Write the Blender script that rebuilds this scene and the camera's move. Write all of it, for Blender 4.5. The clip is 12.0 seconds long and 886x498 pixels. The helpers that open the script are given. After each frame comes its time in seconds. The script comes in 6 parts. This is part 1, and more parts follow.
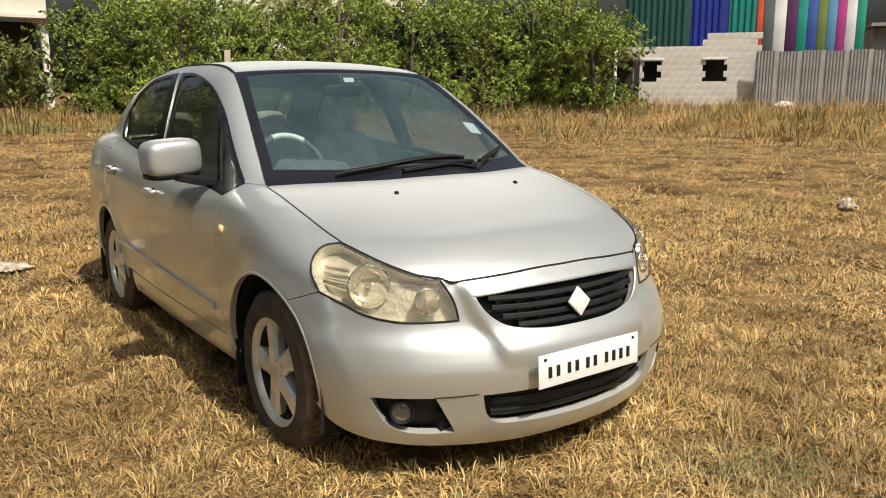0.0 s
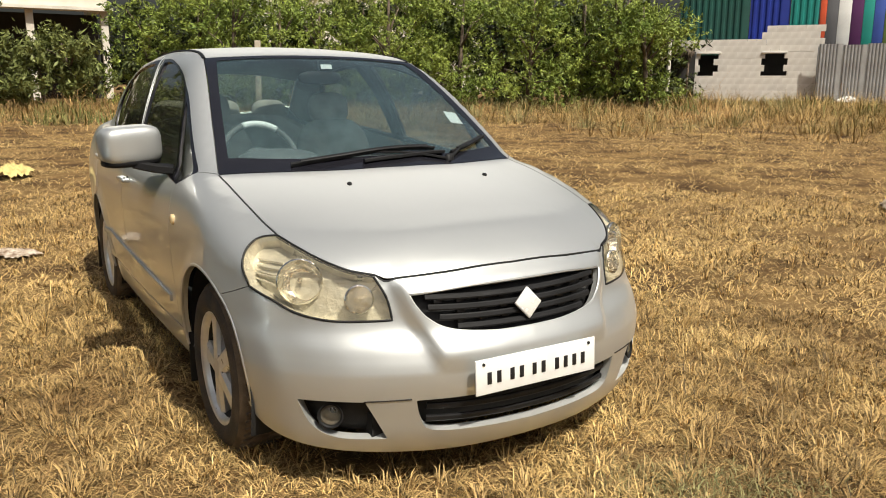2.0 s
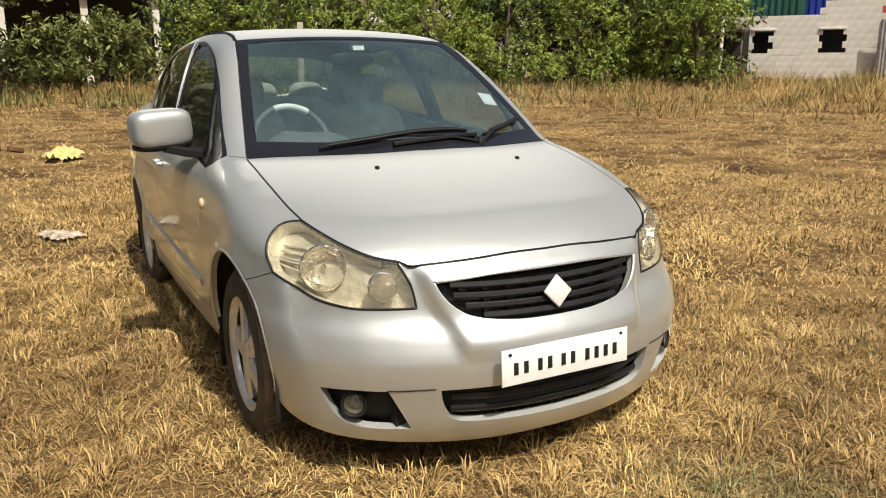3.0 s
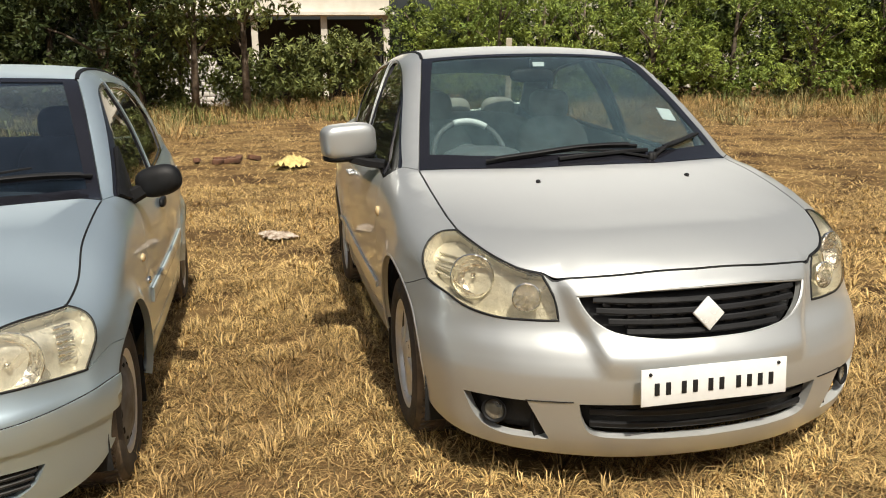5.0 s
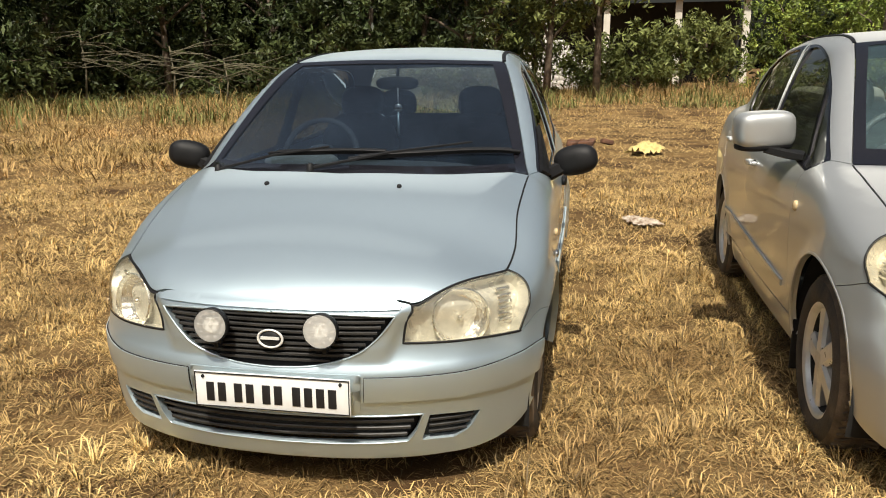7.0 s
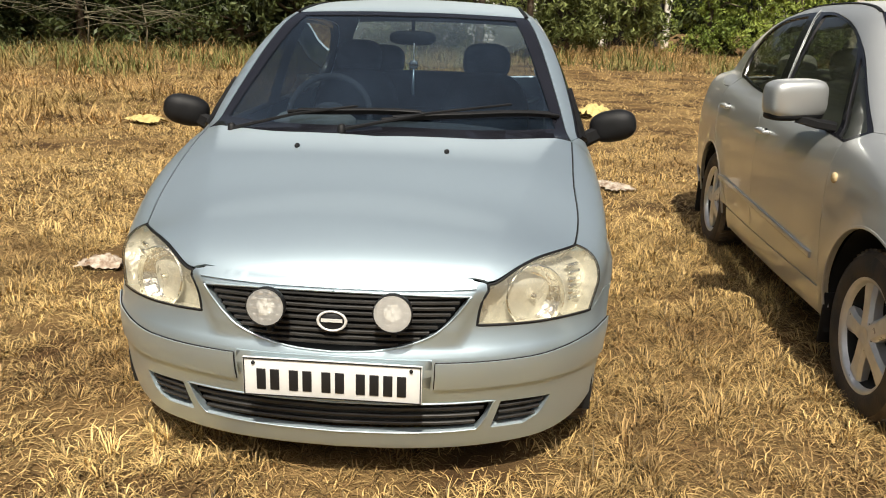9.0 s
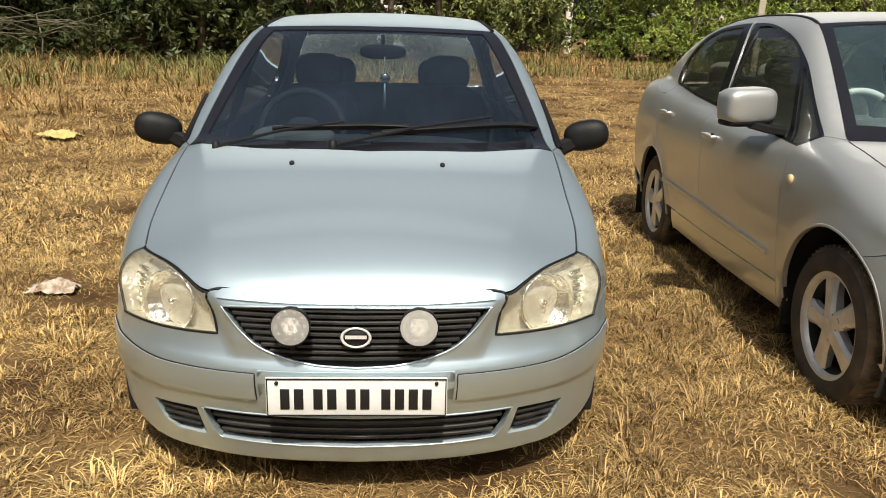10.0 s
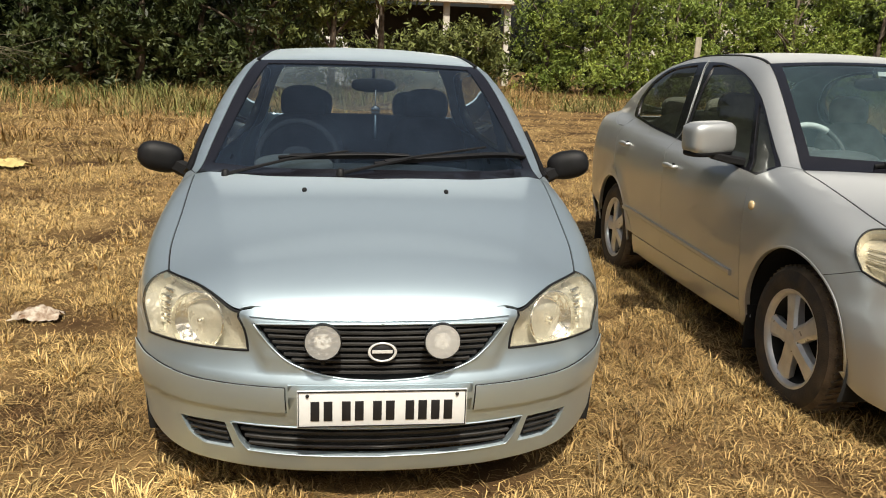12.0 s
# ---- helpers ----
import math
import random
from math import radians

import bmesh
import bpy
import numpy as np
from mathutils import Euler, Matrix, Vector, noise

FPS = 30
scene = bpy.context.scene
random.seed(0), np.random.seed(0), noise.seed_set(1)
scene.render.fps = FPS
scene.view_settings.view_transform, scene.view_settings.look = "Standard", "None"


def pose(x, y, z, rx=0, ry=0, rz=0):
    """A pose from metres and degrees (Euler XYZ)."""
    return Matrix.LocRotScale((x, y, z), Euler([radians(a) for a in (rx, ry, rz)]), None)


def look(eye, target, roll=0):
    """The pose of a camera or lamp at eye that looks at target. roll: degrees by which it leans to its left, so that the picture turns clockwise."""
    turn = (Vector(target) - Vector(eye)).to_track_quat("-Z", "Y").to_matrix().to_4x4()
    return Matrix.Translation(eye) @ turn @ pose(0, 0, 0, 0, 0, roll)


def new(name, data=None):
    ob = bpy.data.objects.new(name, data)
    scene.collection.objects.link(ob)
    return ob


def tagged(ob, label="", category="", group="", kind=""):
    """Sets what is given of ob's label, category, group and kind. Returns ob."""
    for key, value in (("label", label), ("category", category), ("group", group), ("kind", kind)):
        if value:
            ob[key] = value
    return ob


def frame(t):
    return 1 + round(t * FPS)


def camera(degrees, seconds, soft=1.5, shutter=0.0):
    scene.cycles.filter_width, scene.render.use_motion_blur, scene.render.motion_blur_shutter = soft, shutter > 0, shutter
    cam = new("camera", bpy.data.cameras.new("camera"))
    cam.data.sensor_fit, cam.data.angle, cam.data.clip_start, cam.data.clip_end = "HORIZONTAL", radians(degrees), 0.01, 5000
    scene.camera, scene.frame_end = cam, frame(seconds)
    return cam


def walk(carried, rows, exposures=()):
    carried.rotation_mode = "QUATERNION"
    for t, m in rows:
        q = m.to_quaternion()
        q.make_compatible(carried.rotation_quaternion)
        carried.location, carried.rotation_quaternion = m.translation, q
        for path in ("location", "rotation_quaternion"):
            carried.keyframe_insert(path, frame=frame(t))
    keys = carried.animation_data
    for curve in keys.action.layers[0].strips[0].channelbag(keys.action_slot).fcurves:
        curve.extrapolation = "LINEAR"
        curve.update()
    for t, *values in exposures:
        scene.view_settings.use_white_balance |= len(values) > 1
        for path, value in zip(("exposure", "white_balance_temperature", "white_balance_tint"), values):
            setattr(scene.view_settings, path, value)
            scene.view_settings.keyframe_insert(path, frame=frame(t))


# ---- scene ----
cam = camera(58.6, 12.0, soft=1.0)
PATH = [
    (0, (0.066, 0.147, 1.37), (-0.016, 2.107, 0.978), -0.2),
    (0.5, (0.222, 0.168, 1.373), (0.073, 2.124, 0.986), 0.3),
    (1, (0.354, 0.203, 1.352), (0.195, 2.158, 0.96), 0.4),
    (1.5, (0.391, 0.28, 1.336), (0.209, 2.23, 0.928), 0.2),
    (2, (0.446, 0.344, 1.341), (0.227, 2.29, 0.934), 0.1),
    (2.5, (0.462, 0.399, 1.339), (0.166, 2.33, 0.91), -0.2),
    (4.3, (0.7, 0.444, 1.355), (0.234, 2.33, 0.881), -0.5),
    (4.5, (0.72, 0.43, 1.353), (0.178, 2.301, 0.898), -0.6),
    (5, (0.724, 0.416, 1.352), (-0.12, 2.181, 0.937), -1.0),
    (5.5, (0.695, 0.375, 1.354), (-0.488, 1.938, 0.955), -0.8),
    (6, (0.661, 0.336, 1.35), (-0.757, 1.683, 0.933), -0.5),
    (6.5, (0.588, 0.289, 1.353), (-0.901, 1.553, 0.922), -0.2),
    (6.7, (0.538, 0.248, 1.353), (-0.95, 1.511, 0.917), -0.3),
    (8.3, (0.185, 0.065, 1.335), (-1.202, 1.423, 0.854), 1.1),
    (8.5, (0.114, 0.055, 1.332), (-1.27, 1.413, 0.841), 1.2),
    (9, (-0.002, 0.002, 1.343), (-1.315, 1.41, 0.801), 1.7),
    (9.5, (-0.112, -0.103, 1.351), (-1.335, 1.388, 0.822), 1.5),
    (10, (-0.213, -0.224, 1.366), (-1.354, 1.334, 0.845), 1.3),
    (10.5, (-0.227, -0.29, 1.365), (-1.331, 1.302, 0.867), 1.4),
    (11, (-0.202, -0.353, 1.37), (-1.286, 1.259, 0.894), 1.6),
    (11.5, (-0.218, -0.404, 1.37), (-1.279, 1.229, 0.914), 1.9),
    (12, (-0.311, -0.51, 1.377), (-1.331, 1.152, 0.933), 2.0),
]
walk(cam, [(t, look(eye, target, roll)) for t, eye, target, roll in PATH], [(0.0, 0.1, 6250, 10), (4.5, 0.1, 6250, 10), (5.5, -0.04, 6250, 10), (6.5, 0.12, 6250, 10), (9.0, 0.12, 6250, 10), (10.5, 0.02, 6250, 10), (12.0, -0.02, 6250, 10)])

# ---- light ----
SUN_UP, SUN_TURN = 57.0, 42.0   # elevation; the sun stands ahead of the cars, turned like them
world = bpy.data.worlds.new("sky")
scene.world = world
world.use_nodes = True
wn = world.node_tree.nodes
sky = wn.new("ShaderNodeTexSky")
sky.sky_type = "NISHITA"
sky.sun_disc = False
sun_way = Vector((math.sin(radians(SUN_TURN)), -math.cos(radians(SUN_TURN)), math.tan(radians(SUN_UP)))).normalized()
sky.sun_elevation = radians(SUN_UP)
sky.sun_rotation = math.atan2(sun_way.x, sun_way.y)
sky.dust_density, sky.air_density = 10.0, 1.5
haze = wn.new("ShaderNodeHueSaturation")
haze.inputs["Saturation"].default_value = 0.75
world.node_tree.links.new(sky.outputs[0], haze.inputs["Color"])
world.node_tree.links.new(haze.outputs[0], wn["Background"].inputs[0])
wn["Background"].inputs[1].default_value = 0.072
lamp = bpy.data.lights.new("sun", "SUN")
lamp.energy, lamp.angle, lamp.color = 5.0, radians(0.6), (1.0, 0.925, 0.77)
sun = new("sun", lamp)
sun.matrix_world = look(sun_way * 50, (0, 0, 0))


# ---- materials ----
def material(name, base, rough=0.5, metal=0.0, vary=0.12, scale=4.0, bump=0.0, grain=80.0, coat=0.0, tint=None, spec=0.5, island=0.0, random_ob=0.0, streak=None):
    """A surface with blotches at one scale and grain at another."""
    m = bpy.data.materials.new(name)
    m.use_nodes = True
    nt = m.node_tree
    N, L = nt.nodes, nt.links.new
    p = N["Principled BSDF"]
    p.inputs["Metallic"].default_value = metal
    p.inputs["Coat Weight"].default_value = coat
    p.inputs["Coat Roughness"].default_value = 0.06
    p.inputs["Specular IOR Level"].default_value = spec
    tc = N.new("ShaderNodeTexCoord")
    src = tc.outputs["Object"]
    if streak:
        mp = N.new("ShaderNodeMapping")
        mp.inputs["Scale"].default_value = streak
        L(src, mp.inputs[0])
        src = mp.outputs[0]
    big = N.new("ShaderNodeTexNoise")
    big.inputs["Scale"].default_value, big.inputs["Detail"].default_value = scale, 6
    L(src, big.inputs["Vector"])
    fine = N.new("ShaderNodeTexNoise")
    fine.inputs["Scale"].default_value, fine.inputs["Detail"].default_value = grain, 4
    L(src, fine.inputs["Vector"])
    other = tint or tuple(c * (1 - 2.2 * vary) for c in base)
    mix = N.new("ShaderNodeMix")
    mix.data_type = "RGBA"
    mix.inputs[6].default_value, mix.inputs[7].default_value = (*base, 1), (*other, 1)
    ramp = N.new("ShaderNodeMapRange")
    ramp.inputs[1].default_value, ramp.inputs[2].default_value = 0.35, 0.68
    L(big.outputs[0], ramp.inputs[0])
    L(ramp.outputs[0], mix.inputs[0])
    hsv = N.new("ShaderNodeHueSaturation")
    L(mix.outputs[2], hsv.inputs["Color"])
    val = N.new("ShaderNodeMapRange")
    val.inputs[3].default_value, val.inputs[4].default_value = 1 - vary * 0.6, 1 + vary * 0.6
    L(fine.outputs[0], val.inputs[0])
    out = val.outputs[0]
    for amount, node, socket in ((island, "ShaderNodeNewGeometry", "Random Per Island"), (random_ob, "ShaderNodeObjectInfo", "Random")):
        if amount:
            g = N.new(node)
            r = N.new("ShaderNodeMapRange")
            r.inputs[3].default_value, r.inputs[4].default_value = 1 - amount, 1 + amount
            L(g.outputs[socket], r.inputs[0])
            mul = N.new("ShaderNodeMath")
            mul.operation = "MULTIPLY"
            L(out, mul.inputs[0])
            L(r.outputs[0], mul.inputs[1])
            out = mul.outputs[0]
    L(out, hsv.inputs["Value"])
    L(hsv.outputs[0], p.inputs["Base Color"])
    rr = N.new("ShaderNodeMapRange")
    rr.inputs[3].default_value, rr.inputs[4].default_value = max(rough - 0.08, 0.02), min(rough + 0.1, 1)
    L(big.outputs[0], rr.inputs[0])
    L(rr.outputs[0], p.inputs["Roughness"])
    if bump:
        b = N.new("ShaderNodeBump")
        b.inputs["Strength"].default_value, b.inputs["Distance"].default_value = min(bump, 1), 0.01
        L(fine.outputs[0], b.inputs["Height"])
        L(b.outputs[0], p.inputs["Normal"])
    return m


def glass(name, tint, gloss=1.0, haze=0.0, haze_color=(0.5, 0.5, 0.45), backlit=False):
    """A thin pane: tinted see-through, mirror gloss by Fresnel and a dusty film."""
    m = bpy.data.materials.new(name)
    m.use_nodes = True
    N, L = m.node_tree.nodes, m.node_tree.links.new
    N.remove(N["Principled BSDF"])
    clear, shine, mix, fres = N.new("ShaderNodeBsdfTransparent"), N.new("ShaderNodeBsdfGlossy"), N.new("ShaderNodeMixShader"), N.new("ShaderNodeLayerWeight")
    clear.inputs[0].default_value = (*tint, 1)
    shine.inputs["Roughness"].default_value = 0.02
    fres.inputs["Blend"].default_value = 0.5
    steep, sheen = N.new("ShaderNodeMath"), N.new("ShaderNodeMath")
    steep.operation, sheen.operation = "POWER", "MULTIPLY_ADD"
    steep.inputs[1].default_value, sheen.inputs[1].default_value, sheen.inputs[2].default_value = 5.0, 0.96, 0.04
    L(fres.outputs["Facing"], steep.inputs[0])
    L(steep.outputs[0], sheen.inputs[0])
    dust_and_light, film, nz, rg = N.new("ShaderNodeBsdfTranslucent" if backlit else "ShaderNodeBsdfDiffuse"), N.new("ShaderNodeMixShader"), N.new("ShaderNodeTexNoise"), N.new("ShaderNodeMapRange")
    dust_and_light.inputs[0].default_value = (*haze_color, 1)
    nz.inputs["Scale"].default_value, nz.inputs["Detail"].default_value = 3.0, 8
    rg.inputs[1].default_value, rg.inputs[2].default_value, rg.inputs[3].default_value, rg.inputs[4].default_value = 0.3, 0.75, haze * 0.5, haze * 1.3
    L(N.new("ShaderNodeTexCoord").outputs["Object"], nz.inputs["Vector"])
    L(nz.outputs[0], rg.inputs[0])
    L(rg.outputs[0], film.inputs[0])
    L(clear.outputs[0], film.inputs[1])
    L(dust_and_light.outputs[0], film.inputs[2])
    amp = N.new("ShaderNodeMath")
    amp.operation = "MULTIPLY"
    amp.inputs[1].default_value = gloss
    L(sheen.outputs[0], amp.inputs[0])
    L(amp.outputs[0], mix.inputs[0])
    L(film.outputs[0], mix.inputs[1])
    L(shine.outputs[0], mix.inputs[2])
    L(mix.outputs[0], N["Material Output"].inputs[0])
    return m


def car_paint(name, base, rough, flake, scatter, dust_and_light):
    """Metal-flake paint under clear lacquer: a glossy layer, the flakes' broad scatter, and a paler film that paints
    sunlight onto what faces up.
    """
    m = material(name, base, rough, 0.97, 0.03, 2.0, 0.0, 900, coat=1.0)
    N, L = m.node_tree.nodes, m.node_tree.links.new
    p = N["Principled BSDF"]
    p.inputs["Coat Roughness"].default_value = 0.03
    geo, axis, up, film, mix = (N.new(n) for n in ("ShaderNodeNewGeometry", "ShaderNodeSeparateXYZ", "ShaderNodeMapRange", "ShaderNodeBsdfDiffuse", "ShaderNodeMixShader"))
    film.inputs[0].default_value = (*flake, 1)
    # faces turned up get more pale film: sunlight put into the paint
    up.inputs[1].default_value, up.inputs[2].default_value, up.inputs[3].default_value, up.inputs[4].default_value = 0.93, 1.0, scatter, scatter + dust_and_light
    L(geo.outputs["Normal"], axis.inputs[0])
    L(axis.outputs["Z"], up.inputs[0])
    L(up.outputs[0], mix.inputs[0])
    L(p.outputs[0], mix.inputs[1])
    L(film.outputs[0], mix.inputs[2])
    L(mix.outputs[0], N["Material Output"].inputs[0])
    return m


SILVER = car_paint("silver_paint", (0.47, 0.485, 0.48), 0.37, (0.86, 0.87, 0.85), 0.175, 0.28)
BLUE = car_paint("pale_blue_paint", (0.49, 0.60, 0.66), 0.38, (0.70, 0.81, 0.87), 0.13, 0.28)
SLAT = material("grille_slat", (0.035, 0.034, 0.033), 0.4, 0, 0.25, 12, 0.1, 300)
BLACK = material("black_plastic", (0.010, 0.010, 0.011), 0.55, 0, 0.25, 12, 0.15, 400, spec=0.3)
TRIM = material("black_glass_band", (0.012, 0.012, 0.016), 0.12, 0, 0.1, 6)
RUBBER = material("tyre_rubber", (0.03, 0.028, 0.026), 0.8, 0, 0.3, 9, 0.4, 150, tint=(0.085, 0.062, 0.04))
DUSTY = material("dusty_tread", (0.17, 0.125, 0.08), 0.9, 0, 0.3, 14, 0.4, 150, tint=(0.07, 0.055, 0.04))
COVER = material("wheel_cover_grey", (0.17, 0.17, 0.17), 0.5, 0.2, 0.2, 14, 0.05, 200, tint=(0.10, 0.085, 0.07))
CHROME = material("chrome", (0.82, 0.82, 0.8), 0.1, 1.0, 0.04, 8)
ALLOY = material("alloy", (0.74, 0.74, 0.73), 0.3, 0.5, 0.1, 14, 0.05, 200)
REFLECTOR = material("lamp_reflector", (0.74, 0.71, 0.61), 0.28, 0.4, 0.15, 18, 0.6, 45)
BOWL = material("lamp_bowl", (0.95, 0.93, 0.86), 0.06, 1.0, 0.06, 30, 0.8, 40)
AMBER = material("amber_lens", (0.6, 0.45, 0.25), 0.2, 0, 0.1, 20)
PLATE = material("plate_white", (0.8, 0.8, 0.78), 0.35, 0, 0.04, 20, 0.02, 200)
INK = material("plate_black", (0.012, 0.012, 0.013), 0.45, 0, 0.1, 30)
SEAT_GREY = material("seat_fabric_light", (0.52, 0.5, 0.44), 0.85, 0, 0.15, 9, 0.3, 300)
SEAT_DARK = material("seat_fabric_dark", (0.045, 0.048, 0.055), 0.9, 0, 0.2, 9, 0.3, 300)
DASH_GREY = material("dash_grey", (0.11, 0.112, 0.11), 0.65, 0, 0.15, 8, 0.2, 300)
DARK = material("underbody", (0.01, 0.01, 0.01), 0.9, 0, 0.2, 6)
LINER = material("cabin_lining", (0.25, 0.25, 0.23), 0.9, 0, 0.15, 5, 0.1, 200)
SCREEN = glass("windscreen_glass", (0.78, 0.87, 0.87), 1.8, 0.17, (0.16, 0.27, 0.30))
NAVY = glass("tinted_windscreen", (0.44, 0.51, 0.56), 1.6, 0.10, (0.09, 0.14, 0.22))
REAR = glass("rear_glass", (0.95, 0.97, 0.95), 1.0, 0.35, (0.75, 0.78, 0.68), True)
TINTED = glass("tinted_side_glass", (0.45, 0.48, 0.45), 1.5, 0.03)
DEEP_TINT = glass("deeply_tinted_side_glass", (0.22, 0.24, 0.24), 1.5, 0.03)
LENS = glass("lamp_lens", (0.97, 0.94, 0.86), 1.2, 0.05, (0.8, 0.75, 0.58))
MILKY = glass("milky_lamp_lens", (0.985, 0.975, 0.93), 1.2, 0.11, (0.84, 0.81, 0.66))
BADGE = material("silvered_plastic", (0.82, 0.82, 0.80), 0.25, 0.25, 0.05, 30)
LED_GLASS = glass("led_cover", (0.95, 0.95, 0.92), 1.0, 0.42, (0.88, 0.87, 0.83))


# ---- building blocks ----
def mesh_from(verts, faces, name="mesh", smooth=True):
    me = bpy.data.meshes.new(name)
    me.from_pydata([tuple(map(float, v)) for v in verts], [], [tuple(map(int, f)) for f in faces])
    if smooth:
        me.shade_smooth()
    return me


def part(name, mesh, mat, parent=None, label=""):
    """Links a mesh (or a bmesh) as one object under a thing or a part."""
    if isinstance(mesh, bmesh.types.BMesh):
        me = bpy.data.meshes.new(name)
        mesh.to_mesh(me)
        mesh.free()
        mesh = me
    if mat:
        mesh.materials.clear()
        mesh.materials.append(mat)
    ob = new(name, mesh)
    if parent:
        ob.parent = parent
    return tagged(ob, label) if label else ob


def box(cx, cy, cz, sx, sy, sz, bevel=0.0, segments=2):
    bm = bmesh.new()
    bmesh.ops.create_cube(bm, size=1, matrix=Matrix.Translation((cx, cy, cz)) @ Matrix.Diagonal((sx, sy, sz, 1)))
    if bevel:
        bmesh.ops.bevel(bm, geom=bm.edges[:], offset=bevel, segments=segments, affect="EDGES", profile=0.5)
    for f in bm.faces:
        f.smooth = bool(bevel)
    return bm


def blob(cx, cy, cz, rx, ry, rz, power=2.0, seg=32, rings=16):
    """A rounded block: a superellipsoid."""
    verts, faces = [], []
    for i in range(rings + 1):
        b = -math.pi / 2 + math.pi * i / rings
        for j in range(seg):
            a = 2 * math.pi * j / seg
            e = 2 / power
            sp = lambda v: math.copysign(abs(v) ** e, v)
            verts.append((cx + rx * sp(math.cos(b)) * sp(math.cos(a)), cy + ry * sp(math.cos(b)) * sp(math.sin(a)), cz + rz * sp(math.sin(b))))
    for i in range(rings):
        for j in range(seg):
            k = (j + 1) % seg
            faces.append((i * seg + j, i * seg + k, (i + 1) * seg + k, (i + 1) * seg + j))
    bm = bmesh.new()
    me = mesh_from(verts, faces)
    bm.from_mesh(me)
    bmesh.ops.remove_doubles(bm, verts=bm.verts[:], dist=1e-5)
    bmesh.ops.recalc_face_normals(bm, faces=bm.faces[:])
    for f in bm.faces:
        f.smooth = True
    return bm


def joined(*bms):
    out = bmesh.new()
    for b in bms:
        me = bpy.data.meshes.new("tmp")
        b.to_mesh(me)
        b.free()
        out.from_mesh(me)
        bpy.data.meshes.remove(me)
    return out


def turned(bm, m):
    bmesh.ops.transform(bm, matrix=m, verts=bm.verts[:])
    return bm


def lathe(profile, n=48, axis="x", smooth=True, close=False):
    """Revolves (along, radius) points round an axis."""
    verts, faces, k = [], [], len(profile)
    for j in range(n):
        a = 2 * math.pi * j / n
        for s, r in profile:
            verts.append((s, r * math.cos(a), r * math.sin(a)) if axis == "x" else ((r * math.cos(a), s, r * math.sin(a)) if axis == "y" else (r * math.cos(a), r * math.sin(a), s)))
    for j in range(n):
        for i in range(k if close else k - 1):
            i2, j2 = (i + 1) % k, (j + 1) % n
            faces.append((j * k + i, j * k + i2, j2 * k + i2, j2 * k + i))
    bm = bmesh.new()
    bm.from_mesh(mesh_from(verts, faces))
    bmesh.ops.remove_doubles(bm, verts=bm.verts[:], dist=1e-6)
    bmesh.ops.recalc_face_normals(bm, faces=bm.faces[:])
    for f in bm.faces:
        f.smooth = smooth
    return bm


def bar(points, width, height, normals=None, taper=1.0):
    """A bar of rounded section along points; height lies along the normals."""
    pts = [Vector(p) for p in points]
    verts, faces = [], []
    sec = [(-0.5, -0.3), (-0.3, -0.5), (0.3, -0.5), (0.5, -0.3), (0.5, 0.3), (0.3, 0.5), (-0.3, 0.5), (-0.5, 0.3)]
    for i, p in enumerate(pts):
        t = (pts[min(i + 1, len(pts) - 1)] - pts[max(i - 1, 0)]).normalized()
        n = Vector(normals[i]) if normals is not None else (Vector((0, 0, 1)) if abs(t.z) < 0.9 else Vector((1, 0, 0)))
        n = (n - t * n.dot(t)).normalized()
        b = t.cross(n)
        s = 1 + (taper - 1) * i / max(len(pts) - 1, 1)
        verts += [p + b * (u * width * s) + n * (v * height * s) for u, v in sec]
    m = len(sec)
    for i in range(len(pts) - 1):
        for j in range(m):
            k = (j + 1) % m
            faces.append((i * m + j, i * m + k, (i + 1) * m + k, (i + 1) * m + j))
    faces += [tuple(range(m - 1, -1, -1)), tuple(range((len(pts) - 1) * m, len(pts) * m))]
    bm = bmesh.new()
    bm.from_mesh(mesh_from(verts, faces, smooth=False))
    bmesh.ops.recalc_face_normals(bm, faces=bm.faces[:])
    return bm


def rod(points, radius, sides=8, taper=1.0):
    pts = [Vector(p) for p in points]
    verts, faces = [], []
    for i, p in enumerate(pts):
        t = (pts[min(i + 1, len(pts) - 1)] - pts[max(i - 1, 0)]).normalized()
        a = t.orthogonal().normalized() if abs(t.z) > 0.9 else t.cross(Vector((0, 0, 1))).normalized()
        b = t.cross(a)
        r = radius * (1 + (taper - 1) * i / max(len(pts) - 1, 1))
        verts += [p + (a * math.cos(2 * math.pi * j / sides) + b * math.sin(2 * math.pi * j / sides)) * r for j in range(sides)]
    for i in range(len(pts) - 1):
        for j in range(sides):
            k = (j + 1) % sides
            faces.append((i * sides + j, i * sides + k, (i + 1) * sides + k, (i + 1) * sides + j))
    faces += [tuple(range(sides - 1, -1, -1)), tuple(range((len(pts) - 1) * sides, len(pts) * sides))]
    bm = bmesh.new()
    bm.from_mesh(mesh_from(verts, faces))
    bmesh.ops.recalc_face_normals(bm, faces=bm.faces[:])
    return bm


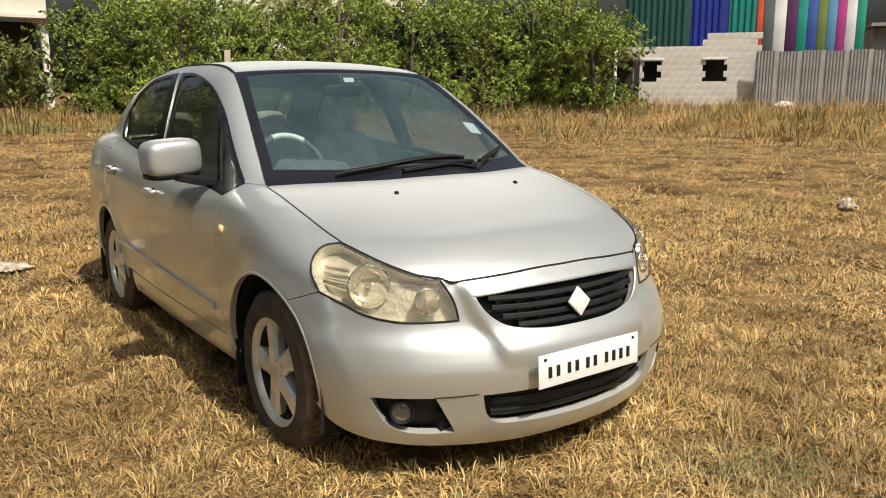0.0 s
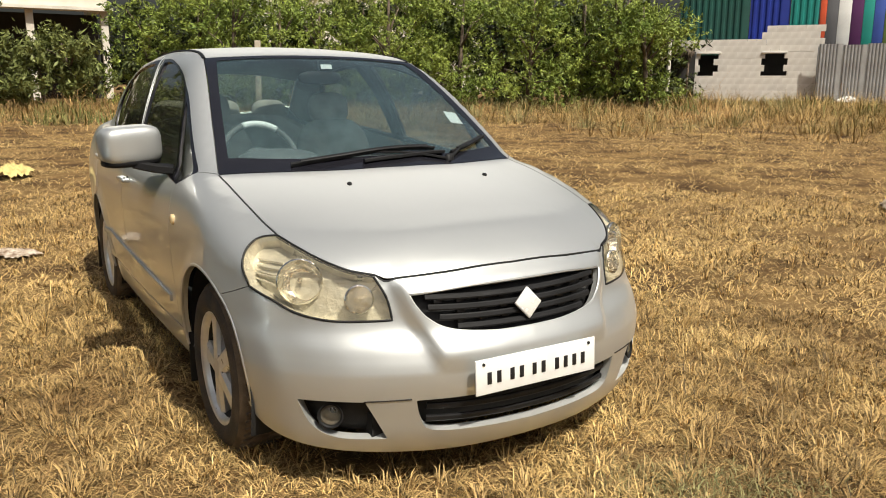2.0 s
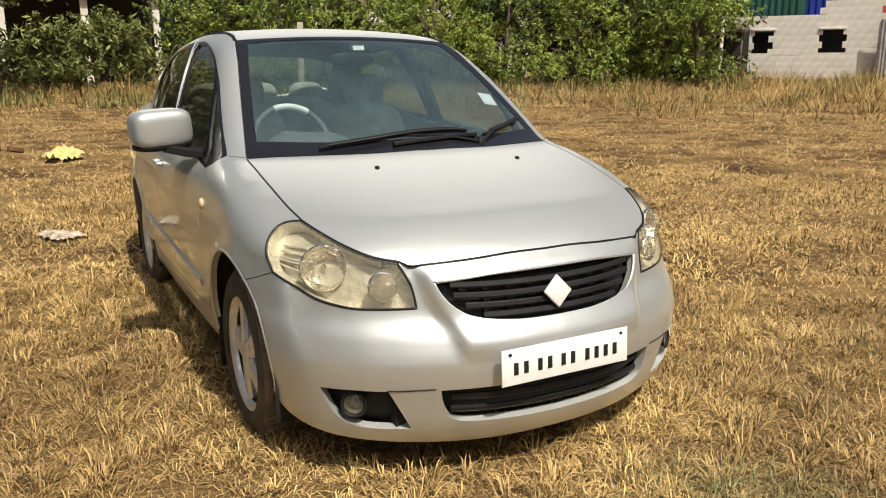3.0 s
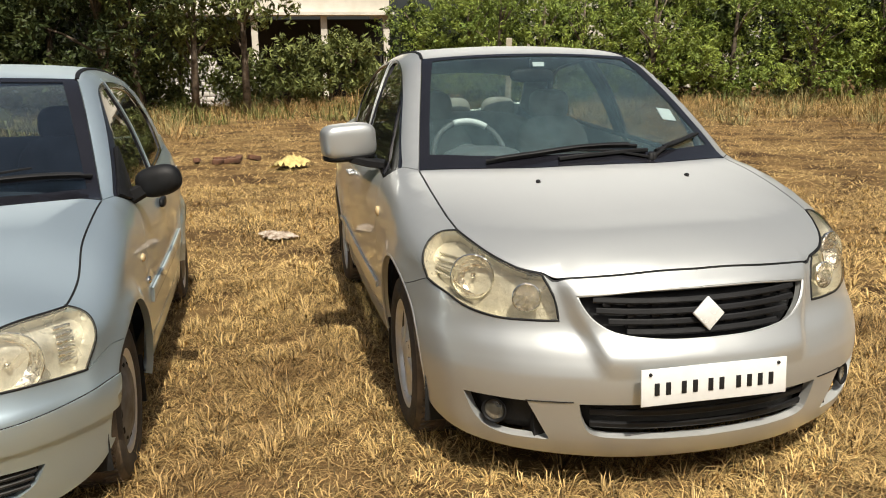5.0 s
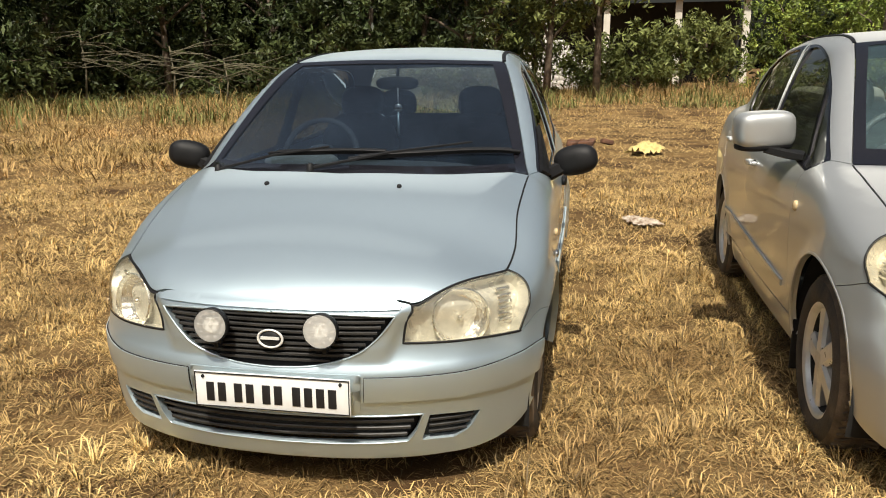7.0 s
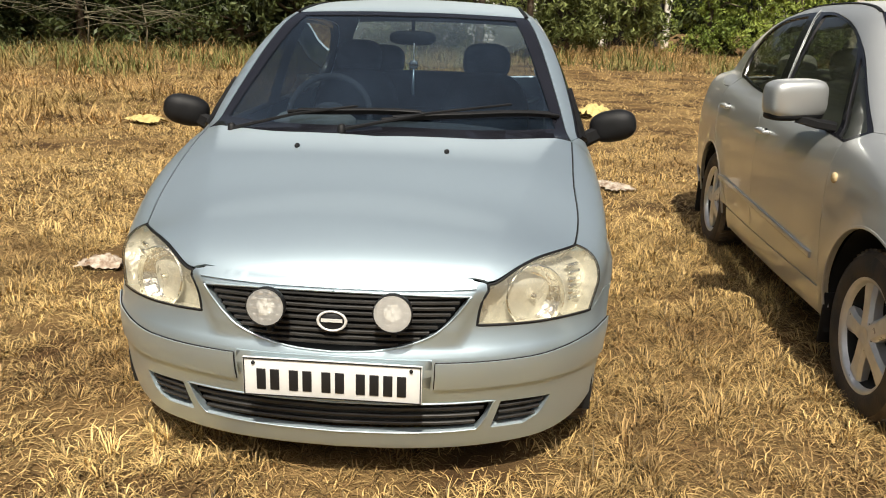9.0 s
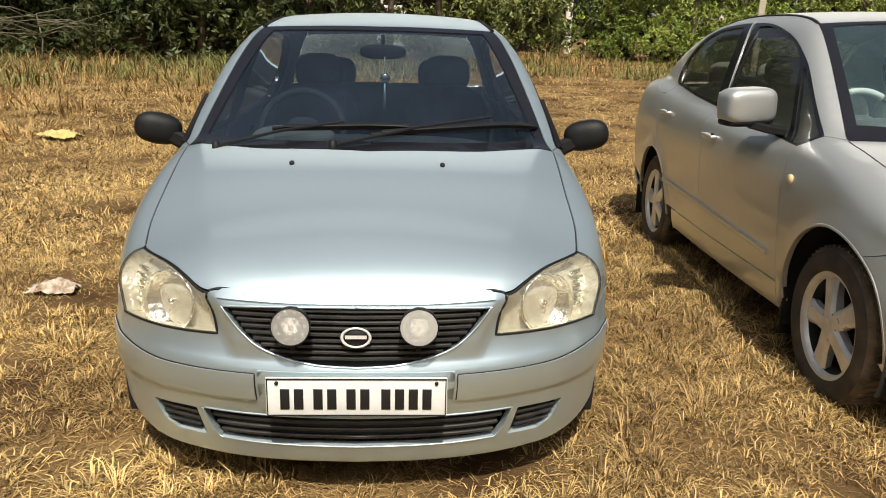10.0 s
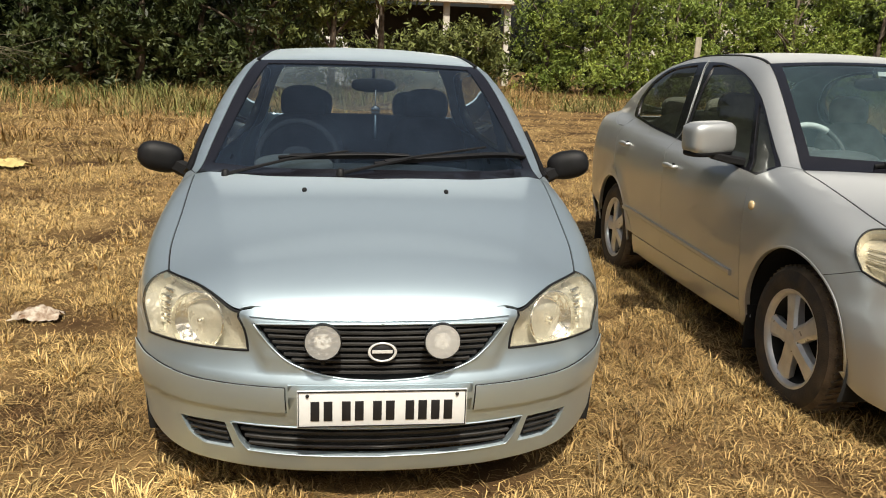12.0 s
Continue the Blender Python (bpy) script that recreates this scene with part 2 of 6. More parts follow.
# ---- the shapes of the two cars ----
def spline(*knots):
    """A smooth curve through (x, y) knots, linear past its ends."""
    px, py = np.array(knots, float).T
    d = np.diff(py) / np.diff(px)
    h = np.diff(px)
    m = np.concatenate(([d[0]], (d[:-1] * h[1:] + d[1:] * h[:-1]) / (h[:-1] + h[1:]), [d[-1]]))

    def value(x):
        x = np.asarray(x, float)
        i = np.clip(np.searchsorted(px, x) - 1, 0, len(px) - 2)
        w = px[i + 1] - px[i]
        t = np.clip((x - px[i]) / w, 0, 1)
        v = (2 * t**3 - 3 * t**2 + 1) * py[i] + (t**3 - 2 * t**2 + t) * w * m[i] + (3 * t**2 - 2 * t**3) * py[i + 1] + (t**3 - t**2) * w * m[i + 1]
        return v + np.where(x < px[0], (x - px[0]) * m[0], 0) + np.where(x > px[-1], (x - px[-1]) * m[-1], 0)

    return value


def smax(a, b, k):
    h = np.maximum(k - np.abs(a - b), 0) / k
    return np.maximum(a, b) + h * h * k * 0.25


def smin(a, b, k):
    return -smax(-a, -b, k)


def sedan_shape():
    """The silver sedan: x to its left, y from the front axle to the rear, z up."""
    nose = spline((0.05, -0.70), (0.13, -0.775), (0.2, -0.815), (0.3, -0.838), (0.42, -0.85), (0.5, -0.835), (0.57, -0.79), (0.64, -0.767), (0.70, -0.745), (0.75, -0.715), (0.85, -0.60))
    sweep = spline((0, 0), (0.15, 0.008), (0.3, 0.035), (0.45, 0.088), (0.55, 0.136), (0.65, 0.2), (0.75, 0.295), (0.83, 0.41), (0.88, 0.52))
    hood = spline((-0.8, 0.69), (-0.72, 0.757), (-0.6, 0.822), (-0.4, 0.892), (-0.2, 0.945), (0, 0.982), (0.2, 1.008), (0.4, 1.02), (0.8, 1.0), (1.4, 1.02), (2.3, 1.08), (2.9, 1.12), (3.5, 1.10))
    drop = spline((-0.8, 0.06), (-0.5, 0.085), (-0.26, 0.082), (0, 0.06), (0.3, 0.036), (0.7, 0.03), (3, 0.03))
    side = spline((0.1, 0.775), (0.2, 0.825), (0.35, 0.858), (0.5, 0.872), (0.65, 0.88), (0.8, 0.877), (0.92, 0.855), (1.02, 0.82), (1.15, 0.76))
    taper = spline((-0.9, -0.03), (-0.3, -0.012), (0.2, 0), (2.3, 0.004), (2.8, -0.015), (3.3, -0.06), (3.7, -0.15))
    screen = spline((-0.2, 0.80), (0.1, 1.0), (0.5, 1.22), (0.8, 1.375), (0.95, 1.448), (1.08, 1.495), (1.3, 1.53), (1.6, 1.545), (2.0, 1.535), (2.4, 1.475), (2.7, 1.37), (3.0, 1.22), (3.3, 1.05))
    cabin = spline((0.85, 0.84), (0.95, 0.812), (1.1, 0.768), (1.25, 0.715), (1.38, 0.655), (1.46, 0.608), (1.52, 0.55))
    fold = spline((0.40, 0.345), (0.46, 0.352), (0.53, 0.368), (0.6, 0.405), (0.73, 0.445), (0.8, 0.46))
    narrow = spline((-0.5, 0), (0.8, 0), (1.6, 0.003), (2.3, -0.008), (2.8, -0.06), (3.3, -0.15))

    def f(x, y, z):
        x = np.abs(x)
        s0 = sweep(x)
        slope = (sweep(x + 0.01) - s0) / 0.01
        edge = fold(z)
        fade = np.clip((z - 0.43) / 0.06, 0, 1) * np.clip((0.735 - z) / 0.03, 0, 1)
        step = 0.026 * fade / (1 + np.exp(np.clip((x - edge) / 0.008, -40, 40)))
        front = (nose(z) + s0 - step + 0.012 * fade - y) / np.sqrt(1 + slope**2 + 0.15)
        back = (y - 3.62 + 0.5 * x**2 * x + 0.25 * (z - 0.8) ** 2) / 1.1
        arch = np.sqrt(y**2 + (z - 0.3) ** 2)
        arch2 = np.sqrt((y - 2.5) ** 2 + (z - 0.3) ** 2)
        flare = 0.016 * (np.exp(-(((arch - 0.37) / 0.06) ** 2)) + np.exp(-(((arch2 - 0.37) / 0.06) ** 2)))
        flank = x - side(z) - taper(y) - flare
        top = (z - hood(y) + drop(y) * (x / 0.7) ** 2.2) / 1.06
        low = smax(smax(smax(flank, front, 0.08), top, 0.08), back, 0.15)
        low = smax(low, 0.12 + 0.05 * np.clip((y + 0.5) / 0.4, 0, 1) - z, 0.03)
        bow = 0.2 * (x / 0.73) ** 2 * np.clip((1.45 - z) / 0.45, 0, 1.2)
        glass = (z - screen(y - bow) + 0.03 * (x / 0.6) ** 2) / 1.15
        house = smax(smax(glass, (x - cabin(z) - narrow(y)) / 1.07, 0.06), 0.88 - z, 0.02)
        return smin(low, house, 0.035)

    return f


def hatch_shape():
    """The pale blue hatchback, in the same axes."""
    nose = spline((0.05, -0.58), (0.12, -0.64), (0.18, -0.662), (0.3, -0.688), (0.42, -0.712), (0.450, -0.709), (0.48, -0.693), (0.52, -0.679), (0.56, -0.674), (0.62, -0.675), (0.66, -0.672), (0.72, -0.63), (0.8, -0.5))
    sweep = spline((0, 0), (0.2, 0.012), (0.35, 0.038), (0.5, 0.09), (0.6, 0.145), (0.7, 0.24), (0.77, 0.335), (0.83, 0.45))
    hood = spline((-0.8, 0.58), (-0.67, 0.677), (-0.5, 0.765), (-0.3, 0.842), (-0.06, 0.94), (0.15, 0.983), (0.4, 1.0), (0.8, 0.96), (1.4, 0.97), (2.2, 1.02), (3, 1.04))
    drop = spline((-0.8, 0.035), (-0.5, 0.075), (-0.34, 0.095), (0, 0.07), (0.3, 0.045), (0.7, 0.04), (3, 0.03))
    side = spline((0.1, 0.74), (0.2, 0.785), (0.35, 0.808), (0.5, 0.815), (0.65, 0.815), (0.78, 0.81), (0.88, 0.79), (0.97, 0.76), (1.1, 0.70))
    taper = spline((-0.9, -0.02), (-0.3, -0.008), (0.2, 0), (1.8, 0), (2.4, -0.015), (2.7, -0.04), (3, -0.08))
    screen = spline((-0.2, 0.79), (0.1, 0.955), (0.5, 1.165), (0.8, 1.32), (0.92, 1.375), (1.03, 1.413), (1.25, 1.45), (1.6, 1.475), (2.1, 1.46), (2.45, 1.42), (2.6, 1.36), (2.85, 1.08), (3.0, 0.9))
    cabin = spline((0.8, 0.795), (0.92, 0.765), (1.05, 0.725), (1.2, 0.67), (1.32, 0.612), (1.4, 0.563), (1.46, 0.50))
    narrow = spline((-0.5, 0), (1.6, 0), (2.2, -0.02), (2.6, -0.05), (3, -0.08))
    fold = spline((0.44, 0.345), (0.50, 0.355), (0.56, 0.378), (0.63, 0.408), (0.7, 0.43))

    def f(x, y, z):
        x = np.abs(x)
        s0 = sweep(x)
        slope = (sweep(x + 0.01) - s0) / 0.01
        fade = np.clip((z - 0.47) / 0.05, 0, 1) * np.clip((0.66 - z) / 0.02, 0, 1)
        step = 0.018 * fade / (1 + np.exp(np.clip((x - fold(z)) / 0.007, -40, 40)))
        front = (nose(z) + s0 - step - y) / np.sqrt(1 + slope**2 + 0.1)
        back = (y - 2.93 + 0.35 * x**2 * x + 0.2 * (z - 0.6) ** 2) / 1.1
        arch = np.sqrt(y**2 + (z - 0.28) ** 2)
        arch2 = np.sqrt((y - 2.4) ** 2 + (z - 0.28) ** 2)
        flare = 0.026 * (np.exp(-(((arch - 0.335) / 0.045) ** 2)) + np.exp(-(((arch2 - 0.335) / 0.045) ** 2)))
        flank = x - side(z) - taper(y) - flare
        ahead = np.clip((0.3 - y) / 0.9, 0, 1)
        over = x - (0.655 - 0.235 * ahead)
        fall = 0.125 - 0.06 * ahead
        top = (z - hood(y) + drop(y) * (x / 0.68) ** 2.2 + fall * (np.sqrt(over**2 + 0.00006) + over)) / 1.06
        low = smax(smax(smax(flank, front, 0.06), top, 0.07), back, 0.12)
        low = smax(low, 0.115 + 0.06 * np.clip((y + 0.5) / 0.4, 0, 1) - z, 0.03)
        bow = 0.2 * (x / 0.7) ** 2 * np.clip((1.38 - z) / 0.42, 0, 1.2)
        glass = (z - screen(y - bow) + 0.03 * (x / 0.55) ** 2) / 1.15
        house = smax(smax(glass, (x - cabin(z) - narrow(y)) / 1.07, 0.05), 0.84 - z, 0.02)
        return smin(low, house, 0.03)

    return f


class Skin:
    """Panels, lamps and panes that lie on a car's outer surface. Charts: top (seen from above), nose and tail (round an upright
    axis) and side (round a lengthwise axis). Points are (x, y, z), x to the car's left; the chart uses what it needs of them."""

    def __init__(self, field, nose_axis, tail_axis, waist):
        self.f, self.ya, self.yb, self.zw = field, nose_axis, tail_axis, waist

    def chart(self, kind, p):
        x, y, z = np.asarray(p, float).T
        if kind == "top":
            return np.stack((x, y), 1)
        if kind == "nose":
            return np.stack((np.arctan2(x, self.ya - y), z), 1)
        if kind == "tail":
            return np.stack((np.arctan2(x, y - self.yb), z), 1)
        return np.stack((y, np.arctan2(z - self.zw, x) * 0.8), 1)

    def cast(self, kind, q):
        a, b = np.asarray(q, float).T
        one, nil = np.ones_like(a), np.zeros_like(a)
        if kind == "top":
            o, d, far, near = (a, b, nil), (nil, nil, one), 1.8, 0.5
        elif kind == "nose":
            o, d, far, near = (nil, one * self.ya, b), (np.sin(a), -np.cos(a), nil), 1.7, 0.25
        elif kind == "tail":
            o, d, far, near = (nil, one * self.yb, b), (np.sin(a), np.cos(a), nil), 1.7, 0.25
        else:
            o, d, far, near = (nil, a, one * self.zw), (np.cos(b / 0.8), nil, np.sin(b / 0.8)), 1.35, 0.2
        at = lambda r: [oo + dd * r for oo, dd in zip(o, d)]
        rs = np.linspace(far, near, 42)
        hi, lo, done = one * far, one * near, np.zeros(len(a), bool)
        for r0, r1 in zip(rs[:-1], rs[1:]):
            inside = self.f(*at(one * r1)) < 0
            fresh = inside & ~done
            hi, lo, done = np.where(fresh, r0, hi), np.where(fresh, r1, lo), done | inside
        for _ in range(18):
            mid = (hi + lo) / 2
            inside = self.f(*at(mid)) < 0
            lo, hi = np.where(inside, mid, lo), np.where(inside, hi, mid)
        return np.stack(at((hi + lo) / 2), 1)

    def normal(self, p):
        e = 0.004
        x, y, z = p.T
        g = np.stack((self.f(x + e, y, z) - self.f(x - e, y, z), self.f(x, y + e, z) - self.f(x, y - e, z), self.f(x, y, z + e) - self.f(x, y, z - e)), 1)
        return g / np.linalg.norm(g, axis=1, keepdims=True)

    def line(self, kind, *pts, step=0.012):
        """A smooth line on the skin through the points."""
        q = self.chart(kind, pts)
        out = []
        for i in range(len(q) - 1):
            p0, p1, p2, p3 = q[max(i - 1, 0)], q[i], q[i + 1], q[min(i + 2, len(q) - 1)]
            n = max(int(np.linalg.norm(np.subtract(pts[i + 1], pts[i])) / step), 1)
            for k in range(n):
                t = k / n
                out.append(0.5 * (2 * p1 + (p2 - p0) * t + (2 * p0 - 5 * p1 + 4 * p2 - p3) * t * t + (3 * p1 - p0 - 3 * p2 + p3) * t**3))
        out.append(q[-1])
        return self.cast(kind, np.array(out))

    def ring(self, *lines):
        """Joins lines end to end into one closed loop."""
        loop = [np.asarray(lines[0])]
        if len(lines) > 1:
            a, b = lines[0], lines[1]
            if min(np.linalg.norm(a[0] - b[0]), np.linalg.norm(a[0] - b[-1])) < min(np.linalg.norm(a[-1] - b[0]), np.linalg.norm(a[-1] - b[-1])):
                loop = [a[::-1]]
        for ln in lines[1:]:
            end = loop[-1][-1]
            loop.append(ln if np.linalg.norm(ln[0] - end) <= np.linalg.norm(ln[-1] - end) else ln[::-1])
        pts = np.concatenate(loop)
        keep = [pts[0]]
        for p in pts[1:]:
            if np.linalg.norm(p - keep[-1]) > 0.003:
                keep.append(p)
        if np.linalg.norm(keep[0] - keep[-1]) < 0.003:
            keep.pop()
        return np.array(keep)

    def both(self, half):
        """A half loop from the middle line to the middle line, closed by its mirror image."""
        m = half[::-1] * np.array((-1, 1, 1))
        return self.ring(half, m)

    def panel(self, kind, loop, holes=(), step=0.03, gap=0.0015, lift=0.0, lip=0.012):
        """A mesh inside the loop and outside the holes, with turned-in edges."""
        from mathutils.geometry import delaunay_2d_cdt
        scale = np.array((1.0, 1.0)) if kind in ("top", "side") else np.array((0.9, 1.0))

        def flat(l, inset):
            q = self.chart(kind, l) * scale
            area = np.sum(q[:, 0] * np.roll(q[:, 1], -1) - np.roll(q[:, 0], -1) * q[:, 1])
            if area < 0:
                q = q[::-1]
            t = np.roll(q, -1, 0) - np.roll(q, 1, 0)
            t /= np.maximum(np.linalg.norm(t, axis=1, keepdims=True), 1e-9)
            return q + np.stack((-t[:, 1], t[:, 0]), 1) * inset

        def within(q, poly):
            x, y = q[:, 0][:, None], q[:, 1][:, None]
            a, b = poly, np.roll(poly, -1, 0)
            cross = (a[:, 1] > y) != (b[:, 1] > y)
            xs = a[:, 0] + (y - a[:, 1]) * (b[:, 0] - a[:, 0]) / np.where(b[:, 1] == a[:, 1], 1e-12, b[:, 1] - a[:, 1])
            return (np.sum(cross & (x < xs), 1) % 2) == 1

        rings = [flat(loop, gap)] + [flat(h, -gap) for h in holes]
        lo, hi = rings[0].min(0), rings[0].max(0)
        gx, gy = np.meshgrid(np.arange(lo[0] + step / 2, hi[0], step), np.arange(lo[1] + step / 2, hi[1], step * 0.9))
        gx = gx + (np.arange(gx.shape[0]) % 2)[:, None] * step / 2
        grid = np.stack((gx.ravel(), gy.ravel()), 1)
        ok = within(grid, rings[0])
        for r in rings[1:]:
            ok &= ~within(grid, r)
        grid = grid[ok]
        edge = np.concatenate(rings)
        if len(grid):
            d = np.concatenate([np.min(np.linalg.norm(c[:, None] - edge[None], axis=2), 1) for c in np.array_split(grid, max(len(grid) // 400, 1))])
            grid = grid[d > step * 0.4]
        verts = np.concatenate((edge, grid))
        edges, at = [], 0
        for r in rings:
            n = len(r)
            edges += [(at + i, at + (i + 1) % n) for i in range(n)]
            at += n
        v2, _, tris, _, _, _ = delaunay_2d_cdt([Vector(v) for v in verts], edges, [], 0, 1e-6)
        v2 = np.array([tuple(v) for v in v2])
        tris = np.array([t for t in tris if len(t) == 3])
        mid = v2[tris].mean(1)
        ok = within(mid, rings[0])
        for r in rings[1:]:
            ok &= ~within(mid, r)
        tris = tris[ok]
        p = self.cast(kind, v2 / scale)
        nrm = self.normal(p)
        p = p + nrm * lift
        a, b, c = (p[tris[:, i]] for i in range(3))
        wrong = np.sum(np.cross(b - a, c - a) * nrm[tris[:, 0]], 1) < 0
        tris[wrong] = tris[wrong][:, ::-1]
        faces, normals = [tuple(t) for t in tris], [nrm[i] for t in tris for i in t]
        if lip:
            seen = {}
            for t in tris:
                for i in range(3):
                    seen[(t[i], t[(i + 1) % 3])] = True
            rim = [e for e in seen if (e[1], e[0]) not in seen]
            idx = {}
            extra = []
            for e in rim:
                for v in e:
                    if v not in idx:
                        idx[v] = len(p) + len(extra)
                        extra.append(p[v] - nrm[v] * lip)
            p = np.concatenate((p, np.array(extra)))
            for u, v in rim:
                f = (v, u, idx[u], idx[v])
                n = np.cross(p[u] - p[v], p[idx[u]] - p[v])
                n = n / max(np.linalg.norm(n), 1e-9)
                faces.append(f)
                normals += [n] * 4
        me = mesh_from(p, faces)
        me.normals_split_custom_set([tuple(map(float, n)) for n in normals])
        return me


def mirrored(me):
    """The same mesh on the other side of the car."""
    n = len(me.vertices)
    co = np.empty(n * 3)
    me.vertices.foreach_get("co", co)
    co = co.reshape(-1, 3) * np.array((-1, 1, 1))
    faces = [tuple(p.vertices)[::-1] for p in me.polygons]
    smooth = any(p.use_smooth for p in me.polygons)
    out = mesh_from(co, faces, smooth=smooth)
    if me.has_custom_normals:
        ln = [me.corner_normals[i].vector for p in me.polygons for i in reversed(p.loop_indices)]
        out.normals_split_custom_set([(-v.x, v.y, v.z) for v in ln])
    return out


def pair(name, mesh, mat, parent, label=""):
    """A part and its mirror image."""
    if isinstance(mesh, bmesh.types.BMesh):
        me = bpy.data.meshes.new(name)
        mesh.to_mesh(me)
        mesh.free()
        mesh = me
    other = mirrored(mesh)
    return part(name, mesh, mat, parent, label), part(name, other, mat, parent, label)


# ---- parts that both cars have ----
def wheel_part(car, x, y, z, radius, width, rim_radius, spokes, steer=0.0):
    """A wheel whose outer face looks along +x when x is positive."""
    s = 1 if x > 0 else -1
    h = width / 2
    base = pose(x, y, z, 0, 0, (0 if s > 0 else 180) + steer)
    tyre = lathe([(-h * 0.8, rim_radius), (-h, rim_radius + 0.02), (-h * 1.04, (rim_radius + radius) / 2), (-h * 0.93, radius - 0.02), (-h * 0.75, radius - 0.004), (0, radius), (h * 0.75, radius - 0.004),
                  (h * 0.93, radius - 0.02), (h * 1.04, (rim_radius + radius) / 2), (h, rim_radius + 0.02), (h * 0.86, rim_radius)], 56)
    barrel = lathe([(-h * 0.8, rim_radius - 0.01), (0, rim_radius - 0.04), (h * 0.55, rim_radius - 0.025), (h * 0.84, rim_radius - 0.008), (h * 0.9, rim_radius + 0.004), (h * 0.86, rim_radius + 0.006)], 56)
    # barrel coloured near black, as the shade seen between the spokes
    wheel = part("wheel", turned(barrel, base), DARK, car)
    part("rim_lip", turned(lathe([(h * 0.62, rim_radius - 0.02), (h * 0.82, rim_radius - 0.012), (h * 0.92, rim_radius + 0.002), (h * 0.9, rim_radius + 0.007)], 56), base), ALLOY, wheel)
    part("tyre", turned(tyre, base), RUBBER, wheel, "dusty black rubber tyre")
    band = lathe([(-h * 0.93, radius - 0.0185), (-h * 0.75, radius - 0.002), (0, radius + 0.002), (h * 0.75, radius - 0.002), (h * 0.93, radius - 0.0185)], 56)
    part("tread_band", turned(band, base), DUSTY, wheel, "dusty brown tread")
    groove = bmesh.new()
    for k in range(56):
        a = 2 * math.pi * k / 56
        for side in (-1, 1):
            m = Matrix.Rotation(a, 4, "X") @ Matrix.Translation((side * h * 0.48, 0, radius)) @ Matrix.Rotation(side * 0.35, 4, "Z")
            bmesh.ops.create_cube(groove, size=1, matrix=m @ Matrix.Diagonal((h * 0.55, 0.014, 0.012, 1)))
    tagged(part("tread", turned(groove, base), DUSTY, wheel), kind="stuff")
    part("brake_disc", turned(lathe([(-0.02, 0.02), (-0.02, rim_radius * 0.72), (-0.035, rim_radius * 0.72), (-0.035, 0.02)], 32), base), DARK, wheel)
    face = h * 0.72
    if spokes:
        for k in range(spokes):
            rot = Matrix.Rotation(2 * math.pi * k / spokes + 0.3, 4, "X")
            pts = [(face, r, w) for r, w in ((0.03, 0.040), (rim_radius * 0.55, 0.040), (rim_radius - 0.01, 0.056))]
            vs, fs = [], []
            for i, (fx, r, w) in enumerate(pts):
                dx = 0.012 if i == 0 else (0.004 if i == 1 else -0.004)
                vs += [(fx + dx - 0.008, -w, r), (fx + dx + 0.004, -w * 0.62, r), (fx + dx + 0.004, w * 0.62, r), (fx + dx - 0.008, w, r), (fx - 0.035, w * 0.9, r), (fx - 0.035, -w * 0.9, r)]
            for i in range(2):
                for j in range(6):
                    q = (j + 1) % 6
                    fs.append((i * 6 + j, i * 6 + q, (i + 1) * 6 + q, (i + 1) * 6 + j))
            bm = bmesh.new()
            bm.from_mesh(mesh_from(vs, fs, smooth=False))
            bmesh.ops.recalc_face_normals(bm, faces=bm.faces[:])
            part("spoke", turned(bm, base @ rot), ALLOY, wheel)
            nut = lathe([(face + 0.003, 0.0), (face + 0.003, 0.009), (face - 0.03, 0.009)], 8)
            part("wheel_nut", turned(nut, base @ Matrix.Rotation(2 * math.pi * (k + 0.5) / spokes + 0.3, 4, "X") @ Matrix.Translation((0.008, 0, 0.048))), DARK, wheel)
        part("hub_cap", turned(lathe([(face - 0.03, 0.05), (face + 0.012, 0.044), (face + 0.018, 0.034), (face + 0.014, 0.026), (face + 0.017, 0.0)], 24), base), ALLOY, wheel)
    else:
        part("wheel_cover", turned(lathe([(face - 0.02, rim_radius - 0.005), (face + 0.004, rim_radius - 0.02), (face + 0.01, rim_radius * 0.75), (face + 0.022, rim_radius * 0.6), (face + 0.03, rim_radius * 0.3), (face + 0.033, 0)], 40), base), COVER, wheel, "grey plastic wheel cover")
        for k in range(12):
            slot = box(face + 0.004, 0, rim_radius * 0.70, 0.02, 0.03, 0.022, 0.004)
            part("cover_slot", turned(slot, base @ Matrix.Rotation(2 * math.pi * k / 12, 4, "X")), DARK, wheel)
    return wheel


def wheel_well(car, y, z, radius, x0, x1):
    """The dark half tunnel inside a wheel arch."""
    vs, fs, n = [], [], 24
    for i in range(n + 1):
        a = math.pi * (-0.12 + 1.24 * i / n)
        for x in (x0, x1):
            vs.append((x, y + radius * math.cos(a), z + radius * math.sin(a)))
    fs = [(2 * i, 2 * i + 1, 2 * i + 3, 2 * i + 2) for i in range(n)]
    fs.append(tuple(range(0, 2 * n + 2, 2)))
    pair("wheel_well", mesh_from(vs, fs), DARK, car)


def seat_part(car, x, y, z, mat, width=0.5, back=0.62):
    cushion = blob(x, y - 0.22, z, width / 2, 0.27, 0.09, 3.2)
    seat = part("seat", cushion, mat, car)
    b = turned(blob(0, 0, back / 2, width / 2 * 0.95, 0.075, back / 2, 3.2), pose(x, y + 0.05, z + 0.02, -16))
    part("backrest", b, mat, seat)
    return seat


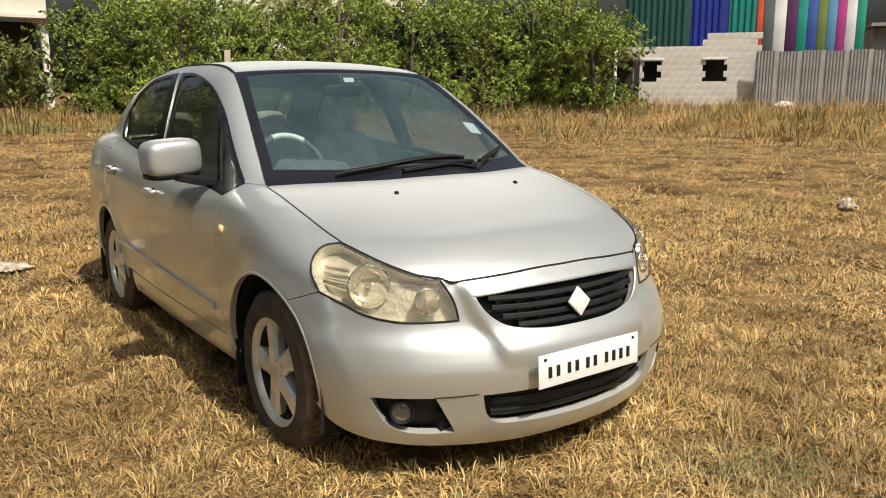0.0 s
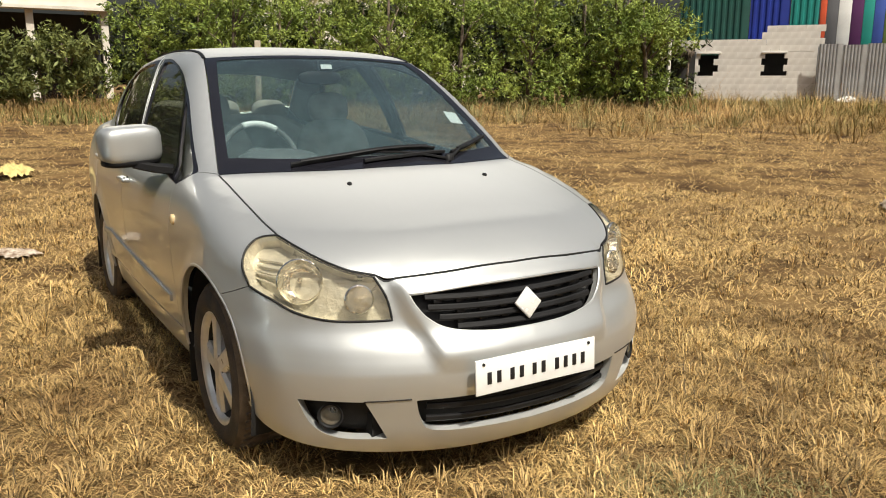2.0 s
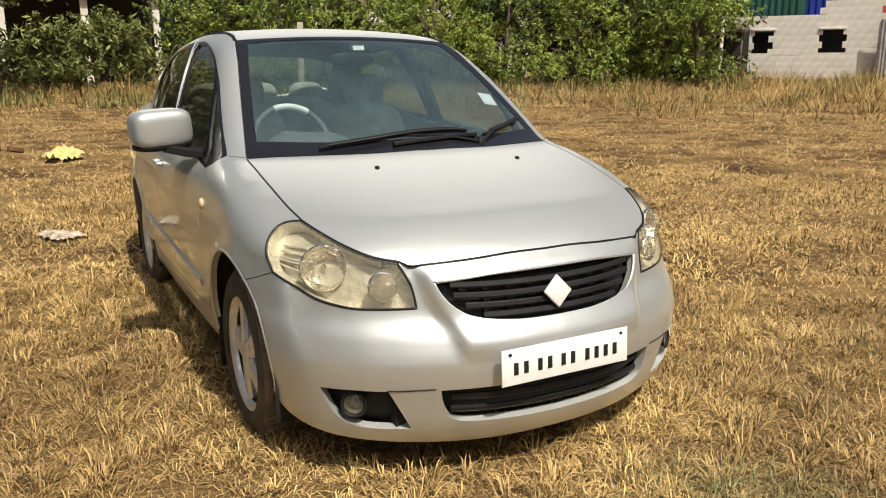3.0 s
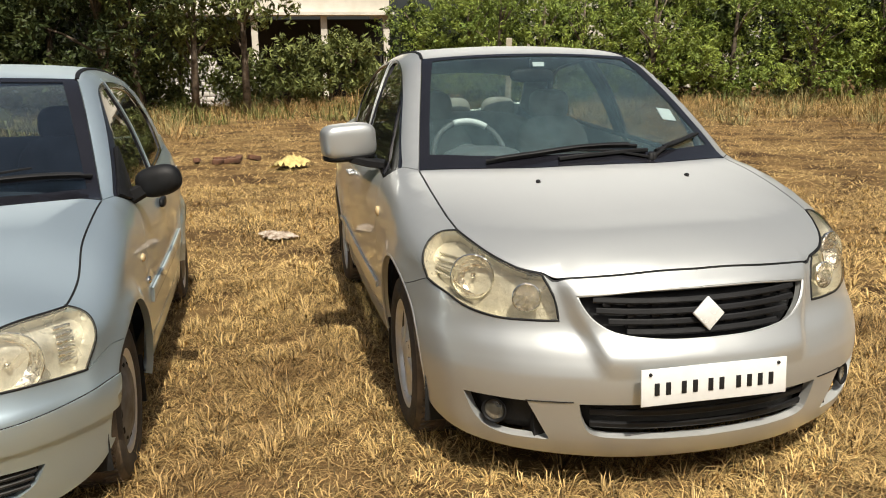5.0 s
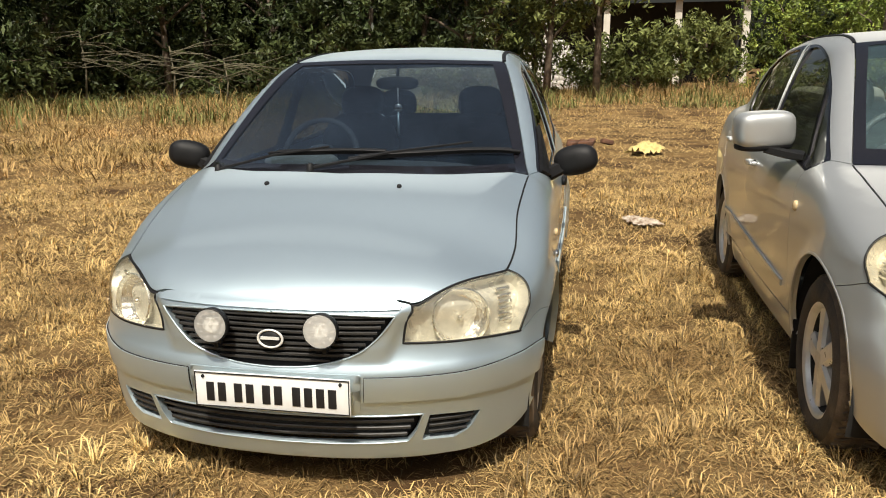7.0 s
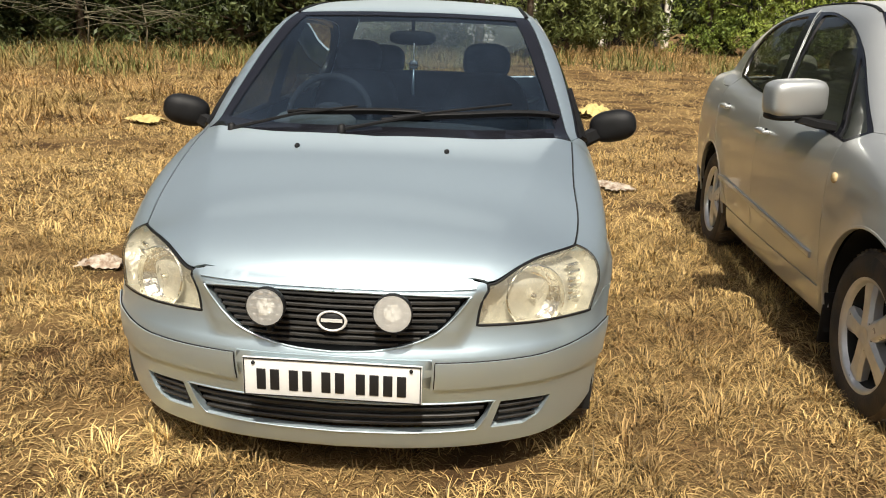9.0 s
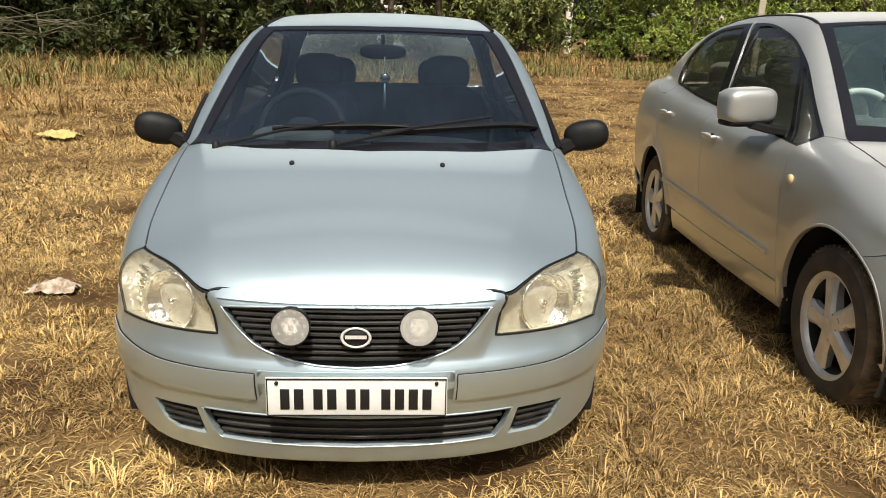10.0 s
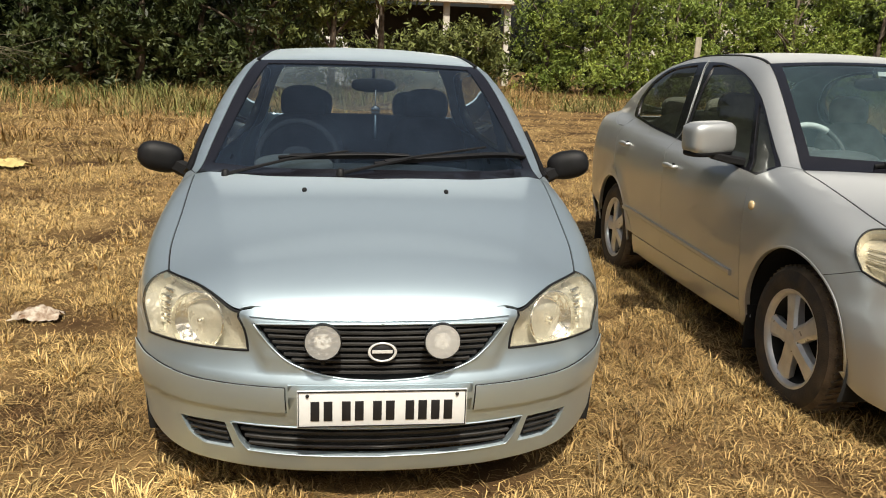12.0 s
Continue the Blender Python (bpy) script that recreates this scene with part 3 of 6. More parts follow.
def headrest(car, x, y, z, mat):
    h = part("headrest", turned(blob(0, 0, 0, 0.125, 0.05, 0.095, 3), pose(x, y, z, -12)), mat, car)
    for dx in (-0.05, 0.05):
        part("headrest_post", rod([(x + dx, y - 0.01, z - 0.2), (x + dx, y, z - 0.05)], 0.006), CHROME, h)


def steering(car, x, y, z, mat, tilt=62, cover=None):
    ring = lathe([(0.014 * math.cos(a), 0.182 + 0.014 * math.sin(a)) for a in np.linspace(0, 2 * math.pi, 11)[:-1]], 40, "z", close=True)
    m = pose(x, y, z, tilt)
    w = part("steering_wheel", turned(ring, m), mat, car)
    part("wheel_hub", turned(blob(0, 0, -0.02, 0.075, 0.065, 0.035, 2.6), m), mat, w)
    for a in (200, 340, 270):
        c, s = math.cos(radians(a)), math.sin(radians(a))
        part("wheel_spoke", turned(bar([(0.05 * c, 0.05 * s, -0.015), (0.178 * c, 0.178 * s, 0)], 0.03, 0.014), m), mat, w)
    if cover:
        a = np.linspace(radians(55), radians(110), 14)
        part("wheel_grip", turned(rod([(0.182 * math.cos(t), 0.182 * math.sin(t), 0.002) for t in a], 0.0165), m), cover, w, "pale grip patch")


def number_plate(car, m, width, height, border=False, tall=0.05):
    """A white plate whose number is drawn as plain bars."""
    p = part("number_plate", turned(box(0, 0, 0, width, 0.006, height, 0.002), m), PLATE, car, "white number plate with black bars")
    if border:
        for dz in (-1, 1):
            part("plate_rim", turned(box(0, -0.004, dz * (height / 2 - 0.004), width - 0.004, 0.004, 0.003), m), INK, p)
        for dx in (-1, 1):
            part("plate_rim", turned(box(dx * (width / 2 - 0.004), -0.004, 0, 0.003, 0.004, height - 0.008), m), INK, p)
    for cx in (-0.198, -0.16, -0.107, -0.069, -0.016, 0.022, 0.08, 0.118, 0.156, 0.194):
        part("plate_bar", turned(box(cx * width / 0.5, -0.0042, -0.006, tall * 0.42, 0.003, tall, 0.0012), m), INK, p)
    for dx in (-0.44, 0.44):
        part("plate_screw", turned(lathe([(-0.006, 0.0), (-0.006, 0.005), (0, 0.006)], 10, "y"), m @ Matrix.Translation((dx * width, -0.001, height * 0.36))), DARK, p)
    return p


def wiper(car, skin, pivot, tip, elbow, lift=0.022):
    """An arm from its pivot to the blade, which lies along the screen from elbow to tip."""
    a = part("wiper", bar([Vector(pivot), Vector(pivot).lerp(Vector(elbow), 0.5) + Vector((0, -0.004, 0.012)), Vector(elbow)], 0.02, 0.012, taper=0.7), BLACK, car, "black windscreen wiper")
    part("pivot_cap", turned(lathe([(-0.01, 0.016), (0.014, 0.014), (0.02, 0.006), (0.02, 0)], 12, "z"), Matrix.Translation(pivot)), BLACK, a)
    pts = skin.line("top", tip[0], tip[1], tip[2], step=0.03)
    n = skin.normal(pts)
    part("blade", bar(pts + n * 0.012, 0.013, 0.018, n), BLACK, a)
    part("blade_frame", bar((pts + n * lift)[2:-2], 0.018, 0.008, n[2:-2]), BLACK, a)
    return a


def nozzle(car, skin, x, y):
    p = skin.cast("top", np.array([(x, y)]))[0]
    part("washer_nozzle", blob(p[0], p[1], p[2] + 0.003, 0.009, 0.013, 0.009, 2.2, 12, 8), BLACK, car)


def well(skin, kind, loop, depth, mat, name, parent, step=0.02, label=""):
    """The floor of a recess behind an opening."""
    return part(name, skin.panel(kind, loop, step=step, gap=-0.004, lift=-depth, lip=0), mat, parent, label)


def ring_rod(pts, radius, sides=6):
    p = list(map(Vector, pts))
    return rod(p + [p[0]], radius, sides)


# ---- the silver sedan ----
def sedan(m):
    car = new("sedan_car")
    car.empty_display_size = 0.2
    car.matrix_world = m
    tagged(car, "silver sedan with black alloy-wheeled tyres parked on dry grass", "car", "parked cars")
    k = Skin(sedan_shape(), 0.35, 2.6, 0.55)
    L = k.line
    # seams
    hood_front = L("top", (0, -0.703, 0), (0.246, -0.690, 0), (0.43, -0.649, 0), (0.49, -0.612, 0))
    hl_top = L("top", (0.49, -0.612, 0), (0.562, -0.560, 0), (0.622, -0.480, 0), (0.668, -0.380, 0), (0.698, -0.292, 0))
    hood_side = L("top", (0.698, -0.292, 0), (0.713, -0.158, 0), (0.721, 0.08, 0), (0.717, 0.323, 0))
    cowl = L("top", (0.717, 0.323, 0), (0.477, 0.195, 0), (0.25, 0.115, 0), (0, 0.092, 0))
    hl_inner = L("nose", (0.49, -0.612, 0.73), (0.47, -0.661, 0.667), (0.463, -0.686, 0.598))
    hl_bottom = L("nose", (0.463, -0.686, 0.598), (0.536, -0.652, 0.596), (0.642, -0.586, 0.598), (0.725, -0.507, 0.618), (0.775, -0.437, 0.651), (0.823, -0.343, 0.686))
    hl_outer = L("side", (0.823, -0.343, 0.686), (0.823, -0.293, 0.753), (0.793, -0.265, 0.802), (0.747, -0.261, 0.83), (0.698, -0.292, 0.837))
    AY, AZ, AR = 0.03, 0.30, 0.385
    arc = lambda a0, a1, y0=AY, r=AR, n=9: [(0.88, y0 + r * math.cos(radians(a)), AZ + r * math.sin(radians(a))) for a in np.linspace(a0, a1, n)]
    seam_a = 122.0
    sa = arc(seam_a, seam_a, n=1)[0]
    seam = L("side", (0.823, -0.343, 0.686), (0.86, -0.25, 0.652), sa)
    arch_front = L("side", *arc(seam_a, 184))
    bumper_low = L("nose", arc(184, 184, n=1)[0], (0.81, -0.42, 0.21), (0.72, -0.54, 0.178), (0.6, -0.64, 0.158), (0.4, -0.73, 0.145), (0.2, -0.775, 0.14), (0, -0.785, 0.14))
    # front
    hood_loop = k.both(k.ring(hood_front, hl_top, hood_side, cowl))
    hood = part("hood", k.panel("top", hood_loop, step=0.045, gap=0.0045), SILVER, car)
    # one black rod draws both the rubber seal and the gap's shadow
    part("hood_seal", ring_rod(hood_loop - k.normal(hood_loop) * 0.0065, 0.0055), BLACK, hood, "black rod for the seal and shadow in the hood's gap")
    half_bumper = k.ring(hood_front, hl_inner, hl_bottom, seam, arch_front, bumper_low)
    grille_half = k.ring(L("nose", (0, -0.74, 0.697), (0.2, -0.72, 0.695), (0.36, -0.69, 0.683), (0.402, -0.684, 0.68)), L("nose", (0.402, -0.684, 0.68), (0.388, -0.70, 0.645), (0.355, -0.735, 0.6), (0.29, -0.765, 0.568), (0.15, -0.797, 0.551), (0, -0.80, 0.548)))
    intake_half = k.ring(L("nose", (0, -0.83, 0.348), (0.2, -0.81, 0.348), (0.418, -0.765, 0.346)), L("nose", (0.418, -0.765, 0.346), (0.405, -0.77, 0.28), (0.37, -0.775, 0.238), (0.25, -0.80, 0.226), (0, -0.82, 0.22)))
    fog = k.ring(L("nose", (0.735, -0.546, 0.346), (0.712, -0.564, 0.28), (0.676, -0.592, 0.236), (0.617, -0.638, 0.215), (0.50, -0.706, 0.212)), L("nose", (0.50, -0.706, 0.212), (0.535, -0.7, 0.28), (0.572, -0.696, 0.346)), L("nose", (0.572, -0.696, 0.346), (0.65, -0.64, 0.347), (0.735, -0.546, 0.346)))
    flip = lambda l: l[::-1] * np.array((-1, 1, 1))
    grille, intake = k.both(grille_half), k.both(intake_half)
    bumper = part("front_bumper", k.panel("nose", k.both(half_bumper), (grille, intake, fog, flip(fog)), step=0.018, lip=0.03), SILVER, car)
    # grille with its slats
    g = well(k, "nose", grille, 0.045, BLACK, "grille", car, 0.04, "black slatted grille")
    for z, w in ((0.665, 0.37), (0.632, 0.36), (0.6, 0.32), (0.572, 0.26)):
        ln = L("nose", *[(x, -0.75, z + 0.006 * (x / 0.35) ** 2) for x in np.linspace(-w, w, 13)], step=0.03)
        nn = k.normal(ln)
        part("slat", bar(ln - nn * 0.016, 0.02, 0.014, nn), BLACK, g)
    for z in (0.65, 0.617, 0.586):
        for i in range(-4, 5):
            if abs(i * 0.08) < 0.30 + (z - 0.6):
                p = k.cast("nose", k.chart("nose", [(i * 0.08, -0.76, z)]))[0]
                part("rib", box(p[0], p[1] + 0.028, z, 0.03, 0.02, 0.016, 0.003), BLACK, g)
    part("grille_rim", ring_rod(grille - k.normal(grille) * 0.006, 0.004), SILVER, g)
    em = k.cast("nose", k.chart("nose", [(0, -0.77, 0.62)]))[0]
    mm = Matrix.Translation(em + np.array((0, -0.004, 0))) @ pose(0, 0, 0, -14)
    badge = part("emblem", turned(turned(box(0, 0, 0, 0.078, 0.012, 0.078, 0.004), Matrix.Rotation(radians(48), 4, 'Y')), mm), BADGE, car, "plain chrome badge set on one corner")
    # lower intake
    lo = well(k, "nose", intake, 0.05, BLACK, "lower_grille", car, 0.04, "black lower air intake")
    for z in (0.315, 0.27):
        ln = L("nose", *[(x, -0.8, z - 0.01 + 0.008 * (x / 0.38) ** 2) for x in np.linspace(-0.395, 0.395, 13)], step=0.03)
        nn = k.normal(ln)
        part("slat", bar(ln - nn * 0.02, 0.022, 0.012, nn), BLACK, lo)
    # fog lamps
    fw = k.panel("nose", fog, step=0.025, gap=-0.004, lift=-0.05, lip=0)
    for s, ob in zip((1, -1), pair("fog_recess", fw, BLACK, car, "black fog lamp recess")):
        mf = pose(s * 0.638, -0.585, 0.288, -4, 0, s * 32)
        part("fog_housing", turned(lathe([(-0.038, 0.043), (-0.042, 0.039), (-0.03, 0.034), (0.0, 0.024), (0.01, 0)], 28, "y"), mf), BLACK, ob)
        part("fog_reflector", turned(lathe([(-0.028, 0.033), (-0.012, 0.027), (0.002, 0.014), (0.005, 0)], 24, "y"), mf), COVER, ob)
        part("fog_lens", turned(lathe([(-0.030, 0.034), (-0.038, 0.024), (-0.041, 0)], 24, "y"), mf), LENS, ob)
    # head lamps
    lamp_loop = k.ring(hl_inner, hl_bottom, hl_outer, hl_top)
    for s, ob in zip((1, -1), pair("headlight", k.panel("nose", lamp_loop, step=0.02, gap=-0.001, lift=-0.055, lip=-0.05), REFLECTOR, car, "yellowed headlight with clear lens")):
        lens = k.panel("nose", lamp_loop, step=0.025, gap=0.003, lift=0.003, lip=0.006)
        part("lens", lens if s > 0 else mirrored(lens), LENS, ob)
        rim = ring_rod(lamp_loop, 0.0042)
        me = bpy.data.meshes.new("seal")
        rim.to_mesh(me)
        part("seal", me if s > 0 else mirrored(me), BLACK, ob)
        for (x, y, z, r, dx) in ((0.68, -0.448, 0.708, 0.076, 26), (0.54, -0.595, 0.662, 0.048, 18)):
            mh = pose(s * x, y, z, -8, 0, s * dx)
            bowl = part("bowl", turned(lathe([(-0.022, r), (-0.026, r - 0.004), (-0.008, r * 0.93), (0.012, r * 0.74), (0.026, r * 0.5), (0.034, r * 0.22), (0.034, 0)], 22, "y", smooth=False), mh), BOWL, ob)
            part("bulb", turned(blob(0, 0.006, 0, r * 0.14, r * 0.3, r * 0.14, 2, 16, 10), mh), BOWL, ob)
        for i in range(5):
            z = 0.70 + 0.022 * i
            ln = L("nose", (0.745, -0.40, z), (0.775, -0.36, z + 0.003), (0.80, -0.31, z + 0.006))
            rb = bar((ln - k.normal(ln) * 0.045) * np.array((s, 1, 1)), 0.007, 0.01, k.normal(ln) * np.array((s, 1, 1)))
            part("reflector_rib", rb, REFLECTOR, ob)
    # sides
    door_front = L("side", (0.845, 0.50, 0.938), (0.879, 0.505, 0.86), (0.885, 0.50, 0.6), (0.865, 0.49, 0.33))
    base_line = lambda y0, y1, z0, z1: L("side", (0.86, y0, z0), (0.86, y1, z1), step=0.03)
    pillar_foot = L("side", (0.717, 0.323, 0.99), (0.777, 0.405, 0.992))
    tip = L("side", (0.777, 0.405, 0.992), (0.815, 0.44, 0.963), (0.845, 0.50, 0.938))
    arch_back = L("side", *arc(seam_a, -8, n=12))
    pair("fender", k.panel("side", k.ring(hood_side, pillar_foot, tip, door_front, L("side", (0.865, 0.49, 0.33), (0.83, 0.49, 0.19)), L("side", (0.83, 0.49, 0.19), arc(-8, -8, n=1)[0]), arch_back, seam, hl_outer), step=0.04, lip=0.025), SILVER, car)
    belt = L("side", (0.845, 0.50, 0.938), (0.837, 0.617, 0.945), (0.82, 1.1, 0.98), (0.801, 1.597, 1.012))
    belt2 = L("side", (0.801, 1.597, 1.012), (0.789, 2.034, 1.045), (0.77, 2.3, 1.07), (0.748, 2.52, 1.086))
    split = L("side", (0.801, 1.597, 1.012), (0.852, 1.60, 0.94), (0.877, 1.56, 0.85), (0.885, 1.52, 0.6), (0.865, 1.51, 0.33))
    rear_edge = L("side", (0.748, 2.52, 1.086), (0.806, 2.585, 1.023), (0.849, 2.585, 0.925), (0.884, 2.48, 0.738), (0.899, 2.25, 0.59), (0.889, 2.115, 0.447), (0.869, 2.05, 0.335))
    pair("front_door", k.panel("side", k.ring(door_front, belt, split, base_line(1.51, 0.49, 0.33, 0.33)), step=0.04), SILVER, car)
    pair("rear_door", k.panel("side", k.ring(split, belt2, rear_edge, base_line(2.05, 1.51, 0.335, 0.33)), step=0.04), SILVER, car)
    pair("sill", k.panel("side", k.ring(base_line(0.49, 2.05, 0.325, 0.33), L("side", (0.869, 2.05, 0.33), (0.83, 2.07, 0.19)), base_line(2.07, 0.49, 0.19, 0.19), L("side", (0.83, 0.49, 0.19), (0.86, 0.49, 0.325))), step=0.04), SILVER, car)
    # greenhouse
    dlo_top = L("side", (0.777, 0.405, 0.992), (0.712, 0.737, 1.23), (0.676, 0.928, 1.335), (0.641, 1.148, 1.41), (0.607, 1.45, 1.463), (0.596, 1.65, 1.472), (0.595, 1.9, 1.465), (0.615, 2.226, 1.437), (0.644, 2.46, 1.36), (0.69, 2.60, 1.23), (0.73, 2.60, 1.12), (0.748, 2.52, 1.086))
    dlo = k.ring(dlo_top, belt2, belt, tip)
    pane = lambda *pts: L("side", *pts)
    quarter = k.ring(pane((0.785, 0.43, 0.985), (0.73, 0.68, 1.18), (0.70, 0.82, 1.26)), pane((0.70, 0.82, 1.26), (0.757, 0.72, 1.12), (0.832, 0.60, 0.955)), pane((0.832, 0.60, 0.955), (0.835, 0.51, 0.952), (0.785, 0.43, 0.985)))
    front_pane = k.ring(pane((0.83, 0.65, 0.96), (0.755, 0.765, 1.13), (0.69, 0.89, 1.28), (0.655, 1.10, 1.385), (0.615, 1.42, 1.445), (0.612, 1.61, 1.45)), pane((0.612, 1.61, 1.45), (0.697, 1.56, 1.30), (0.795, 1.51, 1.025)), pane((0.795, 1.51, 1.025), (0.82, 1.05, 0.995), (0.83, 0.65, 0.96)))
    rear_pane = k.ring(pane((0.61, 1.83, 1.45), (0.625, 2.2, 1.42), (0.652, 2.42, 1.345), (0.69, 2.54, 1.23), (0.74, 2.50, 1.105)), pane((0.74, 2.50, 1.105), (0.78, 2.1, 1.065), (0.795, 1.66, 1.035)), pane((0.795, 1.66, 1.035), (0.70, 1.74, 1.30), (0.61, 1.83, 1.45)))
    frames = pair("window_frame", k.panel("side", dlo, (quarter, front_pane, rear_pane), step=0.04, gap=0.001, lip=0.02), TRIM, car, "black window surround")
    for lp, nm in ((quarter, "quarter_glass"), (front_pane, "door_glass"), (rear_pane, "rear_door_glass")):
        me = k.panel("side", lp, step=0.06, gap=-0.004, lift=-0.006, lip=0)
        pair(nm, me, TINTED, car, "dark tinted side window")
    post = L("side", (0.583, 1.74, 1.485), (0.697, 1.62, 1.30), (0.772, 1.555, 1.10), (0.801, 1.597, 1.012))
    for s in (1, -1):
        nn = k.normal(post) * np.array((s, 1, 1))
        part("door_edge", bar(post * np.array((s, 1, 1)) + nn * 0.003, 0.005, 0.005, nn), SILVER, car)
    ws_side = L("top", (0.717, 0.323, 0), (0.655, 0.60, 0), (0.6, 0.84, 0), (0.553, 1.062, 0))
    ws_top = L("top", (0.553, 1.062, 0), (0.3, 1.055, 0), (0, 1.05, 0))
    ditch = L("top", (0.553, 1.062, 0), (0.53, 1.3, 0), (0.525, 1.8, 0), (0.53, 2.3, 0), (0.50, 2.62, 0))
    back_edge = L("top", (0.50, 2.62, 0), (0.56, 2.85, 0), (0.62, 3.08, 0))
    tail_in = L("side", (0.62, 3.08, 1.13), (0.70, 2.95, 1.05), (0.79, 2.75, 1.02), (0.806, 2.585, 1.023))
    pair("roof_rail", k.panel("side", k.ring(ws_side, ditch, back_edge, tail_in, L("side", (0.806, 2.585, 1.023), (0.748, 2.52, 1.086)), dlo_top, pillar_foot), step=0.04, lip=0.02), SILVER, car)
    pair("pillar_lining", k.panel("side", k.ring(ws_side, ditch, back_edge, tail_in, L("side", (0.806, 2.585, 1.023), (0.748, 2.52, 1.086)), dlo_top, pillar_foot), step=0.06, gap=0.004, lift=-0.022, lip=0), LINER, car, "grey cabin pillar lining")
    part("roof_lining", k.panel("top", k.both(k.ring(ws_top, ditch, L("top", (0.50, 2.62, 0), (0.25, 2.56, 0), (0, 2.54, 0)))), step=0.08, gap=0.004, lift=-0.025, lip=0), LINER, car, "pale roof lining")
    for s in (1, -1):
        nn = k.normal(ditch) * np.array((s, 1, 1))
        part("roof_moulding", bar(ditch * np.array((s, 1, 1)) + nn * 0.002, 0.016, 0.006, nn), BLACK, car, "black roof moulding")
    part("roof", k.panel("top", k.both(k.ring(ws_top, ditch, L("top", (0.50, 2.62, 0), (0.25, 2.56, 0), (0, 2.54, 0)))), step=0.06, gap=0.003), SILVER, car)
    screen_loop = k.both(k.ring(ws_top, ws_side, cowl))
    inner = k.both(k.ring(L("top", (0, 1.015, 0), (0.3, 1.02, 0), (0.505, 1.012, 0)), L("top", (0.505, 1.012, 0), (0.58, 0.72, 0), (0.655, 0.385, 0)), L("top", (0.655, 0.385, 0), (0.46, 0.275, 0), (0.25, 0.20, 0), (0, 0.178, 0))))
    part("windscreen_band", k.panel("top", screen_loop, (inner,), step=0.05, gap=0.002, lip=0.01), TRIM, car, "black windscreen border")
    ws = part("windscreen", k.panel("top", inner, step=0.06, gap=-0.003, lift=-0.004, lip=0), SCREEN, car)
    rw = part("rear_window", k.panel("top", k.both(k.ring(L("top", (0, 2.54, 0), (0.25, 2.56, 0), (0.50, 2.62, 0)), back_edge, L("top", (0.62, 3.08, 0), (0.3, 3.16, 0), (0, 3.18, 0)))), step=0.08, lip=0.01), TINTED, car)
    deck = L("top", (0.62, 3.08, 0), (0.66, 3.3, 0), (0.62, 3.46, 0))
    part("boot_lid", k.panel("top", k.both(k.ring(L("top", (0, 3.18, 0), (0.3, 3.16, 0), (0.62, 3.08, 0)), deck, L("top", (0.62, 3.46, 0), (0.3, 3.53, 0), (0, 3.55, 0)))), step=0.06), SILVER, car)
    arch_r = L("side", *arc(172, 8, 2.5, 0.37, 13))
    tail_seam = L("side", (0.86, 2.5 + 0.37 * math.cos(radians(8)), AZ + 0.37 * math.sin(radians(8))), (0.83, 3.0, 0.40), (0.78, 3.25, 0.45))
    tail_up = L("side", (0.78, 3.25, 0.45), (0.76, 3.32, 0.8), (0.62, 3.46, 1.03))
    pair("quarter_panel", k.panel("side", k.ring(rear_edge, L("side", (0.869, 2.05, 0.335), (0.86, 2.5 + 0.37 * math.cos(radians(172)), AZ + 0.37 * math.sin(radians(172)))), arch_r, tail_seam, tail_up, deck, tail_in), step=0.045, lip=0.025), SILVER, car)
    rb = k.ring(L("tail", (0, 3.6, 1.05), (0.3, 3.55, 1.05), (0.62, 3.47, 1.03)), L("tail", (0.62, 3.46, 1.03), (0.76, 3.32, 0.8), (0.78, 3.25, 0.45)), L("tail", (0.78, 3.25, 0.45), (0.8, 3.0, 0.25)), L("tail", (0.8, 3.0, 0.25), (0.5, 3.5, 0.25), (0, 3.6, 0.25)))
    part("rear_bumper", k.panel("tail", k.both(rb), step=0.06), SILVER, car)
    # side details
    for s in (1, -1):
        fl = np.array((s, 1, 1))
        ln = L("side", (0.87, 0.575, 0.44), (0.87, 1.25, 0.468), (0.88, 2.18, 0.495), step=0.04)
        nn = k.normal(ln) * fl
        part("door_moulding", bar(ln * fl + nn * 0.005, 0.028, 0.014, nn), SILVER, car)
        for y, z in ((1.425, 0.868), (2.33, 0.925)):
            p = k.cast("side", k.chart("side", [(0.88, y, z)]))[0]
            h = part("door_handle", blob(s * (p[0] + 0.03), p[1], p[2], 0.011, 0.085, 0.014, 2.6, 20, 10), SILVER, car)
            for dy in (-0.065, 0.065):
                part("handle_mount", blob(s * (p[0] + 0.012), p[1] + dy, p[2], 0.02, 0.014, 0.012, 2.4, 12, 8), SILVER, h)
            part("handle_recess", blob(s * (p[0] - 0.004), p[1] - 0.01, p[2] - 0.008, 0.006, 0.045, 0.024, 2.2, 20, 10), BLACK, h)
        p = k.cast("side", k.chart("side", [(0.877, 0.434, 0.802)]))[0]
        part("side_indicator", blob(s * (p[0] + 0.002), p[1], p[2], 0.012, 0.022, 0.022, 2.2, 20, 10), AMBER, car, "pale round side indicator")
        # mud flaps and arch lips
        for y, dz in ((0.415, 0.0), (2.93, 0.0)):
            part("mud_flap", box(s * 0.77, y, 0.215, 0.17, 0.012, 0.22, 0.004), BLACK, car, "black mud flap")
        for yy, rr in ((AY, AR), (2.5, 0.37)):
            lp = L("side", *[(0.88, yy + rr * math.cos(radians(a)), AZ + rr * math.sin(radians(a))) for a in np.linspace(-5, 185, 20)], step=0.03)
            nn = k.normal(lp) * fl
            part("arch_lip", bar(lp * fl - nn * 0.004, 0.012, 0.012, nn), SILVER, car)
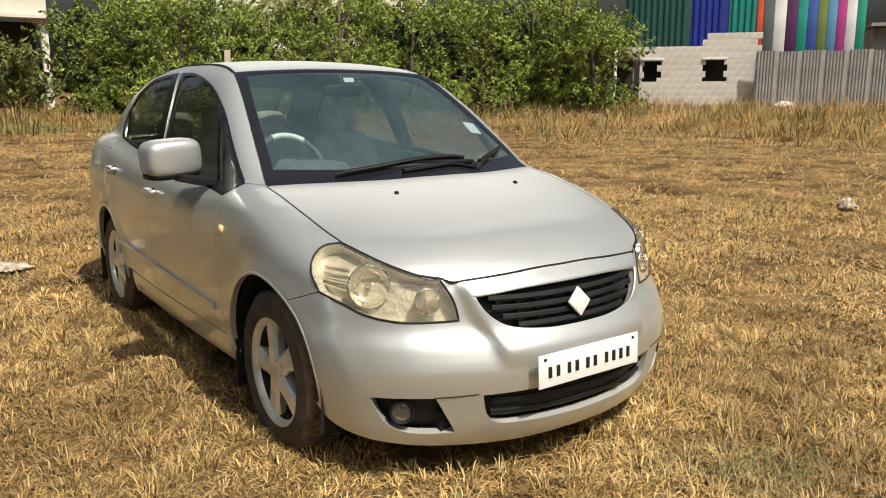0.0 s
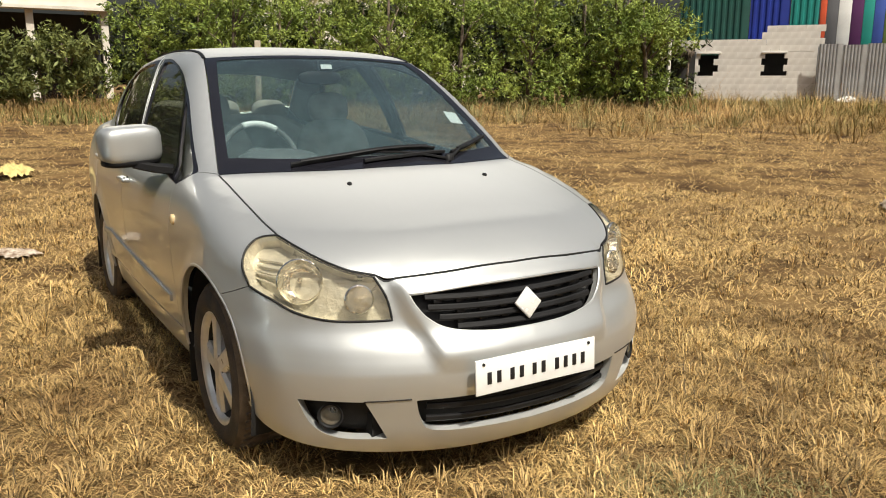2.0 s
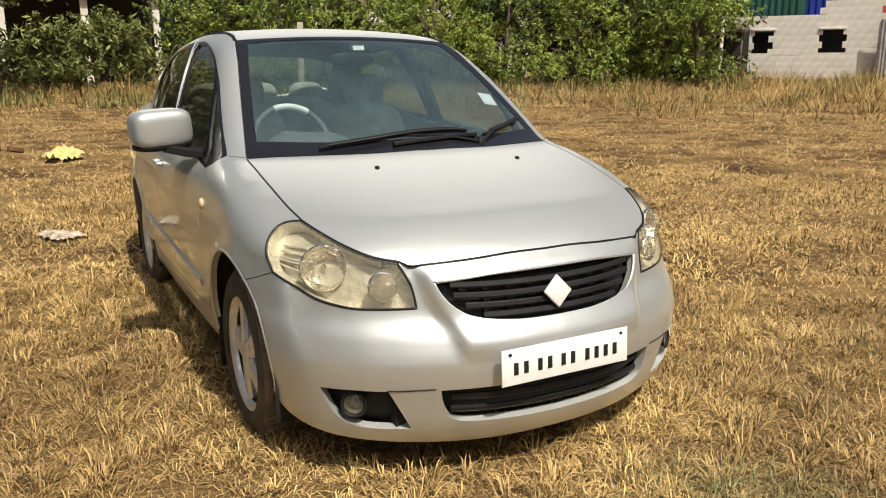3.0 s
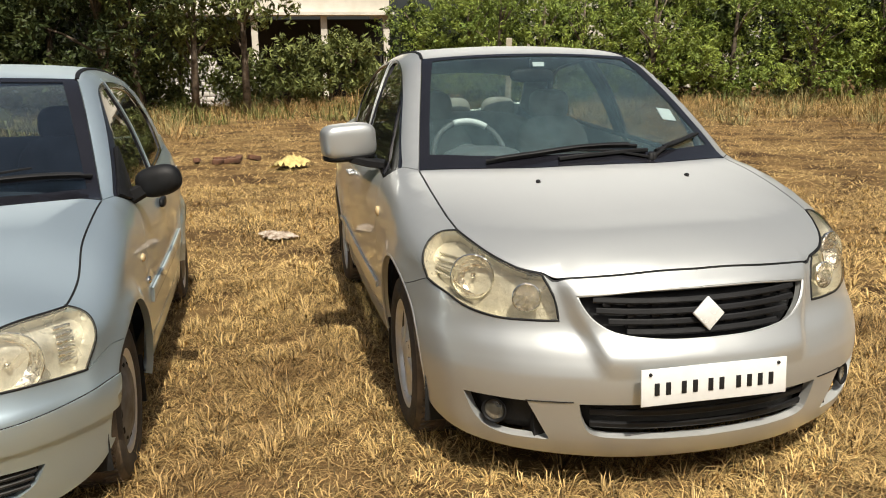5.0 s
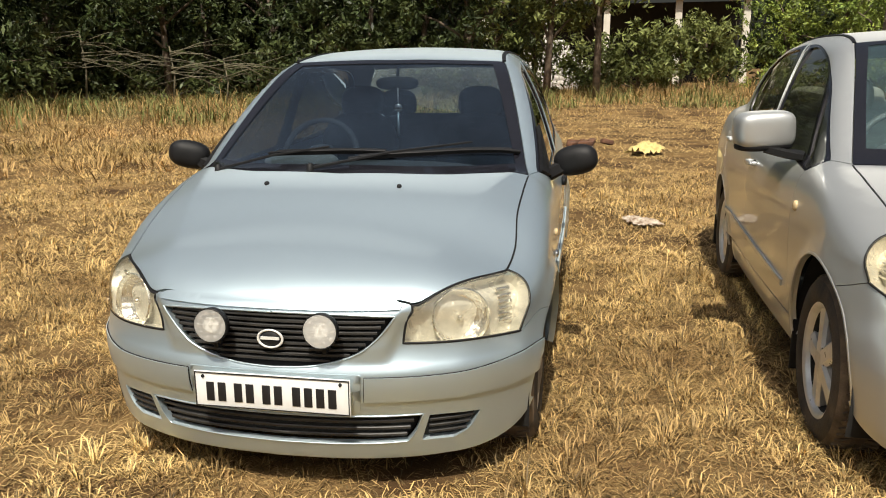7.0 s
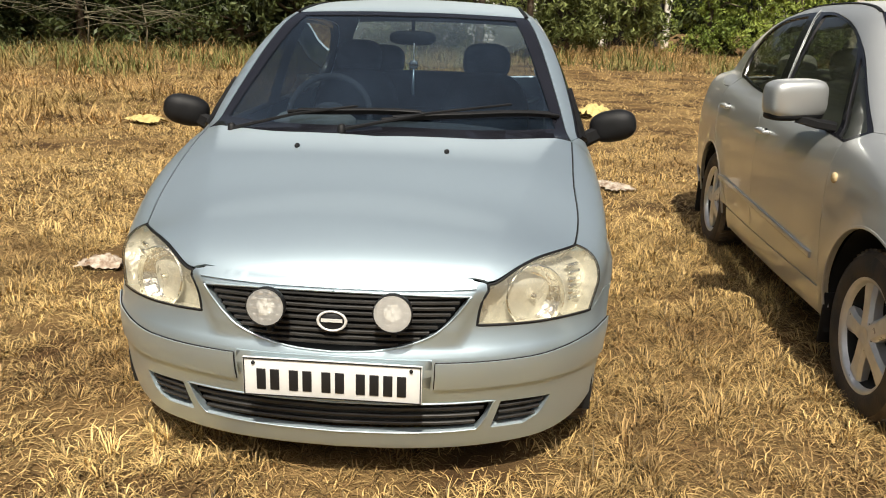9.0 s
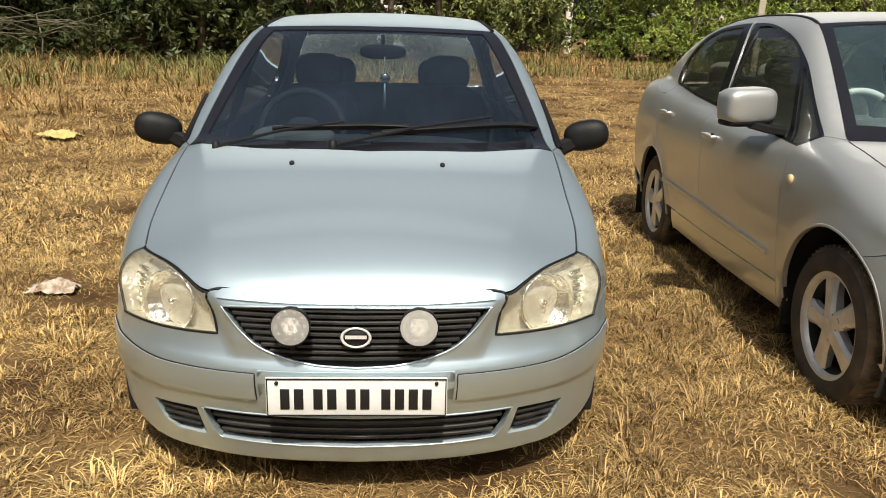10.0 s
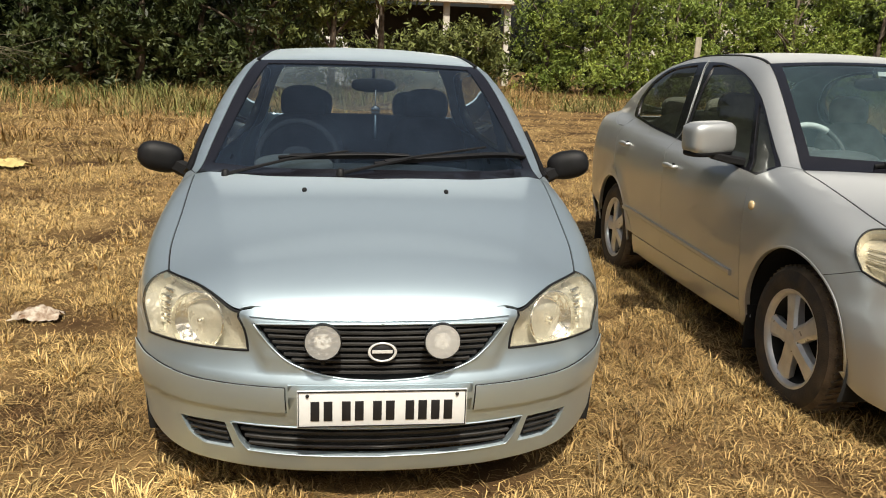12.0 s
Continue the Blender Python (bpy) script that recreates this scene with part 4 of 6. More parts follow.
        wheel_part(car, s * 0.755, AY, 0.285, 0.318, 0.205, 0.212, 5, -s * 0)
        wheel_part(car, s * 0.755, 2.5, 0.285, 0.318, 0.205, 0.212, 5)
        # mirror
        if s > 0:
            continue
        mp = pose(s * 0.965, 0.79, 1.085, 0, s * 3, s * -10)
        base = part("wing_mirror", turned(blob(0, 0, 0, 0.128, 0.08, 0.084, 4.0, 44, 22), mp), SILVER, car, "silver wing mirror on a black foot")
        part("mirror_base", turned(blob(0, 0.004, -0.07, 0.123, 0.076, 0.024, 3.2, 32, 12), mp), BLACK, base)
        part("mirror_arm", bar([(s * 0.80, 0.73, 0.975), (s * 0.87, 0.75, 0.985), (s * 0.95, 0.78, 1.005)], 0.11, 0.04), BLACK, base)
        part("mirror_glass", turned(box(0, 0.079, 0.0, 0.2, 0.004, 0.12, 0.002), mp), CHROME, base)
    wheel_well(car, AY, AZ, 0.40, 0.55, 0.84)
    wheel_well(car, 2.5, AZ, 0.39, 0.55, 0.84)
    part("floor_pan", joined(box(0, 1.27, 0.24, 1.08, 3.9, 0.1), box(0, 1.27, 0.24, 1.56, 1.75, 0.1), box(0, -0.1, 0.55, 1.0, 0.9, 0.4), box(0, 3.0, 0.6, 1.4, 0.7, 0.6)), DARK, car)
    # cabin
    dash = turned(blob(0, 0, 0, 0.70, 0.33, 0.16, 3.0), pose(0, 0.62, 0.84))
    part("dashboard", dash, DASH_GREY, car)
    part("cowl_tray", box(0, 0.30, 0.90, 1.2, 0.5, 0.08, 0.02), BLACK, car)
    part("instrument_hood", blob(-0.36, 0.62, 1.0, 0.19, 0.12, 0.055, 2.4), DASH_GREY, car)
    steering(car, -0.36, 0.86, 0.99, DASH_GREY, 64, PLATE)
    for x in (-0.37, 0.37):
        seat_part(car, x, 1.5, 0.52, SEAT_GREY)
        headrest(car, x, 1.74, 1.2, SEAT_GREY)
    part("rear_bench", joined(blob(0, 2.3, 0.52, 0.64, 0.27, 0.1, 3.2), turned(blob(0, 0, 0.3, 0.64, 0.08, 0.32, 3.4), pose(0, 2.5, 0.55, -20))), SEAT_GREY, car)
    for x in (-0.34, 0, 0.34):
        headrest(car, x, 2.75, 1.14, SEAT_GREY)
    part("parcel_shelf", box(0, 2.95, 1.02, 1.2, 0.5, 0.03, 0.01), LINER, car)
    mir = part("rear_view_mirror", blob(0.0, 0.97, 1.375, 0.115, 0.02, 0.035, 2.8), BLACK, car)
    part("mirror_stem", rod([(0, 0.98, 1.39), (0, 0.99, 1.455)], 0.008), BLACK, mir)
    part("toll_tag", turned(box(0, 0, 0, 0.06, 0.002, 0.025), pose(0.03, 0.955, 1.43, -28)), PLATE, car, "small white sticker on the windscreen")
    st = k.cast("top", np.array([(0.55, 0.56)]))[0]
    part("sticker", turned(box(0, 0, 0, 0.07, 0.10, 0.002), pose(st[0] - 0.01, st[1], st[2] - 0.012, 31, 8)), PLATE, car, "white paper sticker inside the windscreen")
    # wipers, nozzles, plate
    wiper(car, k, (0.26, 0.15, 1.022), ((-0.45, 0.215, 0), (-0.2, 0.19, 0), (0.22, 0.215, 0)), (-0.08, 0.19, 1.062))
    wiper(car, k, (0.28, 0.165, 1.022), ((0.30, 0.20, 0), (0.45, 0.29, 0), (0.62, 0.42, 0)), (0.46, 0.295, 1.078))
    part("wiper_linkage", bar(k.line("top", (-0.16, 0.135, 0), (0.04, 0.15, 0), (0.26, 0.19, 0)) + np.array((0, 0, 0.014)), 0.02, 0.016), BLACK, car)
    for x in (-0.316, 0.316):
        nozzle(car, k, x, -0.056)
    number_plate(car, pose(-0.012, -0.868, 0.421, -3), 0.5, 0.118, tall=0.04)
    for s in (1, -1):
        gl = L("nose", (0.435, -0.76, 0.353), (0.5, -0.72, 0.351), (0.572, -0.69, 0.349)) * np.array((s, 1, 1))
        part("bumper_joint", bar(gl, 0.004, 0.005, k.normal(gl)), BLACK, car)
    return car


# ---- the pale blue hatchback ----
def hatchback(m):
    car = new("hatchback_car")
    car.empty_display_size = 0.2
    car.matrix_world = m
    tagged(car, "pale blue hatchback with black mirrors parked on dry grass", "car", "parked cars")
    k = Skin(hatch_shape(), 0.35, 2.1, 0.5)
    L = k.line
    flip = lambda l: l[::-1] * np.array((-1, 1, 1))
    hood_front = L("top", (0, -0.652, 0), (0.275, -0.638, 0), (0.39, -0.613, 0), (0.425, -0.610, 0))
    hl_top = L("top", (0.425, -0.610, 0), (0.469, -0.582, 0), (0.565, -0.482, 0), (0.63, -0.405, 0), (0.687, -0.325, 0))
    hood_side = L("top", (0.687, -0.325, 0), (0.703, -0.2, 0), (0.695, -0.05, 0), (0.70, 0.12, 0), (0.708, 0.315, 0))
    cowl = L("top", (0.708, 0.315, 0), (0.5, 0.175, 0), (0.33, 0.098, 0), (0, 0.046, 0))
    hl_inner = L("nose", (0.425, -0.61, 0.635), (0.413, -0.632, 0.6), (0.405, -0.64, 0.534))
    hl_bottom = L("nose", (0.405, -0.64, 0.534), (0.506, -0.601, 0.53), (0.64, -0.52, 0.526), (0.745, -0.395, 0.516))
    hl_outer = L("side", (0.745, -0.395, 0.516), (0.765, -0.345, 0.60), (0.735, -0.315, 0.675), (0.687, -0.325, 0.706))
    AY, AZ, AR = 0.0, 0.275, 0.335
    arc = lambda a0, a1, y0=AY, r=AR, n=9: [(0.815, y0 + r * math.cos(radians(a)), AZ + r * math.sin(radians(a))) for a in np.linspace(a0, a1, n)]
    sa = arc(126, 126, n=1)[0]
    seam = L("side", (0.745, -0.395, 0.516), (0.789, -0.29, 0.552), sa)
    arch_front = L("side", *arc(126, 184))
    low = L("nose", arc(184, 184, n=1)[0], (0.75, -0.40, 0.185), (0.65, -0.49, 0.15), (0.5, -0.575, 0.14), (0.25, -0.65, 0.135), (0, -0.665, 0.134))
    hood_loop = k.both(k.ring(hood_front, hl_top, hood_side, cowl))
    hood = part("hood", k.panel("top", hood_loop, step=0.02, gap=0.0045), BLUE, car)
    for s in (1, -1):
        edge = np.concatenate((hl_top, hood_side[1:])) * np.array((s, 1, 1))
        # black rod along each side: seal and gap shadow drawn together
        part("hood_seal", rod(list(map(Vector, edge - k.normal(edge) * 0.0075)), 0.005, 6), BLACK, hood, "black rod for the seal and shadow in the hood's gap")
    half = k.ring(hood_front, hl_inner, hl_bottom, seam, arch_front, low)
    grille_half = k.ring(L("nose", (0, -0.674, 0.633), (0.2, -0.665, 0.631), (0.378, -0.638, 0.624)), L("nose", (0.378, -0.638, 0.624), (0.325, -0.661, 0.553), (0.25, -0.677, 0.50), (0.13, -0.69, 0.468), (0, -0.698, 0.461)))
    intake_half = k.ring(L("nose", (0, -0.69, 0.30), (0.25, -0.67, 0.30), (0.462, -0.625, 0.30)), L("nose", (0.462, -0.625, 0.30), (0.44, -0.63, 0.235), (0.415, -0.633, 0.202)), L("nose", (0.415, -0.633, 0.202), (0.25, -0.67, 0.197), (0, -0.69, 0.195)))
    side_in = k.ring(L("nose", (0.482, -0.615, 0.293), (0.55, -0.58, 0.291), (0.63, -0.53, 0.285)), L("nose", (0.63, -0.53, 0.285), (0.605, -0.545, 0.235), (0.555, -0.57, 0.203)), L("nose", (0.555, -0.57, 0.203), (0.46, -0.618, 0.205)), L("nose", (0.46, -0.618, 0.205), (0.482, -0.615, 0.293)))
    grille, intake = k.both(grille_half), k.both(intake_half)
    part("front_bumper", k.panel("nose", k.both(half), (grille, intake, side_in, flip(side_in)), step=0.018, lip=0.025), BLUE, car)
    g = well(k, "nose", grille, 0.03, BLACK, "grille", car, 0.04, "black slatted grille")
    for i in range(9):
        z = 0.483 + 0.0175 * i
        w = float(np.interp(z, (0.46, 0.468, 0.50, 0.553, 0.624), (0.03, 0.13, 0.25, 0.325, 0.378))) - 0.006
        ln = L("nose", *[(x, -0.68, z) for x in np.linspace(-w, w, 11)], step=0.03)
        nn = k.normal(ln)
        part("slat", bar(ln - nn * 0.010, 0.010, 0.014, nn), SLAT, g)
    part("grille_rim", ring_rod(grille + k.normal(grille) * 0.001, 0.0035), BLUE, g)
    lip = k.ring(L("nose", (-0.385, -0.62, 0.642), (-0.2, -0.66, 0.64), (0, -0.67, 0.64), (0.2, -0.66, 0.64), (0.385, -0.62, 0.642)), L("nose", (0.385, -0.62, 0.642), (0.392, -0.61, 0.652), (0.38, -0.62, 0.664)), L("nose", (0.38, -0.62, 0.664), (0.2, -0.65, 0.671), (0, -0.66, 0.673), (-0.2, -0.65, 0.671), (-0.38, -0.62, 0.664)), L("nose", (-0.38, -0.62, 0.664), (-0.392, -0.61, 0.652), (-0.385, -0.62, 0.642)))
    part("hood_garnish", k.panel("nose", lip, step=0.03, gap=0, lift=0.006, lip=0.008), BLUE, car, "raised strip along the hood's front edge")
    em = k.cast("nose", k.chart("nose", [(0, -0.69, 0.553)]))[0]
    me = Matrix.Translation(em + np.array((0, 0.0, 0)))
    badge = part("emblem", turned(lathe([(-0.012, 0.0), (-0.012, 0.03), (0.0, 0.034)], 32, "y"), me @ Matrix.Diagonal((1.12, 1, 0.8, 1))), BLACK, car, "oval badge with a chrome ring")
    part("emblem_ring", turned(lathe([(-0.012 + 0.004 * math.cos(a), 0.035 + 0.004 * math.sin(a)) for a in np.linspace(0, 2 * math.pi, 9)[:-1]], 36, "y", close=True), me @ Matrix.Diagonal((1.12, 1, 0.8, 1))), BADGE, badge)
    part("emblem_bar", turned(box(0, -0.014, 0.002, 0.06, 0.004, 0.009), me), BADGE, badge)
    lo = well(k, "nose", intake, 0.04, BLACK, "lower_grille", car, 0.04, "black lower air intake")
    for i, z in enumerate((0.275, 0.25, 0.225)):
        w = 0.455 - 0.012 * i
        ln = L("nose", *[(x, -0.68, z) for x in np.linspace(-w, w, 11)], step=0.03)
        nn = k.normal(ln)
        part("slat", bar(ln - nn * 0.012, 0.012, 0.012, nn), SLAT, lo)
    part("lower_lip", ring_rod(intake, 0.003), BLUE, lo)
    for s, ob in zip((1, -1), pair("side_intake", k.panel("nose", side_in, step=0.025, gap=-0.004, lift=-0.025, lip=0), BLACK, car, "black slatted side intake")):
        for z in (0.272, 0.25, 0.228):
            ln = L("nose", (0.48, -0.61, z), (0.54, -0.58, z), (0.60 + (z - 0.25) * 0.6, -0.54, z)) * np.array((s, 1, 1))
            nn = k.normal(ln)
            part("slat", bar(ln - nn * 0.010, 0.010, 0.010, nn), SLAT, ob)
    # rub strips
    strip = k.ring(L("nose", (0.285, -0.676, 0.436), (0.534, -0.592, 0.436), (0.66, -0.5, 0.443), (0.765, -0.35, 0.455), (0.795, -0.27, 0.458)), L("nose", (0.795, -0.27, 0.458), (0.80, -0.27, 0.36)), L("nose", (0.80, -0.27, 0.36), (0.77, -0.35, 0.353), (0.68, -0.48, 0.352), (0.53, -0.596, 0.355), (0.285, -0.678, 0.355)), L("nose", (0.285, -0.678, 0.355), (0.285, -0.676, 0.436)))
    for s, ob in zip((1, -1), pair("rub_strip", k.panel("nose", strip, step=0.03, gap=0, lift=0.006, lip=0.008), BLUE, car, "raised bumper rub strip with scuffs")):
        part("strip_gap", ring_rod(strip * np.array((s, 1, 1)) + k.normal(strip) * np.array((s, 1, 1)) * 0.001, 0.0028), BLACK, ob, "dark gap round the strip")
    pl = k.ring(L("nose", (0, -0.69, 0.45), (0.275, -0.676, 0.446)), L("nose", (0.275, -0.676, 0.446), (0.272, -0.676, 0.318)), L("nose", (0.272, -0.676, 0.318), (0, -0.69, 0.318)))
    part("plate_mount", k.panel("nose", k.both(pl), step=0.03, gap=0, lift=0.004, lip=0.006), BLUE, car)
    number_plate(car, pose(0.003, -0.724, 0.384, 0), 0.506, 0.118, True, tall=0.062)
    # head lamps
    lamp_loop = k.ring(hl_inner, hl_bottom, hl_outer, hl_top)
    for s, ob in zip((1, -1), pair("headlight", k.panel("nose", lamp_loop, step=0.02, gap=-0.001, lift=-0.05, lip=-0.045), REFLECTOR, car, "yellowed headlight with clear lens")):
        lens = k.panel("nose", lamp_loop, step=0.025, gap=0.003, lift=0.003, lip=0.006)
        part("lens", lens if s > 0 else mirrored(lens), MILKY, ob)
        rim = ring_rod(lamp_loop, 0.0042)
        mr = bpy.data.meshes.new("seal")
        rim.to_mesh(mr)
        part("seal", mr if s > 0 else mirrored(mr), BLACK, ob)
        mh = pose(s * 0.555, -0.505, 0.59, -10, 0, s * 24)
        r = 0.095
        part("bowl", turned(lathe([(-0.022, r), (-0.026, r - 0.004), (-0.008, r * 0.93), (0.014, r * 0.72), (0.028, r * 0.46), (0.034, r * 0.2), (0.034, 0)], 22, "y", smooth=False), mh), BOWL, ob)
        part("bulb_shield", turned(blob(0, 0.004, 0, 0.012, 0.02, 0.012, 2, 16, 10), mh), BOWL, ob)
        for i in range(6):
            p = k.cast("nose", k.chart("nose", [(0.705, -0.40, 0.55 + 0.02 * i)]))[0]
            part("indicator_rib", turned(box(0, 0, 0, 0.06, 0.012, 0.014, 0.004), pose(s * p[0] * 0.955, p[1] + 0.03, p[2], 0, 0, s * 48)), BOWL, ob)
        # round auxiliary lamps
        ml = pose(s * 0.174, -0.732, 0.598, -3)
        al = part("spot_lamp", turned(lathe([(0.03, 0.0), (0.03, 0.034), (0.012, 0.052), (-0.012, 0.055), (-0.016, 0.052), (-0.010, 0.049), (-0.006, 0)], 36, "y"), ml), BLACK, car, "round LED spot lamp fixed on the grille")
        part("led_board", turned(lathe([(-0.008, 0.0), (-0.008, 0.049)], 32, "y"), ml), PLATE, al)
        for r1, n in ((0.040, 10), (0.022, 6), (0.0, 1)):
            for j in range(n):
                a = 2 * math.pi * j / n
                part("led", turned(lathe([(-0.014, 0.0), (-0.0135, 0.005), (-0.009, 0.007)], 12, "y"), ml @ Matrix.Translation((r1 * math.cos(a), 0, r1 * math.sin(a)))), CHROME, al)
        part("cover_glass", turned(lathe([(-0.0155, 0.051), (-0.017, 0.02), (-0.0172, 0)], 32, "y"), ml), LED_GLASS, al)
        part("lamp_bracket", joined(box(s * 0.174, -0.712, 0.541, 0.04, 0.02, 0.012, 0.002), box(s * 0.174, -0.70, 0.528, 0.014, 0.03, 0.022, 0.002)), BLACK, al)
    # sides
    pillar_foot = L("side", (0.708, 0.315, 0.94), (0.745, 0.40, 0.945))
    tip = L("side", (0.745, 0.40, 0.945), (0.77, 0.46, 0.915), (0.782, 0.55, 0.90))
    door_front = L("side", (0.782, 0.55, 0.90), (0.81, 0.54, 0.78), (0.815, 0.50, 0.55), (0.80, 0.46, 0.33))
    arch_back = L("side", *arc(126, -8, n=12))
    pair("fender", k.panel("side", k.ring(hood_side, pillar_foot, tip, door_front, L("side", (0.80, 0.46, 0.33), (0.78, 0.46, 0.2)), L("side", (0.78, 0.46, 0.2), arc(-8, -8, n=1)[0]), arch_back, seam, hl_outer), step=0.035, lip=0.025), BLUE, car)
    base_line = lambda y0, y1, z0, z1: L("side", (0.8, y0, z0), (0.8, y1, z1), step=0.03)
    belt = L("side", (0.782, 0.55, 0.90), (0.775, 0.9, 0.918), (0.768, 1.35, 0.935))
    belt2 = L("side", (0.768, 1.35, 0.935), (0.757, 1.8, 0.955), (0.74, 2.25, 0.98))
    split = L("side", (0.768, 1.35, 0.935), (0.81, 1.36, 0.78), (0.815, 1.34, 0.55), (0.80, 1.32, 0.33))
    rear_edge = L("side", (0.74, 2.25, 0.98), (0.80, 2.28, 0.8), (0.82, 2.16, 0.6), (0.81, 2.05, 0.45), (0.80, 1.98, 0.33))
    pair("front_door", k.panel("side", k.ring(door_front, belt, split, base_line(1.32, 0.46, 0.33, 0.33)), step=0.04), BLUE, car)
    pair("rear_door", k.panel("side", k.ring(split, belt2, rear_edge, base_line(1.98, 1.32, 0.33, 0.33)), step=0.04), BLUE, car)
    pair("sill", k.panel("side", k.ring(base_line(0.46, 1.98, 0.325, 0.325), L("side", (0.80, 1.98, 0.325), (0.78, 2.0, 0.2)), base_line(2.0, 0.46, 0.2, 0.2), L("side", (0.78, 0.46, 0.2), (0.80, 0.46, 0.325))), step=0.04), BLUE, car)
    dlo_top = L("side", (0.745, 0.40, 0.945), (0.69, 0.66, 1.12), (0.635, 0.90, 1.27), (0.60, 1.10, 1.345), (0.585, 1.4, 1.377), (0.585, 1.8, 1.375), (0.60, 2.15, 1.34), (0.66, 2.36, 1.2), (0.71, 2.38, 1.05), (0.74, 2.25, 0.98))
    dlo = k.ring(dlo_top, belt2, belt, tip)
    pane = lambda *p: L("side", *p)
    front_pane = k.ring(pane((0.77, 0.60, 0.915), (0.69, 0.74, 1.12), (0.64, 0.93, 1.25), (0.61, 1.1, 1.325), (0.60, 1.30, 1.345)), pane((0.60, 1.30, 1.345), (0.70, 1.32, 1.15), (0.765, 1.31, 0.945)), pane((0.765, 1.31, 0.945), (0.772, 0.9, 0.93), (0.77, 0.60, 0.915)))
    rear_pane = k.ring(pane((0.60, 1.40, 1.35), (0.60, 1.8, 1.345), (0.615, 2.1, 1.31), (0.67, 2.28, 1.18), (0.73, 2.18, 0.995)), pane((0.73, 2.18, 0.995), (0.755, 1.8, 0.97), (0.763, 1.42, 0.95)), pane((0.763, 1.42, 0.95), (0.70, 1.41, 1.15), (0.60, 1.40, 1.35)))
    pair("window_frame", k.panel("side", dlo, (front_pane, rear_pane), step=0.04, gap=0.001, lip=0.02), TRIM, car, "black window surround")
    for lp, nm in ((front_pane, "door_glass"), (rear_pane, "rear_door_glass")):
        pair(nm, k.panel("side", lp, step=0.06, gap=-0.004, lift=-0.006, lip=0), DEEP_TINT, car, "dark tinted side window")
    post = L("side", (0.575, 1.345, 1.395), (0.70, 1.365, 1.15), (0.768, 1.35, 0.935))
    ws_side = L("top", (0.708, 0.315, 0), (0.64, 0.60, 0), (0.575, 0.86, 0), (0.525, 1.045, 0))
    ws_top = L("top", (0.525, 1.045, 0), (0.3, 1.01, 0), (0, 0.99, 0))
    ditch = L("top", (0.525, 1.045, 0), (0.50, 1.3, 0), (0.495, 1.8, 0), (0.50, 2.3, 0), (0.52, 2.5, 0))
    back_edge = L("top", (0.52, 2.5, 0), (0.60, 2.62, 0), (0.66, 2.72, 0))
    tail_in = L("side", (0.66, 2.72, 1.1), (0.71, 2.6, 0.99), (0.74, 2.25, 0.98))
    pair("roof_rail", k.panel("side", k.ring(ws_side, ditch, back_edge, tail_in, dlo_top, pillar_foot), step=0.04, lip=0.02), BLUE, car)
    pair("pillar_lining", k.panel("side", k.ring(ws_side, ditch, back_edge, tail_in, dlo_top, pillar_foot), step=0.06, gap=0.004, lift=-0.022, lip=0), SEAT_DARK, car, "dark cabin pillar lining")
    part("roof_lining", k.panel("top", k.both(k.ring(ws_top, ditch, L("top", (0.52, 2.5, 0), (0.25, 2.53, 0), (0, 2.54, 0)))), step=0.08, gap=0.004, lift=-0.025, lip=0), DASH_GREY, car, "grey roof lining")
    for s in (1, -1):
        fl = np.array((s, 1, 1))
        nn = k.normal(post) * fl
        part("door_edge", bar(post * fl + nn * 0.003, 0.02, 0.006, nn), BLUE, car)
        nn = k.normal(ditch) * fl
        part("roof_moulding", bar(ditch * fl + nn * 0.003, 0.018, 0.008, nn), BLACK, car, "black roof moulding")
    part("roof", k.panel("top", k.both(k.ring(ws_top, ditch, L("top", (0.52, 2.5, 0), (0.25, 2.53, 0), (0, 2.54, 0)))), step=0.06, gap=0.003), BLUE, car)
    inner = k.both(k.ring(L("top", (0, 0.94, 0), (0.3, 0.958, 0), (0.475, 0.985, 0)), L("top", (0.475, 0.985, 0), (0.56, 0.68, 0), (0.645, 0.375, 0)), L("top", (0.645, 0.375, 0), (0.46, 0.245, 0), (0.25, 0.165, 0), (0, 0.14, 0))))
    part("windscreen_band", k.panel("top", k.both(k.ring(ws_top, ws_side, cowl)), (inner,), step=0.05, gap=0.002, lip=0.01), TRIM, car, "black windscreen border")
    ws = part("windscreen", k.panel("top", inner, step=0.06, gap=-0.003, lift=-0.004, lip=0), NAVY, car)
    # tail
    tw = k.ring(L("tail", (0, 2.6, 1.36), (0.4, 2.58, 1.36), (0.52, 2.52, 1.36)), L("tail", (0.52, 2.52, 1.36), (0.66, 2.72, 1.1)), L("tail", (0.66, 2.72, 1.04), (0.3, 2.84, 1.02), (0, 2.86, 1.02)))
    hatch_line = L("tail", (0.66, 2.72, 1.04), (0.70, 2.74, 0.8), (0.71, 2.75, 0.5))
    try_low = L("tail", (0.71, 2.75, 0.5), (0.70, 2.7, 0.22), (0.4, 2.86, 0.22), (0, 2.9, 0.22))
    part("tailgate", k.panel("tail", k.both(k.ring(L("tail", (0, 2.86, 1.02), (0.3, 2.84, 1.02), (0.66, 2.72, 1.04)), hatch_line, try_low)), step=0.06), BLUE, car)
    rw = part("rear_window", k.panel("top", k.both(k.ring(L("top", (0, 2.545, 0), (0.25, 2.535, 0), (0.52, 2.505, 0)), back_edge, L("top", (0.66, 2.72, 0), (0.3, 2.84, 0), (0, 2.86, 0)))), step=0.07, lip=0.01), REAR, car)
    arch_r = L("side", *arc(172, 8, 2.4, 0.335, 13))
